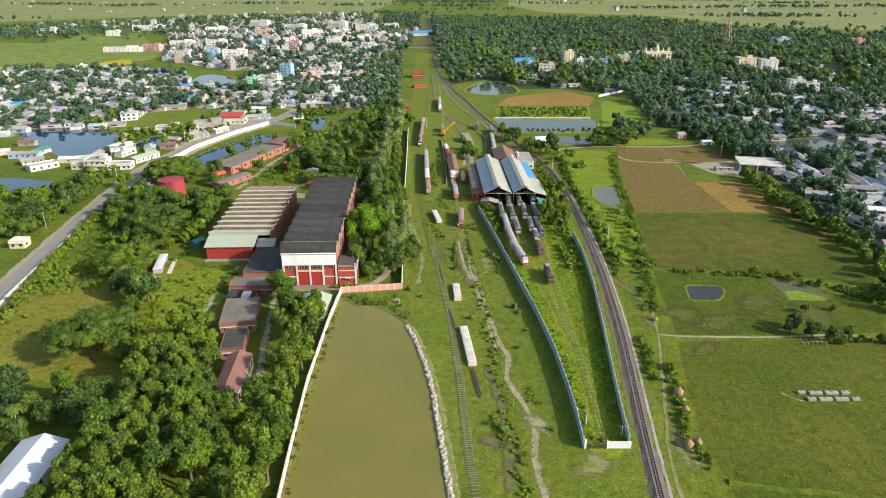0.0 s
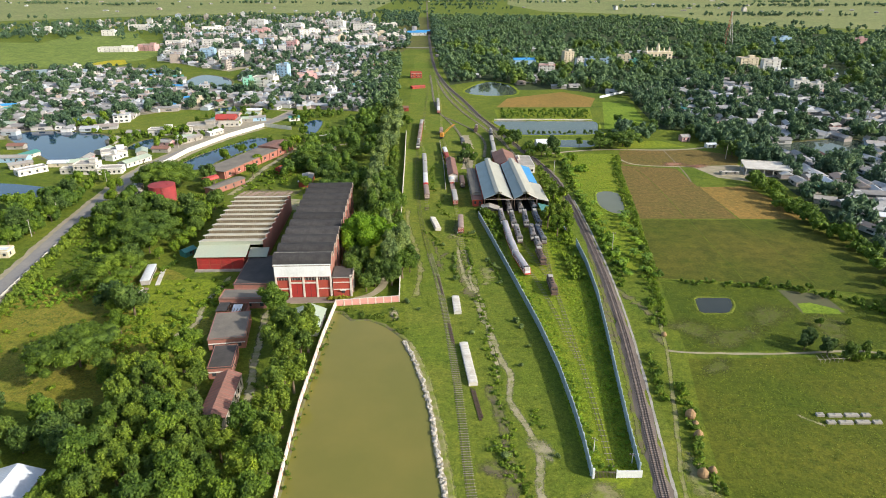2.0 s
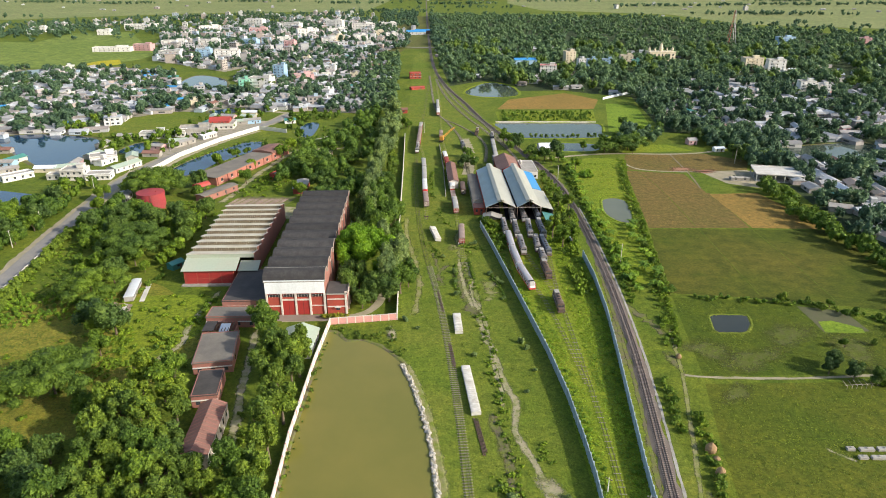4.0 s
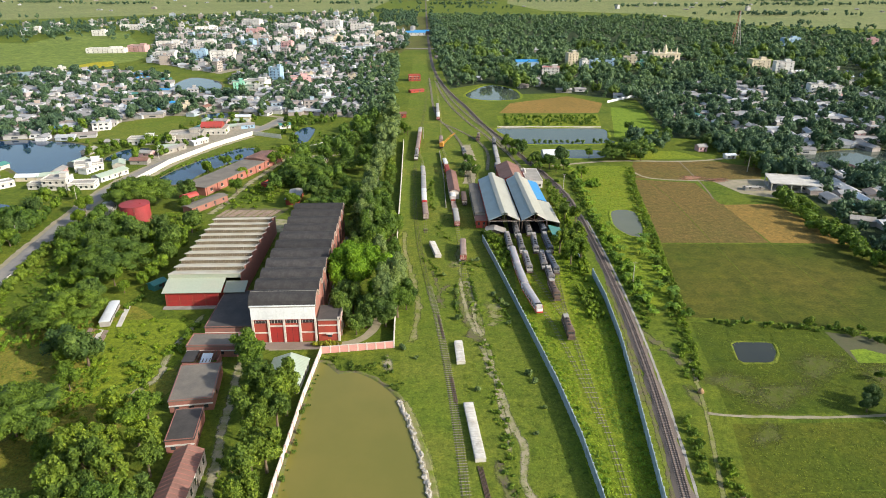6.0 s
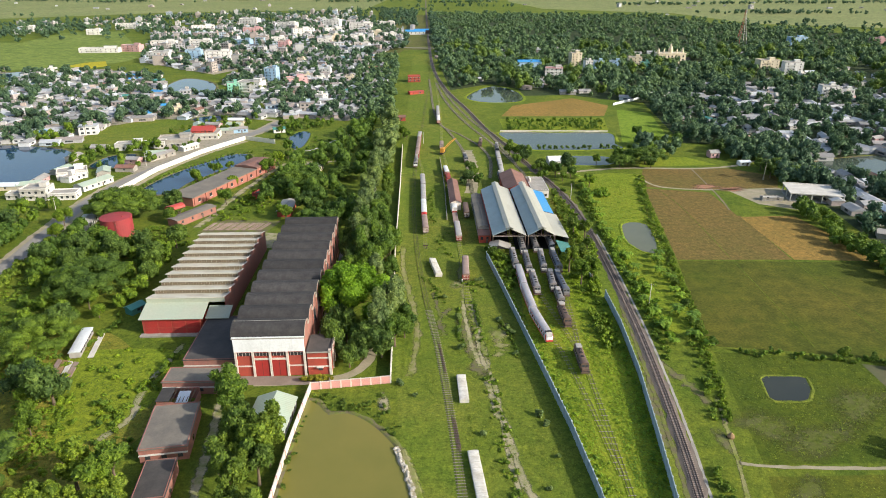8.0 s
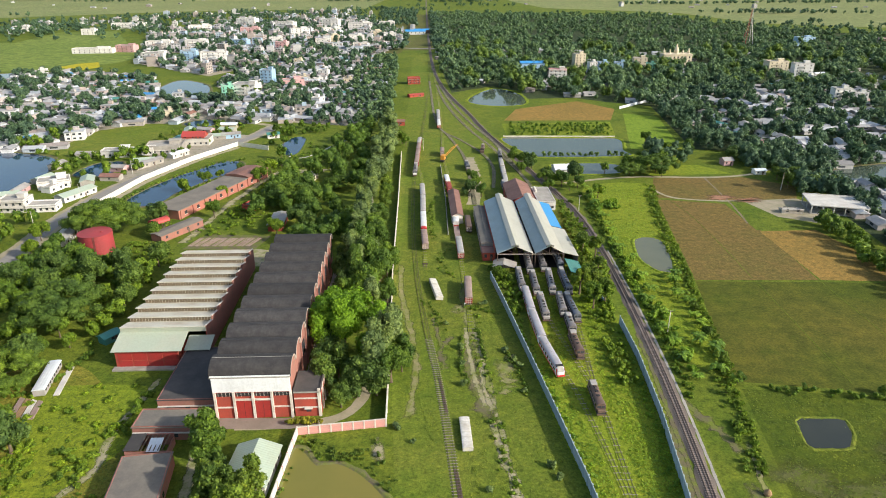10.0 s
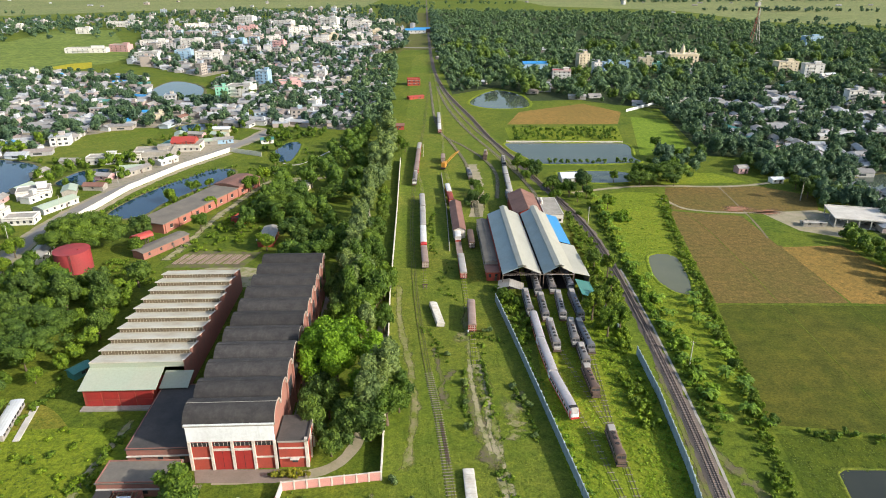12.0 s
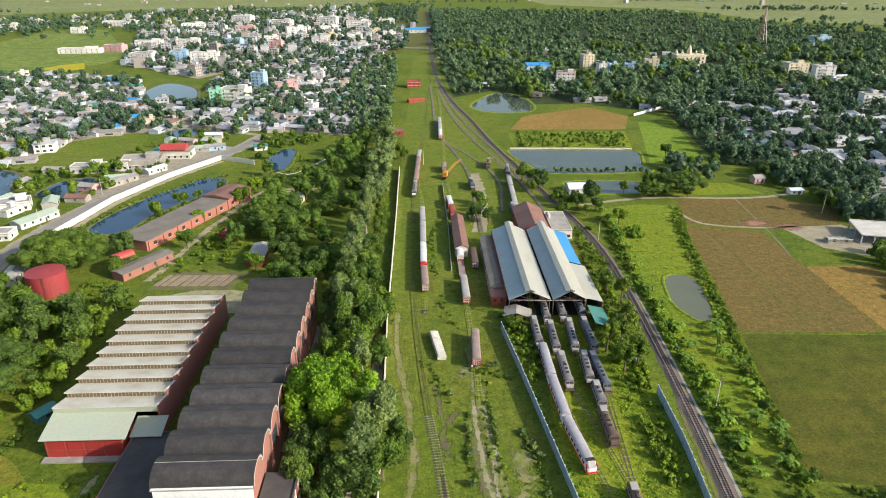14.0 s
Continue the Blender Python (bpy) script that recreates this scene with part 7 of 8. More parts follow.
for x, y, s in ((81, 485, 1.15), (64, 488, 0.8), (55, 508, 0.9), (14.8, 455, 0.9), (72, 480, 0.8), (24, 345, 0.55), (20.5, 351, 0.5), (27, 341, 0.5)):
    plant("mango" if s > 0.7 else "lime", x, y, s)
for x, y in ((18.5, 470), (20, 476), (16, 462), (18, 483), (22, 454), (-27, 572), (-30, 580), (-33, 590)):
    plant("broad", x, y, rt.uniform(0.6, 0.85))

# ---- hedges, scrub and woods as masses ----


def mass(name, spots, leaf, label, category, R, H, lobes, n, size, seed, core=ICO1, squash=(0.75, 1.3), kinds=5, stem=0.0):
    """One mesh of many plants of a kind, each turned and sized by chance."""
    rng = np.random.RandomState(seed)
    protos = [crown(rng, R, H * 0.05 + stem, H - stem, lobes, n, size, core, spread=0.55, core_scale=0.86) for _ in range(kinds)]
    Vs, Ts, k = [], [], 0
    for x, y in spots:
        V, T = protos[rng.randint(kinds)]
        a, s = rng.uniform(0, 6.28), rng.uniform(*squash)
        ca, sa = math.cos(a) * s, math.sin(a) * s
        W = np.stack([V[:, 0] * ca - V[:, 1] * sa + x, V[:, 0] * sa + V[:, 1] * ca + y, V[:, 2] * s * rng.uniform(0.85, 1.2)], 1)
        Vs.append(W)
        Ts.append(T + k)
        k += len(W)
    if not Vs:
        return None
    ob = link_mesh(name, np_mesh(name, np.concatenate(Vs), np.concatenate(Ts), [leaf], flat=False))
    return tagged(ob, label, category, kind="stuff")


def along(pts, step, jitter, rng):
    L = spline(pts, step)
    return [tuple(p + rng.uniform(-jitter, jitter, 2)) for p in L]


rh = np.random.RandomState(7)
HEDGE = [(127, 474), (116.5, 427), (110.5, 384), (103.8, 342), (98, 305), (94.5, 280), (91, 268), (87, 243), (83, 228)]
mass("hedge", along([(x - 4.2, y) for x, y in HEDGE], 1.7, 1.7, rh), "leaf_lime", "dense green hedge between field and railway", "hedge", 1.1, 0.95, 3, 34, 0.3, 3, squash=(0.4, 1.6))
mass("tall_grass", along([(x - 1.2, y) for x, y in HEDGE], 0.5, 1.3, rh), "leaf_lime", "strip of tall bright reeds beside the hedge", "grass", 0.9, 0.8, 2, 30, 0.26, 4, squash=(0.5, 1.5))
mass("line_scrub", along([(75, 260), (77.5, 300), (79, 345), (79.5, 390), (80, 440)], 1.2, 1.6, rh), "leaf_lime", "rough scrub beside the main line", "scrub", 1.1, 1.1, 3, 30, 0.34, 5)
mass("lineside_bushes", along([(71, 205), (69, 192), (67.5, 181)], 0.6, 1.5, rh) + along([(75, 190), (72, 168), (68, 150), (71, 140)], 0.6, 1.7, rh), "leaf_lime", "wild bushes beside the footpath", "scrub", 1.0, 0.95, 3, 34, 0.28, 6, squash=(0.4, 1.6))
mass("fence_weeds", along([(40.5, 150), (41, 175), (40, 200), (37.5, 225), (34, 252), (30, 285), (26, 318)], 0.8, 1.2, rh) + along([(49.5, 160), (53.5, 192), (57, 220), (60.5, 252), (61.5, 300)], 0.9, 1.5, rh) + along([(41, 151), (49, 151)], 0.5, 1.6, rh), "leaf_banana", "rank weeds along the yard walls", "weeds", 0.7, 0.7, 2, 22, 0.24, 7, squash=(0.3, 1.5))
mass("yard_weeds", along([(14.5, 250), (16.5, 215), (17.2, 189), (18.6, 172), (19.3, 159), (20.3, 148), (20, 120)], 0.9, 2.1, rh) + along([(27.4, 176), (28.4, 168)], 1.0, 1.4, rh) + along([(12, 320), (11.5, 290), (14, 262)], 1.4, 1.8, rh) + along([(13, 161), (17, 155), (18, 148)], 0.4, 1.8, rh), "leaf_lime", "tufts of weeds along the dirt track", "weeds", 0.95, 0.45, 3, 26, 0.26, 8, squash=(0.3, 1.6))
mass("yard_clumps", along([(5.6, 296), (5.9, 285.2), (5.3, 276.8), (7.0, 268)], 0.7, 0.7, rh) + along([(11.7, 302), (12.7, 292.3), (13.6, 282)], 0.9, 0.4, rh) + along([(20.2, 289), (21.7, 280.4), (23.5, 275), (25, 262)], 0.8, 0.8, rh) + along([(6, 318), (13.4, 318), (19.5, 315.3)], 0.7, 1.6, rh) + along([(-7.8, 325), (-4.1, 314), (-0.7, 303)], 0.9, 1.8, rh) + along([(-23.5, 385), (-23.5, 370), (-21, 350)], 0.8, 1.3, rh) + along([(-5.5, 446), (-7, 428), (-4.7, 390)], 1.2, 1.4, rh) + along([(3, 345), (-2, 362), (2, 380)], 1.8, 2.0, rh), "leaf_lime", "clumps of weeds scattered over the yard", "weeds", 0.7, 0.7, 2, 24, 0.26, 63)
mass("yard_shrubs", [(5.9, 267.1), (5.8, 279.2), (5.5, 289), (23, 281.1), (24.4, 277.4), (20.5, 286.9), (0.4, 305.6), (13.6, 321.5), (15.5, 322), (24.3, 263.8), (10.9, 221.7), (27.5, 230.2), (29.1, 225.9), (17.1, 155.2), (14.4, 159.1), (31.1, 155.2), (-14, 246), (-9, 240), (26, 200), (30, 212)], "leaf_grey", "round grey-green shrubs dotted over the yard", "shrub", 1.3, 1.3, 5, 110, 0.26, 81, squash=(0.6, 1.5))
mass("shed_side_weeds", scatter([(61, 375), (66, 372), (73, 400), (72, 445), (64, 445), (60.5, 400)], 150, 0, rh, 0.0) + scatter([(77, 400), (82, 400), (86, 462), (78, 460)], 40, 0, rh, 0.0), "leaf_lime", "rank green weeds beside the loco shed", "weeds", 1.1, 1.2, 3, 30, 0.34, 64)
mass("pond_weeds", along([(-38, 240), (-30, 236), (-20, 231), (-14, 222)], 1.0, 2.5, rh) + along([(-40.8, 230), (-41.2, 200), (-40.8, 170), (-40, 150), (-38.8, 120)], 2.4, 0.8, rh) + along([(-39, 239), (-33, 236), (-24, 234), (-18, 240)], 0.7, 2.4, rh), "leaf_olive", "weeds on the pond bank", "weeds", 0.75, 0.8, 2, 24, 0.26, 9, squash=(0.3, 1.7))
mass("road_hedge", along([(-160, 200), (-166, 225), (-170, 245), (-175, 272), (-180, 305), (-184, 335), (-186, 365)], 0.9, 2.2, rh), "leaf_olive", "roadside hedge and scrub", "hedge", 1.8, 2.8, 4, 60, 0.42, 10)
mass("reed_bed", scatter([(-168, 246), (-150, 240), (-128, 252), (-132, 268), (-172, 270)], 170, 0, rh, 0), "leaf_banana", "grey-green reed bed by the road", "reeds", 1.0, 1.2, 2, 30, 0.35, 11)
mass("works_bushes", scatter([(-128, 262), (-104, 270), (-88, 264), (-92, 222), (-112, 204), (-124, 214)], 105, 0, rh, 0.0) + scatter([(-160, 196), (-112, 184), (-100, 204), (-128, 240), (-160, 228)], 40, 0, rh, 0.0), "leaf_lime", "low bushes and rank herbs over the park meadow", "scrub", 1.1, 0.55, 4, 34, 0.26, 77, squash=(0.3, 1.9))
mass("works_scrub", along([(-89, 262), (-92, 250), (-95, 240)], 1.2, 1.6, rh) + along([(-128, 262), (-122, 275), (-120, 290)], 1.0, 2.2, rh) + scatter([(-105, 240), (-90, 250), (-84, 215), (-96, 205)], 26, 0, rh, 0), "leaf_lime", "bright low scrub around the works", "scrub", 1.2, 1.2, 4, 40, 0.28, 12, squash=(0.4, 1.5))
mass("lush_weeds", scatter([(-176, 262), (-166, 232), (-150, 250), (-130, 250), (-134, 262), (-150, 262), (-160, 300), (-178, 330), (-182, 320)], 260, 0, rh, 0.0) + scatter([(-128, 240), (-112, 240), (-106, 216), (-112, 205), (-120, 222)], 110, 0, rh, 0.0) + scatter([(-60, 196), (-50, 196), (-46, 150), (-58, 158)], 90, 0, rh, 0.0), "leaf_lime", "lush bright weeds in the works park", "weeds", 1.0, 0.55, 3, 28, 0.26, 61, squash=(0.35, 1.6))
mass("rear_scrub", scatter([(-122, 394), (-100, 394), (-90, 420), (-100, 448), (-114, 436)], 90, 0, rh, 0.0) + scatter([(-150, 385), (-128, 380), (-120, 362), (-130, 356), (-148, 372)], 70, 0, rh, 0.0) + along([(-138, 405), (-146, 420), (-152, 445), (-146, 470), (-130, 500)], 1.6, 2.0, rh) + along([(-112, 425), (-108, 450), (-106, 480)], 1.6, 2.0, rh), "leaf_lime", "green scrub behind the halls", "scrub", 1.2, 1.5, 3, 34, 0.36, 62)
mass("fishpond_scrub", [tuple(p) for p in np.column_stack([rh.uniform(54, 136, 170), rh.uniform(606, 648, 170)])], "leaf", "scrub and young trees above the fish pond", "scrub", 1.6, 2.4, 3, 34, 0.45, 13)
mass("pond_shrubs", [(70 + 4.1 * k, 541.5) for k in range(10)] + [(116 + 4 * k, 542.5) for k in range(4)], "leaf_dark", "row of clipped round shrubs by the pond", "shrub", 2.2, 3.4, 4, 90, 0.4, 14, squash=(0.9, 1.1))
mass("pasture_scrub", along([(138, 205), (150, 205), (168, 200)], 1.0, 2.0, rh) + along([(118, 133), (128, 134), (136, 131)], 1.2, 0.8, rh) + along([(100, 264), (125, 261), (148, 255), (170, 240), (182, 225)], 1.6, 2.0, rh) + along([(174, 200), (178, 220), (172, 232), (165, 243)], 0.9, 3.0, rh), "leaf", "straggling scrub along the field edge", "scrub", 1.1, 1.5, 3, 32, 0.34, 15)
mass("park_scrub", scatter([(-120, 480), (-70, 470), (-60, 560), (-100, 580), (-125, 530)], 90, 0, rh, 1.0) + along([(-181, 446), (-173, 480), (-152, 520), (-136, 533)], 2.6, 1.0, rh) + along([(-152, 446), (-140, 476), (-126, 508)], 1.6, 1.4, rh), "leaf", "scrub along the blue pond", "scrub", 1.2, 1.6, 3, 30, 0.36, 16)
WOOD_EAST = [(10, 800), (0, 960), (-8, 1250), (300, 1200), (700, 1150), (903, 1116), (374, 513), (262, 520), (230, 549), (190, 560), (181, 562), (198, 726), (163, 745), (134, 770), (84, 765), (84, 809), (56, 842)]
VILLAGE_EAST = [(299, 841), (444, 807), (430, 560), (330, 330), (215, 240), (200, 300), (212, 420), (233, 503), (230, 549), (222, 606), (243, 751)]
M["leaf_flower"] = leaf_mat("leaf_flower", (0.2, 0.2, 0.02), (0.34, 0.29, 0.03), 0.0)
mass("flower_hedge", along([(-45.6, 248.2), (-41, 248.4), (-36.4, 248.6)], 0.5, 0.5, rh), "leaf_flower", "yellow flowering hedge before the red annex", "hedge", 1.1, 1.5, 3, 40, 0.24, 72)
mass("shed_scrub", scatter([(55, 268), (60, 266), (63, 305), (69, 340), (74, 372), (61, 382), (59, 352), (53, 336), (55, 300)], 170, 0, rh, 0.0) + scatter([(20, 350), (28, 350), (31, 318), (26, 312)], 60, 0, rh, 0.0), "leaf_lime", "thick green scrub beside the standing locomotives", "scrub", 1.3, 1.8, 3, 36, 0.36, 41)
mass("line_bananas", scatter([(76, 285), (82, 265), (83, 300), (83, 350), (81, 385), (78, 390)], 64, 0, rh, 0.0) + scatter([(82, 430), (96, 432), (98, 445), (84, 455)], 30, 0, rh, 0.0), "leaf_banana", "broad-leaved plants crowding along the railway", "plants", 1.5, 1.9, 3, 34, 0.6, 42)
mass("roadside_grove", scatter([(-230, 300), (-205, 300), (-203, 345), (-207, 385), (-232, 385)], 46, 4.0, rh, 1.5) + scatter([(-182, 340), (-160, 330), (-150, 352), (-176, 378)], 22, 4.0, rh, 1.5), "leaf", "dense small trees beside the road", "trees", 3.8, 7.0, 7, 260, 0.6, 80)
mass("park_grove", PARK, "leaf", "shady trees of the old works park", "trees", 5.2, 11, 12, 520, 0.6, 78, squash=(0.85, 1.3))
mass("far_avenue", AVENUE, "leaf_grey", "grey-green avenue trees along the wall", "trees", 4.2, 17, 14, 600, 0.6, 79, squash=(0.85, 1.25))
mass("works_trees", [(x, y) for x, y in scatter([(-176, 330), (-165, 300), (-150, 270), (-128, 285), (-118, 320), (-124, 350), (-140, 358), (-176, 358)], 64, 5.0, rh, 2.0, TAKEN) if all(math.hypot(x - a, y - b) > r + 1 for a, b, r in RAIN)], "leaf", "thicket of small trees west of the works", "trees", 3.4, 6.5, 6, 260, 0.6, 43)


def tufts(name, poly, n, leaf, label, h, seed):
    """Loose grass tufts: a few blades each, scattered over the turf."""
    rng = np.random.RandomState(seed)
    P = np.array(scatter(poly, n, 0, rng, 0.2))
    k = 4
    C = np.repeat(np.column_stack([P, np.full(len(P), h * 0.3)]), k, 0) + rng.randn(len(P) * k, 3) * [0.5, 0.5, 0.01]
    V, T = cards(C, rng.randn(len(C), 3) * 0.4 + [0, 0, 1.0], h, rng)
    V[:, 2] = np.maximum(V[:, 2], 0.03)
    return tagged(link_mesh(name, np_mesh(name, V, T, [leaf], flat=False)), label, "grass", kind="stuff")


tufts("yard_tufts", [(4, 120), (36, 120), (37, 175), (33, 235), (22, 310), (10, 350), (-18, 400), (-15, 260), (2, 215)], 2400, "blade", "loose grass tufts in the yard", 0.26, 51)
tufts("siding_tufts", [(39.5, 149), (51, 149), (56, 192), (62, 250), (63, 320), (56, 340), (38, 335), (32, 270), (38, 210)], 3000, "blade_bright", "rank grass tufts between the walls", 0.4, 52)
AREAS_KEPT = list(AREAS)
AREAS[:] = [A for A in AREAS if A[:, 0].mean() < 60 or np.ptp(A[:, 0]) < 20]
tufts("pasture_tufts", [(76, 136), (120, 128), (150, 108), (172, 190), (158, 205), (84, 204), (78, 172)], 2400, "blade", "uneven tufts over the pasture", 0.26, 53)
tufts("rice_tufts", [(86, 212), (160, 212), (170, 228), (147, 257), (93, 264)], 1500, "blade", "wet rice tufts round the dark pond", 0.28, 54)
tufts("strip_tufts", [(76, 300), (92, 275), (98, 330), (104, 372), (112, 420), (122, 470), (84, 466), (80, 400)], 900, "blade_bright", "lush grass tufts beside the railway", 0.4, 55)
AREAS[:] = AREAS_KEPT
tufts("park_tufts", [(-160, 196), (-110, 176), (-92, 205), (-84, 240), (-98, 262), (-128, 280), (-166, 262)], 2400, "blade", "rough grass tufts in the park", 0.3, 56)

# ---- town and villages ----
rv = np.random.RandomState(21)
rr = random.Random(31)
TOWN_A = [(-708, 920), (-485, 953), (-345, 910), (-294, 775), (-187, 758), (-158, 652), (-229, 652), (-277, 625), (-280, 564), (-366, 515), (-520, 600)]
TOWN_B = [(-252, 843), (-249, 1009), (-117, 1122), (-60, 900), (-62, 727), (-75, 640), (-151, 661), (-186, 753)]
CITY = [(-419, 1036), (-574, 1463), (-492, 1730), (-203, 1905), (-97, 1582), (-81, 1190), (-110, 1062), (-249, 1009), (-283, 918)]
OUTSKIRTS = [(-1214, 1589), (-1050, 1801), (-626, 2179), (-239, 2229), (-119, 1727), (-492, 1730), (-585, 1463), (-696, 1586), (-881, 1361)]

area("town_ground", TOWN_A, 0.012, "town_dirt", "trodden pale ground between the town's houses", "ground", False, keep_clear=False)
area("town_ground_east", TOWN_B, 0.014, "town_dirt", "trodden dusty ground of the town's edge", "ground", False, keep_clear=False)
STATION = [(-112, 1130), (-70, 1120), (-60, 1195), (8, 1195), (-8, 1500), (-22, 2100), (-120, 2100), (-100, 1582), (-84, 1190)]
area("station_ground", STATION, 0.02, "track_grass", "dusty ground round the distant station", "ground", False, keep_clear=False)
area("city_ground", CITY, 0.016, "town_dirt", "dusty ground of the distant town", "ground", False, keep_clear=False)
# single houses that stand out
flat_house("white_villa", pose(-226, 545, 0, rz=6), 20, 9, 1, "paint_white", "white villa with blue-edged flat roof by the pond", bays=5, fh=4.4)
flat_house("white_annex", pose(-207, 551, 0, rz=6), 8, 8, 1, "paint_white", "small white block beside the villa", bays=2, fh=4.4, penthouse=False)
flat_house("unfinished_block", pose(-198, 559, 0, rz=12), 25, 18, 1, "concrete", "raw concrete building without a roof", "house", "concrete", 6, fh=4.6, parapet=1.1)
gable_house("red_roofed_hall", pose(-184.5, 581, 5.0, rz=5), 16, 12, 1.5, 2.6, "brick_red", "tin_red", "hall under a big red sheet roof", "hall")
flat_house("hall_base", pose(-183, 581, 0, rz=5), 20, 14, 1, "concrete_pale", "grey concrete ground floor below the red roof", "house", "concrete", 5, fh=5.0, penthouse=False, parapet=0.0)
gable_house("mint_roofed_house", pose(-210, 455, 0, rz=68), 22, 8, 3.2, 1.2, "paint_white", "tin_mint", "white house with a mint green roof by the road", windows=5)
flat_house("long_white_house", pose(-216, 433, 0, rz=8), 15, 9, 1, "paint_white", "low white house with a terrace roof", bays=5, fh=3.4, penthouse=False)
flat_house("terrace_house", pose(-231, 433, 0, rz=4), 14, 11, 2, "concrete_pale", "two-storey house with a roof terrace", bays=4, balcony=True)
flat_house("side_house", pose(-243.5, 432, 0, rz=2), 8, 6, 1, "concrete_pale", "small grey house beside the terrace house", bays=2, penthouse=False)
flat_house("cream_house", pose(-233, 475, 0, rz=25), 17, 12, 1, "paint_white", "white house with a flat roof by the road", bays=4, fh=4.2)
gable_house("blue_walled_house", pose(-297, 462, 0, rz=4), 20, 8, 3.2, 1.2, "paint_blue", "tin_grey", "house with blue walls near the pond", windows=5)
flat_house("pond_house", pose(-268, 432, 0, rz=50), 18, 8, 1, "paint_white", "low white house beside the pond", "house", "tin_grey", 4, penthouse=False)
gable_house("lake_shed", pose(-283, 446, 0, rz=40), 14, 7, 3.0, 1.0, "concrete", "tin_grey", "tin-roofed shed by the lake shore", "shed", 3)
gable_house("roadside_shop", pose(-196, 520, 0, rz=62), 22, 7, 3.0, 0.8, "concrete", "tin_grey", "row of tin-roofed roadside shops", "shop", 4)
gable_house("tin_shop", pose(-184, 544, 0, rz=60), 14, 6, 3.0, 0.8, "concrete_pale", "tin_white", "tin-roofed shop at the roadside", "shop", 3)
gable_house("blue_roof_shop", pose(-163.5, 600, 0, rz=20), 14, 8, 3.2, 1.0, "paint_blue", "tin_grey", "roadside shop with blue walls and a grey roof", "shop", 3)
gable_house("teal_roof_hut", pose(-131, 600, 0, rz=20), 9, 7, 3.0, 1.0, "paint_white", "tin_teal", "hut with a teal tin roof by the pond", "hut", 2)
NOTABLE = [(-205, 800, 26, 18, 3, "paint_white"), (-222, 790, 12, 12, 3, "paint_green"), (-196, 858, 14, 12, 5, "paint_blue"), (-168, 850, 26, 14, 2, "paint_pink"),
           (-540, 1165, 60, 18, 2, "paint_white"), (-495, 1180, 30, 16, 3, "paint_pink"), (-455, 1210, 40, 16, 4, "paint_white"), (-410, 1080, 34, 22, 3, "paint_white"),
           (-360, 1075, 22, 16, 4, "paint_blue"), (-320, 1060, 36, 14, 4, "paint_white"), (-400, 1225, 34, 18, 4, "paint_white"), (-340, 1265, 28, 16, 3, "paint_blue"),
           (-255, 1200, 18, 14, 4, "paint_pink"), (-196, 1240, 24, 16, 4, "paint_white"), (-130, 1210, 26, 18, 3, "concrete_pale"), (-270, 1420, 36, 20, 5, "paint_white"),
           (-215, 1470, 40, 20, 4, "paint_white"), (-170, 1560, 50, 24, 5, "paint_white"), (-240, 1620, 36, 22, 6, "paint_white"), (-330, 1580, 40, 22, 5, "paint_white"),
           (-430, 1650, 42, 24, 6, "paint_white"), (-500, 1540, 46, 22, 4, "paint_white"), (-130, 1440, 30, 20, 3, "paint_cream"), (-120, 1640, 34, 20, 4, "paint_white"),
           (-380, 1480, 36, 20, 4, "paint_pink"), (-290, 1310, 24, 18, 3, "paint_white"), (-200, 1350, 30, 18, 3, "paint_cream"), (-150, 1320, 26, 18, 4, "paint_white"),
           (-690, 1640, 70, 24, 3, "paint_white"), (-880, 1560, 30, 20, 3, "paint_white"), (-700, 1480, 26, 18, 3, "paint_white"), (-98, 1395, 24, 16, 3, "paint_white")]
HUE = {"paint_white": "white", "paint_green": "green", "paint_blue": "pale blue", "paint_pink": "pink", "paint_cream": "cream", "concrete_pale": "grey"}
for x, y, L, W, f, wall in NOTABLE:
    flat_house("town_building", pose(x, y, 0, rz=rr.choice((-8, 5, 12, 20))), L, W, f, wall, "%s town building of %s storeys with flat roof" % (HUE[wall], ("one", "two", "three", "four", "five", "six")[f - 1]), "building", "concrete", max(3, int(L / 7)), "town buildings", 3.2, True, plain=True)
    take(TAKEN, x, y, L)
EAST = [(196, 1068, 20, 16, 4, "paint_cream"), (202, 1005, 14, 12, 3, "paint_white"), (223, 1033, 18, 12, 2, "paint_blue"), (246, 1032, 20, 12, 2, "paint_blue"), (278, 1049, 24, 16, 3, "paint_cream"),
        (284, 1017, 14, 12, 2, "paint_green"), (439, 985, 34, 18, 4, "paint_cream"), (462, 962, 30, 16, 4, "paint_white"), (418, 792, 22, 14, 3, "paint_white"), (436, 788, 16, 12, 2, "paint_white"), (662, 1351, 40, 20, 3, "paint_blue"), (800, 1330, 30, 20, 3, "paint_pink")]
for x, y, L, W, f, wall in EAST:
    x, y, L, W, f = -2 + (x + 2) * 0.93, 136 + (y - 136) * 0.93, L * 0.72, W * 0.8, f + 1
    flat_house("village_building", pose(x, y, 0, rz=rr.choice((-6, 4, 10))), L, W, f, wall, "%s building of %s storeys among the trees" % (HUE[wall], ("one", "two", "three", "four", "five", "six")[f - 1]), "building", "concrete", max(3, int(L / 6)), "village buildings", 3.3, True, plain=True)
    take(TAKEN, x, y, L)
flat_house("red_topped_house", pose(131, 862, 0, rz=-8), 20, 13, 5, "paint_white", "white house with a red roof floor", "house", "tin_red", 4)
gable_house("blue_hall", pose(114, 958, 0, rz=3), 30, 14, 11, 2.0, "paint_blue", "tin_blue", "long hall with vivid blue sheet walls", "hall")
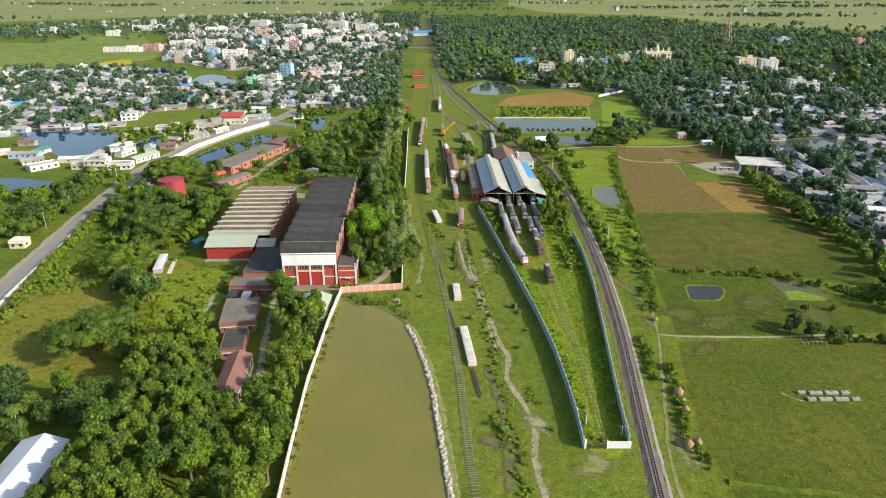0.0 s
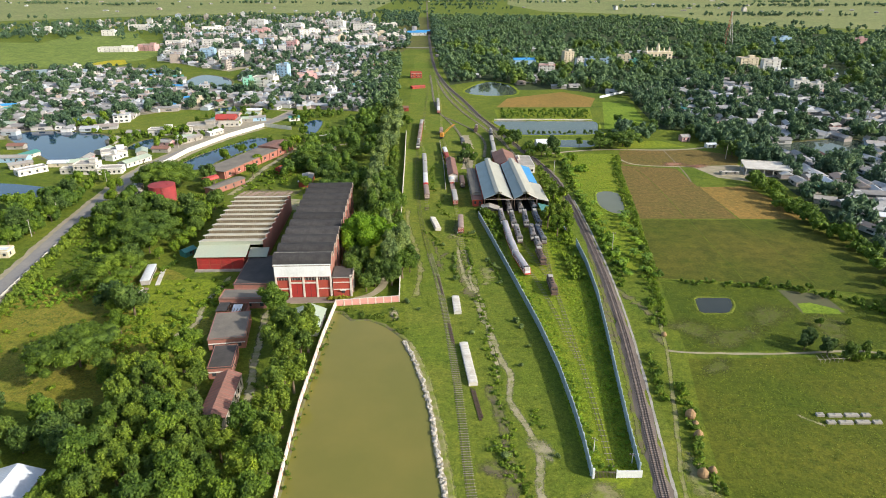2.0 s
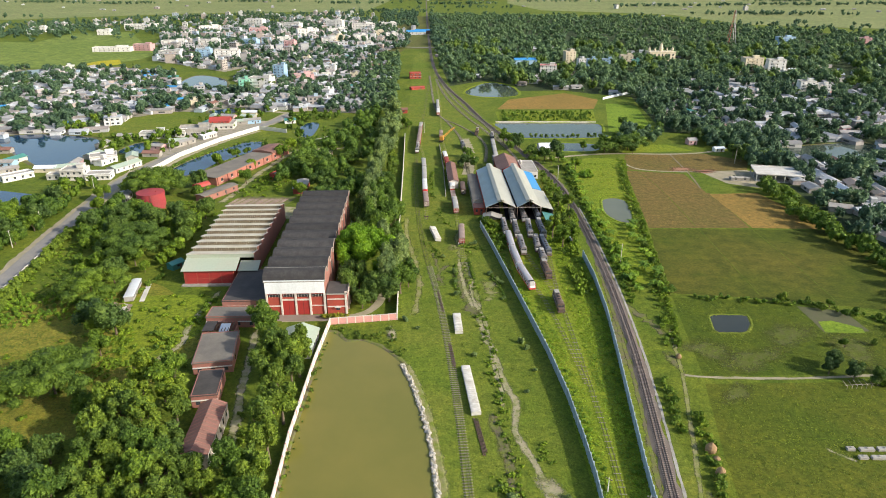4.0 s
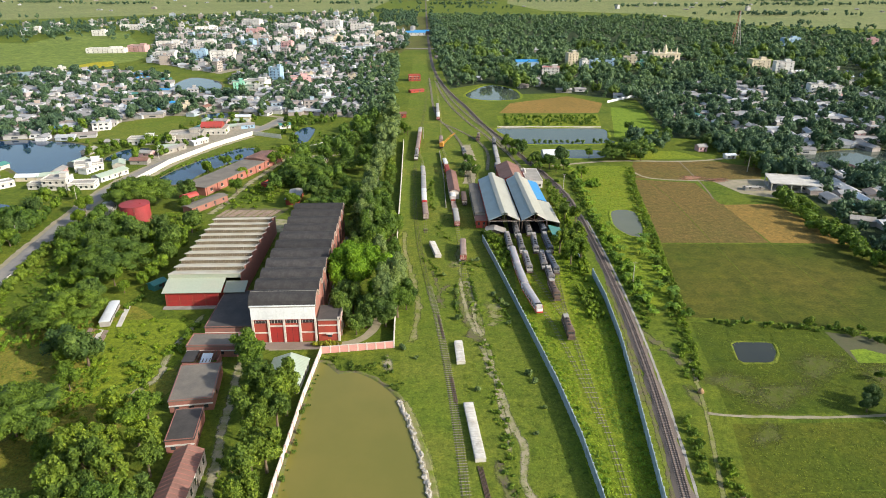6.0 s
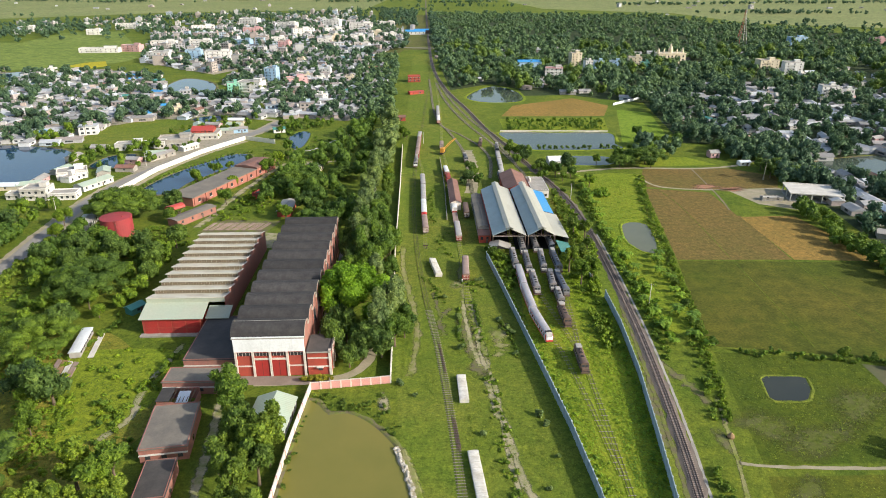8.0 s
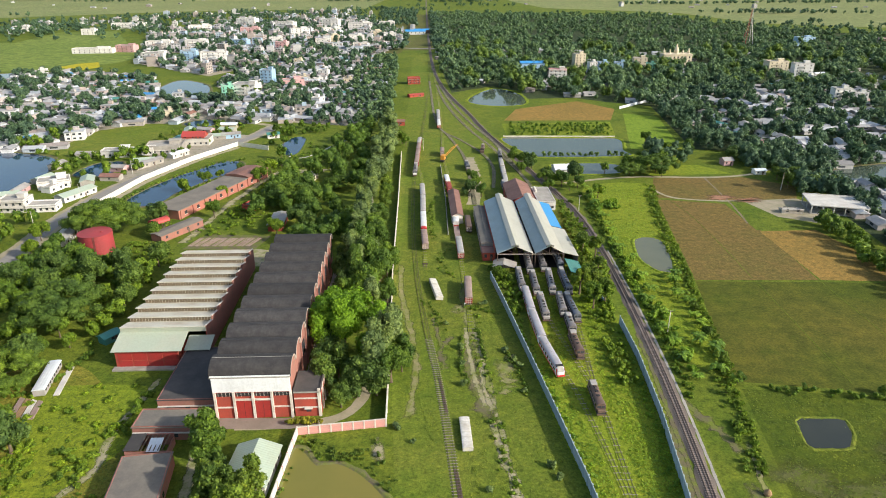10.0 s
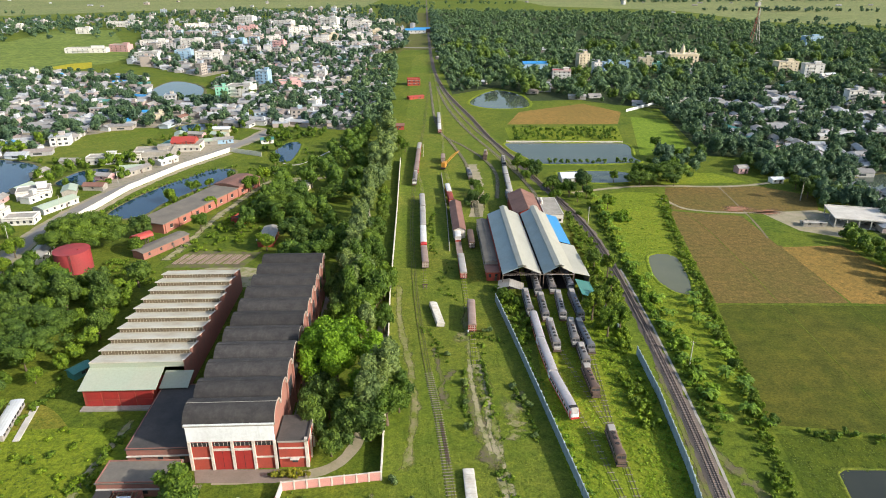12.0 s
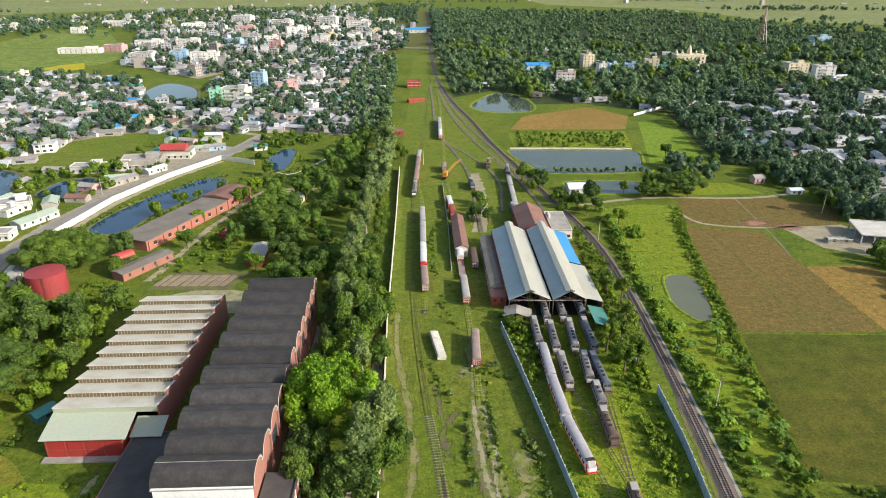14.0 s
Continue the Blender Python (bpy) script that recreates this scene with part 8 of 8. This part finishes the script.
flat_house("lane_warehouse", pose(217, 752, 0, rz=18), 34, 12, 1, "paint_white", "long white warehouse by the lane", "warehouse", "concrete_pale", 6, fh=4.5, penthouse=False)
panel_wall("wall_warehouse", [(165, 712), (196, 742), (240, 770)], 2.4, "plaster_white", "plaster_white", "white garden wall along the lane", 6.0)
# temple with corner turrets and a central dome
tm = thing("temple", pose(316, 1018, 3, rz=4), "ornate cream temple with turrets and a dome", "temple")
part("wall", bx(-19, 19, -9, 9, -3, 11), "paint_cream", tm)
part("parapet", bx(-19.5, 19.5, -9.5, 9.5, 11, 12.2), "paint_cream", tm)
for x, h in ((-17, 5), (17, 5), (-9, 4), (9, 4), (0, 9)):
    part("turret", tube(bmesh.new(), [(x, 0, 12), (x, 0, 12 + h * 0.5), (x, 0, 12 + h * 0.8), (x, 0, 12 + h * 1.4)], [h * 0.32, h * 0.34, h * 0.25, 0.1], 10), "paint_cream", tm)
for f in (0, 1):
    for k in range(7):
        part("window", bx(-17 + 5.2 * k, -15 + 5.2 * k, -9.08, -8.9, 2 + 4.6 * f, 4.6 + 4.6 * f), "glass", tm)
# lattice mast
mast = thing("lattice_mast", pose(508, 1240, 0), "tall red and white lattice radio mast", "mast")
for i in (-1, 1):
    for j in (-1, 1):
        part("leg", tube(bmesh.new(), [(7 * i, 7 * j, 0), (2.5 * i, 2.5 * j, 34), (0.8 * i, 0.8 * j, 60)], [0.4, 0.3, 0.2], 5), "tin_red" if i < 0 else "coach_white", mast)
for k in range(11):
    z0, z1 = 5.4 * k, 5.4 * k + 5.4
    a, b = 7 - 6.2 * z0 / 60, 7 - 6.2 * z1 / 60
    for s in (-1, 1):
        part("brace", tube(bmesh.new(), [(-a, s * a, z0), (b, s * b, z1)], [0.15, 0.15], 4), "wagon_roof", mast)
        part("brace", tube(bmesh.new(), [(s * a, -a, z0), (s * b, b, z1)], [0.15, 0.15], 4), "wagon_roof", mast)
# station buildings down the line
gable_house("station_hall", pose(-52, 1480, 0, rz=4), 40, 18, 6, 3, "paint_white", "tin_blue", "station building with blue roofs", "station", 5)
gable_house("footbridge_roof", pose(-30, 1500, 0, rz=2), 50, 7, 7, 2, "steel", "tin_blue", "covered blue footbridge over the tracks", "footbridge", 0, False)
gable_house("platform_roof", pose(-62, 1600, 0, rz=92), 120, 10, 5, 1.5, "concrete_pale", "tin_grey", "long grey platform roof", "platform roof", 8)
gable_house("line_cabin", pose(-38, 645, 0, rz=3), 13, 8, 3.2, 1.2, "brick_red", "tin_rust", "old cabin with a brown tin roof by the tracks", "hut", 2)
flat_house("brick_ruin_house", pose(-32, 862, 0, rz=6), 14, 12, 2, "brick_red", "roofless red brick house in the yard", "house", "brick_red", 3, penthouse=False)
gable_house("red_tin_shed", pose(-27, 778, 0, rz=28), 16, 6, 2.4, 0.8, "brick_red", "tin_red", "low shed with a red tin roof on the grass", "shed", 2)
gable_house("brown_roof_house", pose(-86, 945, 0, rz=-15), 22, 14, 4, 3, "brick_red", "tin_rust", "house with a big brown pitched roof", "house", 3)

take(TAKEN, -198, 559, 24)
take(TAKEN, -184, 582, 18)
take(TAKEN, -226, 545, 16)
# the common houses
ROOFS = ("tin_grey", "tin_grey", "tin_white", "tin_rust", "tin_grey", "tin_teal", "tin_blue", "tin_mint", "tin_rust", "tin_white")
COL = {"tin_grey": "weathered grey", "tin_white": "shiny white", "tin_rust": "rusty brown", "tin_teal": "teal", "tin_blue": "blue", "tin_mint": "pale green"}
COMMON = []
for k in range(8):
    roof = ROOFS[k]
    COMMON.append(gable_house("tin_house", pose(-300 - 30 * k, 700, 0), rr.uniform(9, 15), rr.uniform(5.5, 7.5), 2.8, 1.3, rr.choice(("concrete_pale", "paint_cream", "concrete", "paint_pink", "tin_grey")), roof, "low house under a %s tin roof" % COL[roof], "house", 1, False, group="town houses"))
for k in range(5):
    f = (1, 1, 1, 2, 2)[k]
    wall = ("concrete_pale", "concrete_pale", "paint_white", "paint_cream", "paint_white")[k]
    COMMON.append(flat_house("flat_roofed_house", pose(-300 - 30 * k, 720, 0), rr.uniform(8, 12), rr.uniform(6.5, 9), f, wall, "%s house with a flat roof, %s storeys" % (HUE[wall], ("one", "two", "three")[f - 1]), "house", "concrete", 2, "town houses", plain=True))
placed = set()


def settle(spots, choices):
    for x, y in spots:
        k = rr.choice(choices)
        m = pose(x, y, 0, rz=rr.choice((0, 90)) + rr.uniform(-25, 25))
        if k in placed:
            copy_thing(COMMON[k], m)
        else:
            placed.add(k)
            COMMON[k].matrix_basis = m


TIN, FLAT = list(range(8)), list(range(8, 13))
settle(scatter([(-215, 480), (-201, 482), (-194, 520), (-184, 556), (-168, 600), (-162, 640), (-196, 640), (-214, 600), (-216, 572), (-205, 540)], 9, 11, rv, 4, TAKEN) + scatter([(-262, 440), (-240, 442), (-245, 490), (-252, 480)], 4, 10, rv, 3, TAKEN), TIN)
settle(scatter(TOWN_A, 66, 13.5, rv, 6, TAKEN), TIN * 2 + FLAT)
settle(scatter(TOWN_B, 36, 14, rv, 6, TAKEN), TIN + FLAT)
settle(scatter([(-330, 440), (-205, 470), (-206, 520), (-250, 545), (-360, 500)], 10, 15, rv, 6, TAKEN), TIN + FLAT)
settle(scatter(VILLAGE_EAST, 34, 14, rv, 6, TAKEN), TIN * 3 + FLAT[:3])
settle(scatter([(300, 850), (620, 1080), (640, 900), (444, 807)], 14, 22, rv, 6, TAKEN), TIN + FLAT)
for k in range(len(COMMON)):
    if k not in placed:
        settle([(-460 - 20 * k, 800)], [k])


def far_houses(name, spots, label, tall=0.35, most=5):
    """Distant houses: walls, window bands and roofs in one mesh."""
    rng = np.random.RandomState(77)
    V, T, I = [], [], []
    quad = [(0, 1, 3, 2), (4, 6, 7, 5), (0, 4, 5, 1), (2, 3, 7, 6), (1, 5, 7, 3)]

    def slab(cx, cy, a, hx, hy, z0, z1, mi):
        k = len(V)
        ca, sa = math.cos(a), math.sin(a)
        for i in (-1, 1):
            for j in (-1, 1):
                for z in (z0, z1):
                    V.append((cx + hx * i * ca - hy * j * sa, cy + hx * i * sa + hy * j * ca, z))
        for q in quad:
            T.extend(((k + q[0], k + q[1], k + q[2]), (k + q[0], k + q[2], k + q[3])))
            I.extend((mi, mi))

    for x, y in spots:
        a = rng.choice((0, 1.57)) + rng.uniform(-0.35, 0.35)
        if rng.rand() < tall:
            f, hx, hy = rng.randint(1, most), rng.uniform(4, 9), rng.uniform(3.5, 6.5)
            slab(x, y, a, hx, hy, 0, 3.2 * f, 0)
            slab(x, y, a, hx + 0.3, hy + 0.3, 3.2 * f, 3.2 * f + 0.4, 1)
            slab(x + 1, y + 1, a, hx * 0.3, hy * 0.3, 3.2 * f + 0.4, 3.2 * f + 3, 0)
            for q in range(f):
                for j in range(3):
                    o = (-0.62 + 0.62 * j) * hx
                    slab(x + o * math.cos(a), y + o * math.sin(a), a, hx * 0.15, hy + 0.06, 3.2 * q + 1, 3.2 * q + 2.4, 2)
        else:
            hx, hy, h = rng.uniform(4.5, 9), rng.uniform(2.8, 4.5), rng.uniform(2.6, 3.4)
            slab(x, y, a, hx, hy, 0, h, 0)
            k = len(V)
            ca, sa = math.cos(a), math.sin(a)
            for i in (-1, 1):
                for j, z in ((-1.12, h - 0.1), (0, h + 1.5), (1.12, h - 0.1)):
                    V.append((x + hx * 1.06 * i * ca - hy * j * sa, y + hx * 1.06 * i * sa + hy * j * ca, z))
            for t in ((0, 3, 4), (0, 4, 1), (1, 4, 5), (1, 5, 2), (0, 1, 2), (3, 5, 4)):
                T.append(tuple(k + q for q in t))
                I.append(1)
            slab(x, y, a, hx * 0.3, hy + 0.05, 0.9, 2.1, 2)
    return tagged(link_mesh(name, np_mesh(name, V, T, ["far_wall", "far_roof", "glass"], I)), label, "houses", kind="stuff")


far_houses("town_houses", scatter(TOWN_A, 520, 8.0, rv, 4, TAKEN) + scatter(TOWN_B, 230, 8.5, rv, 4, TAKEN), "crowded small houses of the town", 0.12, 3)
far_houses("city_houses", scatter(CITY, 560, 12, rv, 5, TAKEN) + scatter(OUTSKIRTS, 180, 0, rv, 5), "dense pale houses of the distant town", 0.42)
far_houses("east_houses", [(x, y) for x, y in scatter(VILLAGE_EAST, 420, 8.0, rv, 5, TAKEN) if noise.noise(Vector((x / 45, y / 45, 3.0))) > 0.02] + scatter(VILLAGE_EAST, 90, 8.5, rv, 5, TAKEN) + scatter(WOOD_EAST, 190, 0, rv, 6), "scattered houses under the eastern trees", 0.05, 3)
plain = [(x, y) for x, y in zip(rv.uniform(-2300, 2300, 90), rv.uniform(1900, 3600, 90))]
far_houses("station_houses", scatter([(-118, 1180), (-66, 1240), (-68, 1560), (-108, 1560)], 46, 14, rv, 4, TAKEN), "pale houses and sheds round the station", 0.3, 3)
far_houses("plain_houses", plain, "farmsteads far out on the plain", 0.2)

# ---- woods ----
def grove(spots, size, gap, seed):
    """Leaves out the spots that fall into irregular clearings."""
    return [(x, y) for x, y in spots if noise.noise(Vector((x / size, y / size, seed))) < gap]


# Far trees take the foliage with haze mixed into its colour.
mass("station_trees", scatter([(-100, 1150), (-58, 1200), (-62, 1420), (-100, 1460)], 34, 9, rv, 3, TAKEN) + scatter([(-120, 1660), (-55, 1660), (-70, 2150), (-190, 2150)], 120, 5, rv, 4, TAKEN) + scatter([(-14, 1180), (16, 1180), (6, 1500), (-20, 2100), (-34, 2100), (-20, 1500)], 130, 4, rv, 3, TAKEN), "leaf_haze", "trees crowding the line at the station", "trees", 6.5, 12, 4, 40, 1.5, 74, ICO0)
mass("town_trees", scatter(TOWN_A, 820, 1.5, rv, 2, TAKEN) + scatter(TOWN_B, 380, 1.5, rv, 2, TAKEN), "leaf_haze", "trees between the town's houses", "trees", 4.0, 8.0, 4, 80, 1.0, 31, ICO0)
mass("roadside_trees", scatter([(-216, 478), (-200, 480), (-190, 530), (-164, 600), (-160, 650), (-220, 650), (-216, 560)], 40, 4, rv, 2, TAKEN) + scatter([(-130, 560), (-100, 600), (-85, 640), (-140, 640)], 26, 4, rv, 2, TAKEN) + scatter([(-285, 545), (-262, 545), (-232, 530), (-220, 535), (-240, 552), (-270, 560)], 24, 3, rv, 1, TAKEN), "leaf", "small trees between roadside houses", "trees", 2.6, 5.0, 4, 120, 0.6, 65)
mass("lakeside_trees", scatter([(-340, 560), (-280, 560), (-270, 545), (-240, 560), (-232, 535), (-250, 505), (-210, 480), (-205, 545), (-300, 600)], 55, 6, rv, 2, TAKEN) + scatter([(-245, 360), (-205, 370), (-205, 420), (-235, 408)], 14, 5, rv, 2, TAKEN) + scatter([(-260, 300), (-215, 300), (-212, 365), (-260, 375)], 26, 6, rv, 2, TAKEN), "leaf", "trees round the lake and houses", "trees", 3.6, 7.5, 5, 110, 0.75, 32)
area("wood_floor", WOOD_EAST, 0.013, "wood_floor", "dark leafy floor of the eastern woods", "ground", False, keep_clear=False)
# The village ground's shade is put in by the dark wood-floor colour.
area("village_floor", VILLAGE_EAST, 0.015, "wood_floor", "shaded ground of the eastern village", "ground", False, keep_clear=False)
area("far_wood_floor", [(-8, 1240), (-32, 2150), (600, 2000), (680, 1720), (828, 1480), (1300, 1250), (1300, 900), (903, 1116), (700, 1150), (300, 1200)], 0.017, "wood_floor", "dark floor of the distant woods", "ground", False, keep_clear=False)
mass("east_wood", grove(scatter(VILLAGE_EAST, 760, 3.6, rv, 0.6, TAKEN), 45, 0.12, 3.0) + scatter([(181, 562), (262, 520), (374, 513), (430, 800), (300, 850), (198, 726)], 240, 6.0, rv, 1.0, TAKEN), "leaf_haze", "dense trees of the eastern village", "trees", 4.6, 9.0, 6, 105, 0.95, 33, ICO0, (0.6, 1.4))
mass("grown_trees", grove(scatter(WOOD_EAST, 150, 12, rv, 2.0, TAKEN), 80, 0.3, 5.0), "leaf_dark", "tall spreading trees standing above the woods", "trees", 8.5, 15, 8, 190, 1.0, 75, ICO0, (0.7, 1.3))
mass("far_east_wood", grove(scatter(WOOD_EAST, 2000, 6.0, rv, 1.0, TAKEN), 70, 0.32, 7.0), "leaf_haze", "broad dark green woods east of the line", "trees", 5.4, 9.4, 4, 70, 1.25, 34, ICO0, (0.55, 1.55))
mass("field_edge_wood", along([(196, 410), (192, 378), (191, 345), (195, 312), (196, 285), (190, 260), (182, 242), (176, 228)], 2.2, 5.5, rv), "leaf", "dense tree belt along the fields", "trees", 3.4, 6.5, 5, 130, 0.7, 76)
mass("lane_wood", scatter([(197, 506), (232, 503), (240, 560), (214, 562), (198, 540)], 60, 5, rv, 1.0, TAKEN) + scatter([(205, 452), (240, 440), (240, 500), (212, 490)], 40, 5, rv, 1.0, TAKEN) + scatter([(130, 505), (160, 512), (176, 560), (150, 560), (134, 540)], 14, 5, rv, 1.0, TAKEN), "leaf_haze", "dark trees crowding the village lane", "trees", 4.6, 9.0, 6, 200, 0.8, 44)
mass("line_wood", scatter([(-85, 642), (-44, 642), (-62, 1062), (-110, 1062), (-93, 727)], 210, 6.5, rv, 2.0, TAKEN), "leaf_haze", "trees west of the railway", "trees", 4.8, 11, 5, 90, 1.0, 35)
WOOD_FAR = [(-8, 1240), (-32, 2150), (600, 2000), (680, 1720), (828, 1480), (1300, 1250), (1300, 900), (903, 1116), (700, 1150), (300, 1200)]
mass("horizon_wood", scatter(WOOD_FAR, 2400, 0, rv, 0.0), "leaf_haze", "distant woods reaching to the plain", "trees", 6.8, 11, 3, 22, 1.9, 36, ICO0)
mass("city_trees", scatter(CITY, 1100, 2, rv, 3, TAKEN) + scatter(OUTSKIRTS, 700, 0, rv, 2), "leaf_haze", "trees among the distant town", "trees", 5.5, 10, 3, 26, 1.6, 37, ICO0)
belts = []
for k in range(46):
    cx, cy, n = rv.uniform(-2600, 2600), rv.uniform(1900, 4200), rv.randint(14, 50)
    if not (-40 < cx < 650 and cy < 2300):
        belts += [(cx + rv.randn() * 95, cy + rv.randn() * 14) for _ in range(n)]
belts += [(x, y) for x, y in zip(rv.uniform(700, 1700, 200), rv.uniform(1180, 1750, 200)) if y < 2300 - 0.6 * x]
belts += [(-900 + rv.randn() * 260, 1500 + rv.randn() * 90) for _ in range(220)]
mass("plain_trees", belts, "leaf_haze", "lines of trees far out on the plain", "trees", 7.0, 11, 3, 20, 2.2, 38, ICO0)
palms = scatter(TOWN_A, 26, 6, rv, 3, TAKEN) + scatter(VILLAGE_EAST, 30, 5, rv, 2, TAKEN) + [(-206, 792), (-200, 782), (-192, 788), (-186, 780)]
for x, y in palms:
    plant("palm", x, y, rt.uniform(0.8, 1.15))

# ---- small things ----
rs = random.Random(3)
for k, (x, y, s) in enumerate(((72.7, 172.7, 1.3), (72.6, 168.4, 0.9), (71.9, 163.8, 1.05), (67.4, 148.0, 1.2), (70.4, 149.2, 0.95), (79.6, 220, 0.8))):
    hs = thing("haystack", pose(x, y, 0, rz=40 * k), "round straw haystack beside the footpath", "haystack", "haystacks")
    s *= 0.78
    bm = bmesh.new()
    prof = ((0.0, 1.35), (0.6, 1.6), (1.3, 1.5), (2.0, 1.05), (2.5, 0.5), (2.75, 0.08))
    tube(bm, [(0, 0, z * s) for z, r in prof], [r * s for z, r in prof], 14)
    for v in bm.verts:
        v.co += Vector((rs.uniform(-1, 1), rs.uniform(-1, 1), rs.uniform(-1, 1))) * 0.08 * s
    part("stack", bm, "straw", hs)
    part("pole", tube(bmesh.new(), [(0, 0, 2.5 * s), (0.05, 0, 3.2 * s)], [0.06, 0.05], 5), "bark", hs)
for x, y, w in ((111.0, 173.1, 2.2), (115.2, 172.8, 4.0), (120.2, 172.9, 4.0), (124.4, 172.9, 2.4), (112.4, 169.6, 2.4), (116.6, 169.5, 4.0), (121.6, 169.6, 4.0), (125.8, 169.6, 2.4)):
    cb = thing("footing", pose(x, y, 0, rz=-1), "low weathered concrete footing in the pasture", "footing", "concrete footings")
    part("slab", bx(-w / 2, w / 2, -0.65, 0.65, 0, 0.8, bev=0.06), "concrete", cb)
    part("post", bx(-0.2, 0.2, -0.2, 0.2, 0.8, 1.05), "concrete", cb)
strip("footing_path", [(104.5, 174), (107, 171), (110.5, 168.4)], 1.0, 0.04, "worn", "pale worn line beside the footings", rough=0.4, step=1.0, seed=71)
end_post = thing("track_end_post", pose(7.8, 319.5, 0), "short grey post with a white head at the siding's end", "post")
part("shaft", tube(bmesh.new(), [(0, 0, 0), (0, 0, 1.3)], [0.14, 0.12], 8), "concrete", end_post)
part("head", tube(bmesh.new(), [(0, 0, 1.3), (0, 0, 1.34), (0, 0, 1.75), (0, 0, 1.82)], [0.12, 0.24, 0.22, 0.08], 8), "plaster_white", end_post)
bt = thing("bamboo_frame", pose(130, 203, 0, rz=4), "collapsed bamboo frame at the field path", "frame")
for k in range(6):
    part("pole", tube(bmesh.new(), [(-4 + 1.6 * k, -1.2, 0), (-4 + 1.6 * k, -1.2, 1.6)], [0.06, 0.05], 5), "bark_pale", bt)
    part("cross_pole", tube(bmesh.new(), [(-4.6 + 1.7 * k, -1.8, 1.5), (-4 + 1.7 * k, 1.4, 1.6)], [0.06, 0.06], 5), "bark_pale", bt)
part("rail_pole", tube(bmesh.new(), [(-5, -1.2, 1.55), (5, -1.2, 1.6)], [0.06, 0.06], 5), "bark_pale", bt)
tr = thing("derelict_coach", pose(-125.2, 269.5, 0, rz=12), "old coach body with a pale tin roof on planks", "coach body", "derelict coach bodies in the grass")
part("body", bx(-1.7, 1.7, -8.4, 8.2, 0.5, 2.6, bev=0.05), "coach_roof", tr)
part("roof", extrude_profile(bmesh.new(), roof_profile(3.9, 2.6, 3.0), -8.6, 8.4, "y"), "tin_white", tr)
for k in range(8):
    part("window", bx(1.69, 1.75, -7.6 + 2.0 * k, -6.4 + 2.0 * k, 1.5, 2.3), "dark", tr)
for k in range(4):
    pl = thing("timber_stack", pose(-127.4 + 2.1 * k, 256.4 - 0.5 * k, 0, rz=11), "weathered planks and sleepers stacked in the grass", "timber", "stacked timber")
    for q in range(3):
        part("plank", bx(-0.75 + 0.52 * q, -0.3 + 0.52 * q, -4.5, 4.5 - 0.3 * q, 0.0, 0.5), ("wagon_roof", "straw", "concrete_pale", "wagon_roof")[k], pl)
sl = thing("walkway", pose(-120.6, 270, 0, rz=12), "pale concrete walkway beside the coach body", "walkway")
part("slab", bx(-0.9, 0.9, -8, 8, 0.0, 0.3, bev=0.04), "concrete_pale", sl)


def pole(x, y, h, label, lamp_head=False):
    p = thing("street_lamp" if lamp_head else "utility_pole", pose(x, y, 0, rz=rs.uniform(0, 360)), label, "lamp" if lamp_head else "pole", "poles")
    part("shaft", tube(bmesh.new(), [(0, 0, 0), (0, 0, h)], [0.17, 0.1], 7), "concrete_pale", p)
    part("arm", bx(-0.9, 0.9, -0.07, 0.07, h - 0.6, h - 0.45), "steel", p)
    for s in (-0.7, 0, 0.7):
        part("insulator", tube(bmesh.new(), [(s, 0, h - 0.45), (s, 0, h - 0.2)], [0.07, 0.05], 6), "trim_white", p)


for x, y, h in ((-193, 263, 9), (-203, 318, 9), (-204, 345, 9), (-206, 405, 9), (-205, 450, 9), (-197, 500, 9), (-184, 548, 9), (-46.5, 176, 7), (73, 430, 9), (80, 300, 9), (-14, 560, 9), (41, 157, 5), (50, 152, 4)):
    pole(x, y, h, "grey concrete utility pole with cross-arm")
# rough stones along the pond's bank
BANK = [(-13.4, 216), (-9.2, 203), (-5.3, 186.5), (-2.8, 170.7), (-1.1, 155.6), (0.9, 139), (2.3, 120), (3, 90)]
revet = tagged(new("stone_revetment"), "pale rough stone edging along the pond bank", "revetment", kind="structure")
stones = []
for k in range(6):
    bm = bmesh.new()
    bmesh.ops.create_icosphere(bm, subdivisions=1, radius=0.5)
    for v in bm.verts:
        v.co = Vector((v.co.x * rs.uniform(0.8, 1.3), v.co.y * rs.uniform(0.7, 1.2), v.co.z * rs.uniform(0.6, 0.9)))
    me = bpy.data.meshes.new("stone")
    bm.to_mesh(me)
    bm.free()
    me.materials.append(M["stone"])
    stones.append(me)
Lb = spline(BANK, 0.45)
_, sb = sideways(Lb)
for k, (p, q) in enumerate(zip(Lb, sb)):
    if k >= 290:
        break
    o = link_mesh("stone", stones[k % 6], None, revet)
    o.location = (*(p + q * rs.uniform(-0.5, 0.7)), rs.uniform(0.1, 0.4))
    o.rotation_euler = (rs.uniform(-0.4, 0.4), rs.uniform(-0.4, 0.4), rs.uniform(0, 6.28))
    f = rs.uniform(0.6, 1.5)
    o.scale = (f, f, f)
strip("revetment_mortar", BANK, 1.7, 0.05, "dirt", "pale gravel bed under the edging stones", "revetment", lift=0.3, rough=0.5, step=1.5)
strip("revetment_gravel", [(x + 1.4, y) for x, y in BANK], 2.4, 0.04, "worn_thin", "bare gravelly bank top", "bank", lift=0.2, rough=0.3, step=1.2)
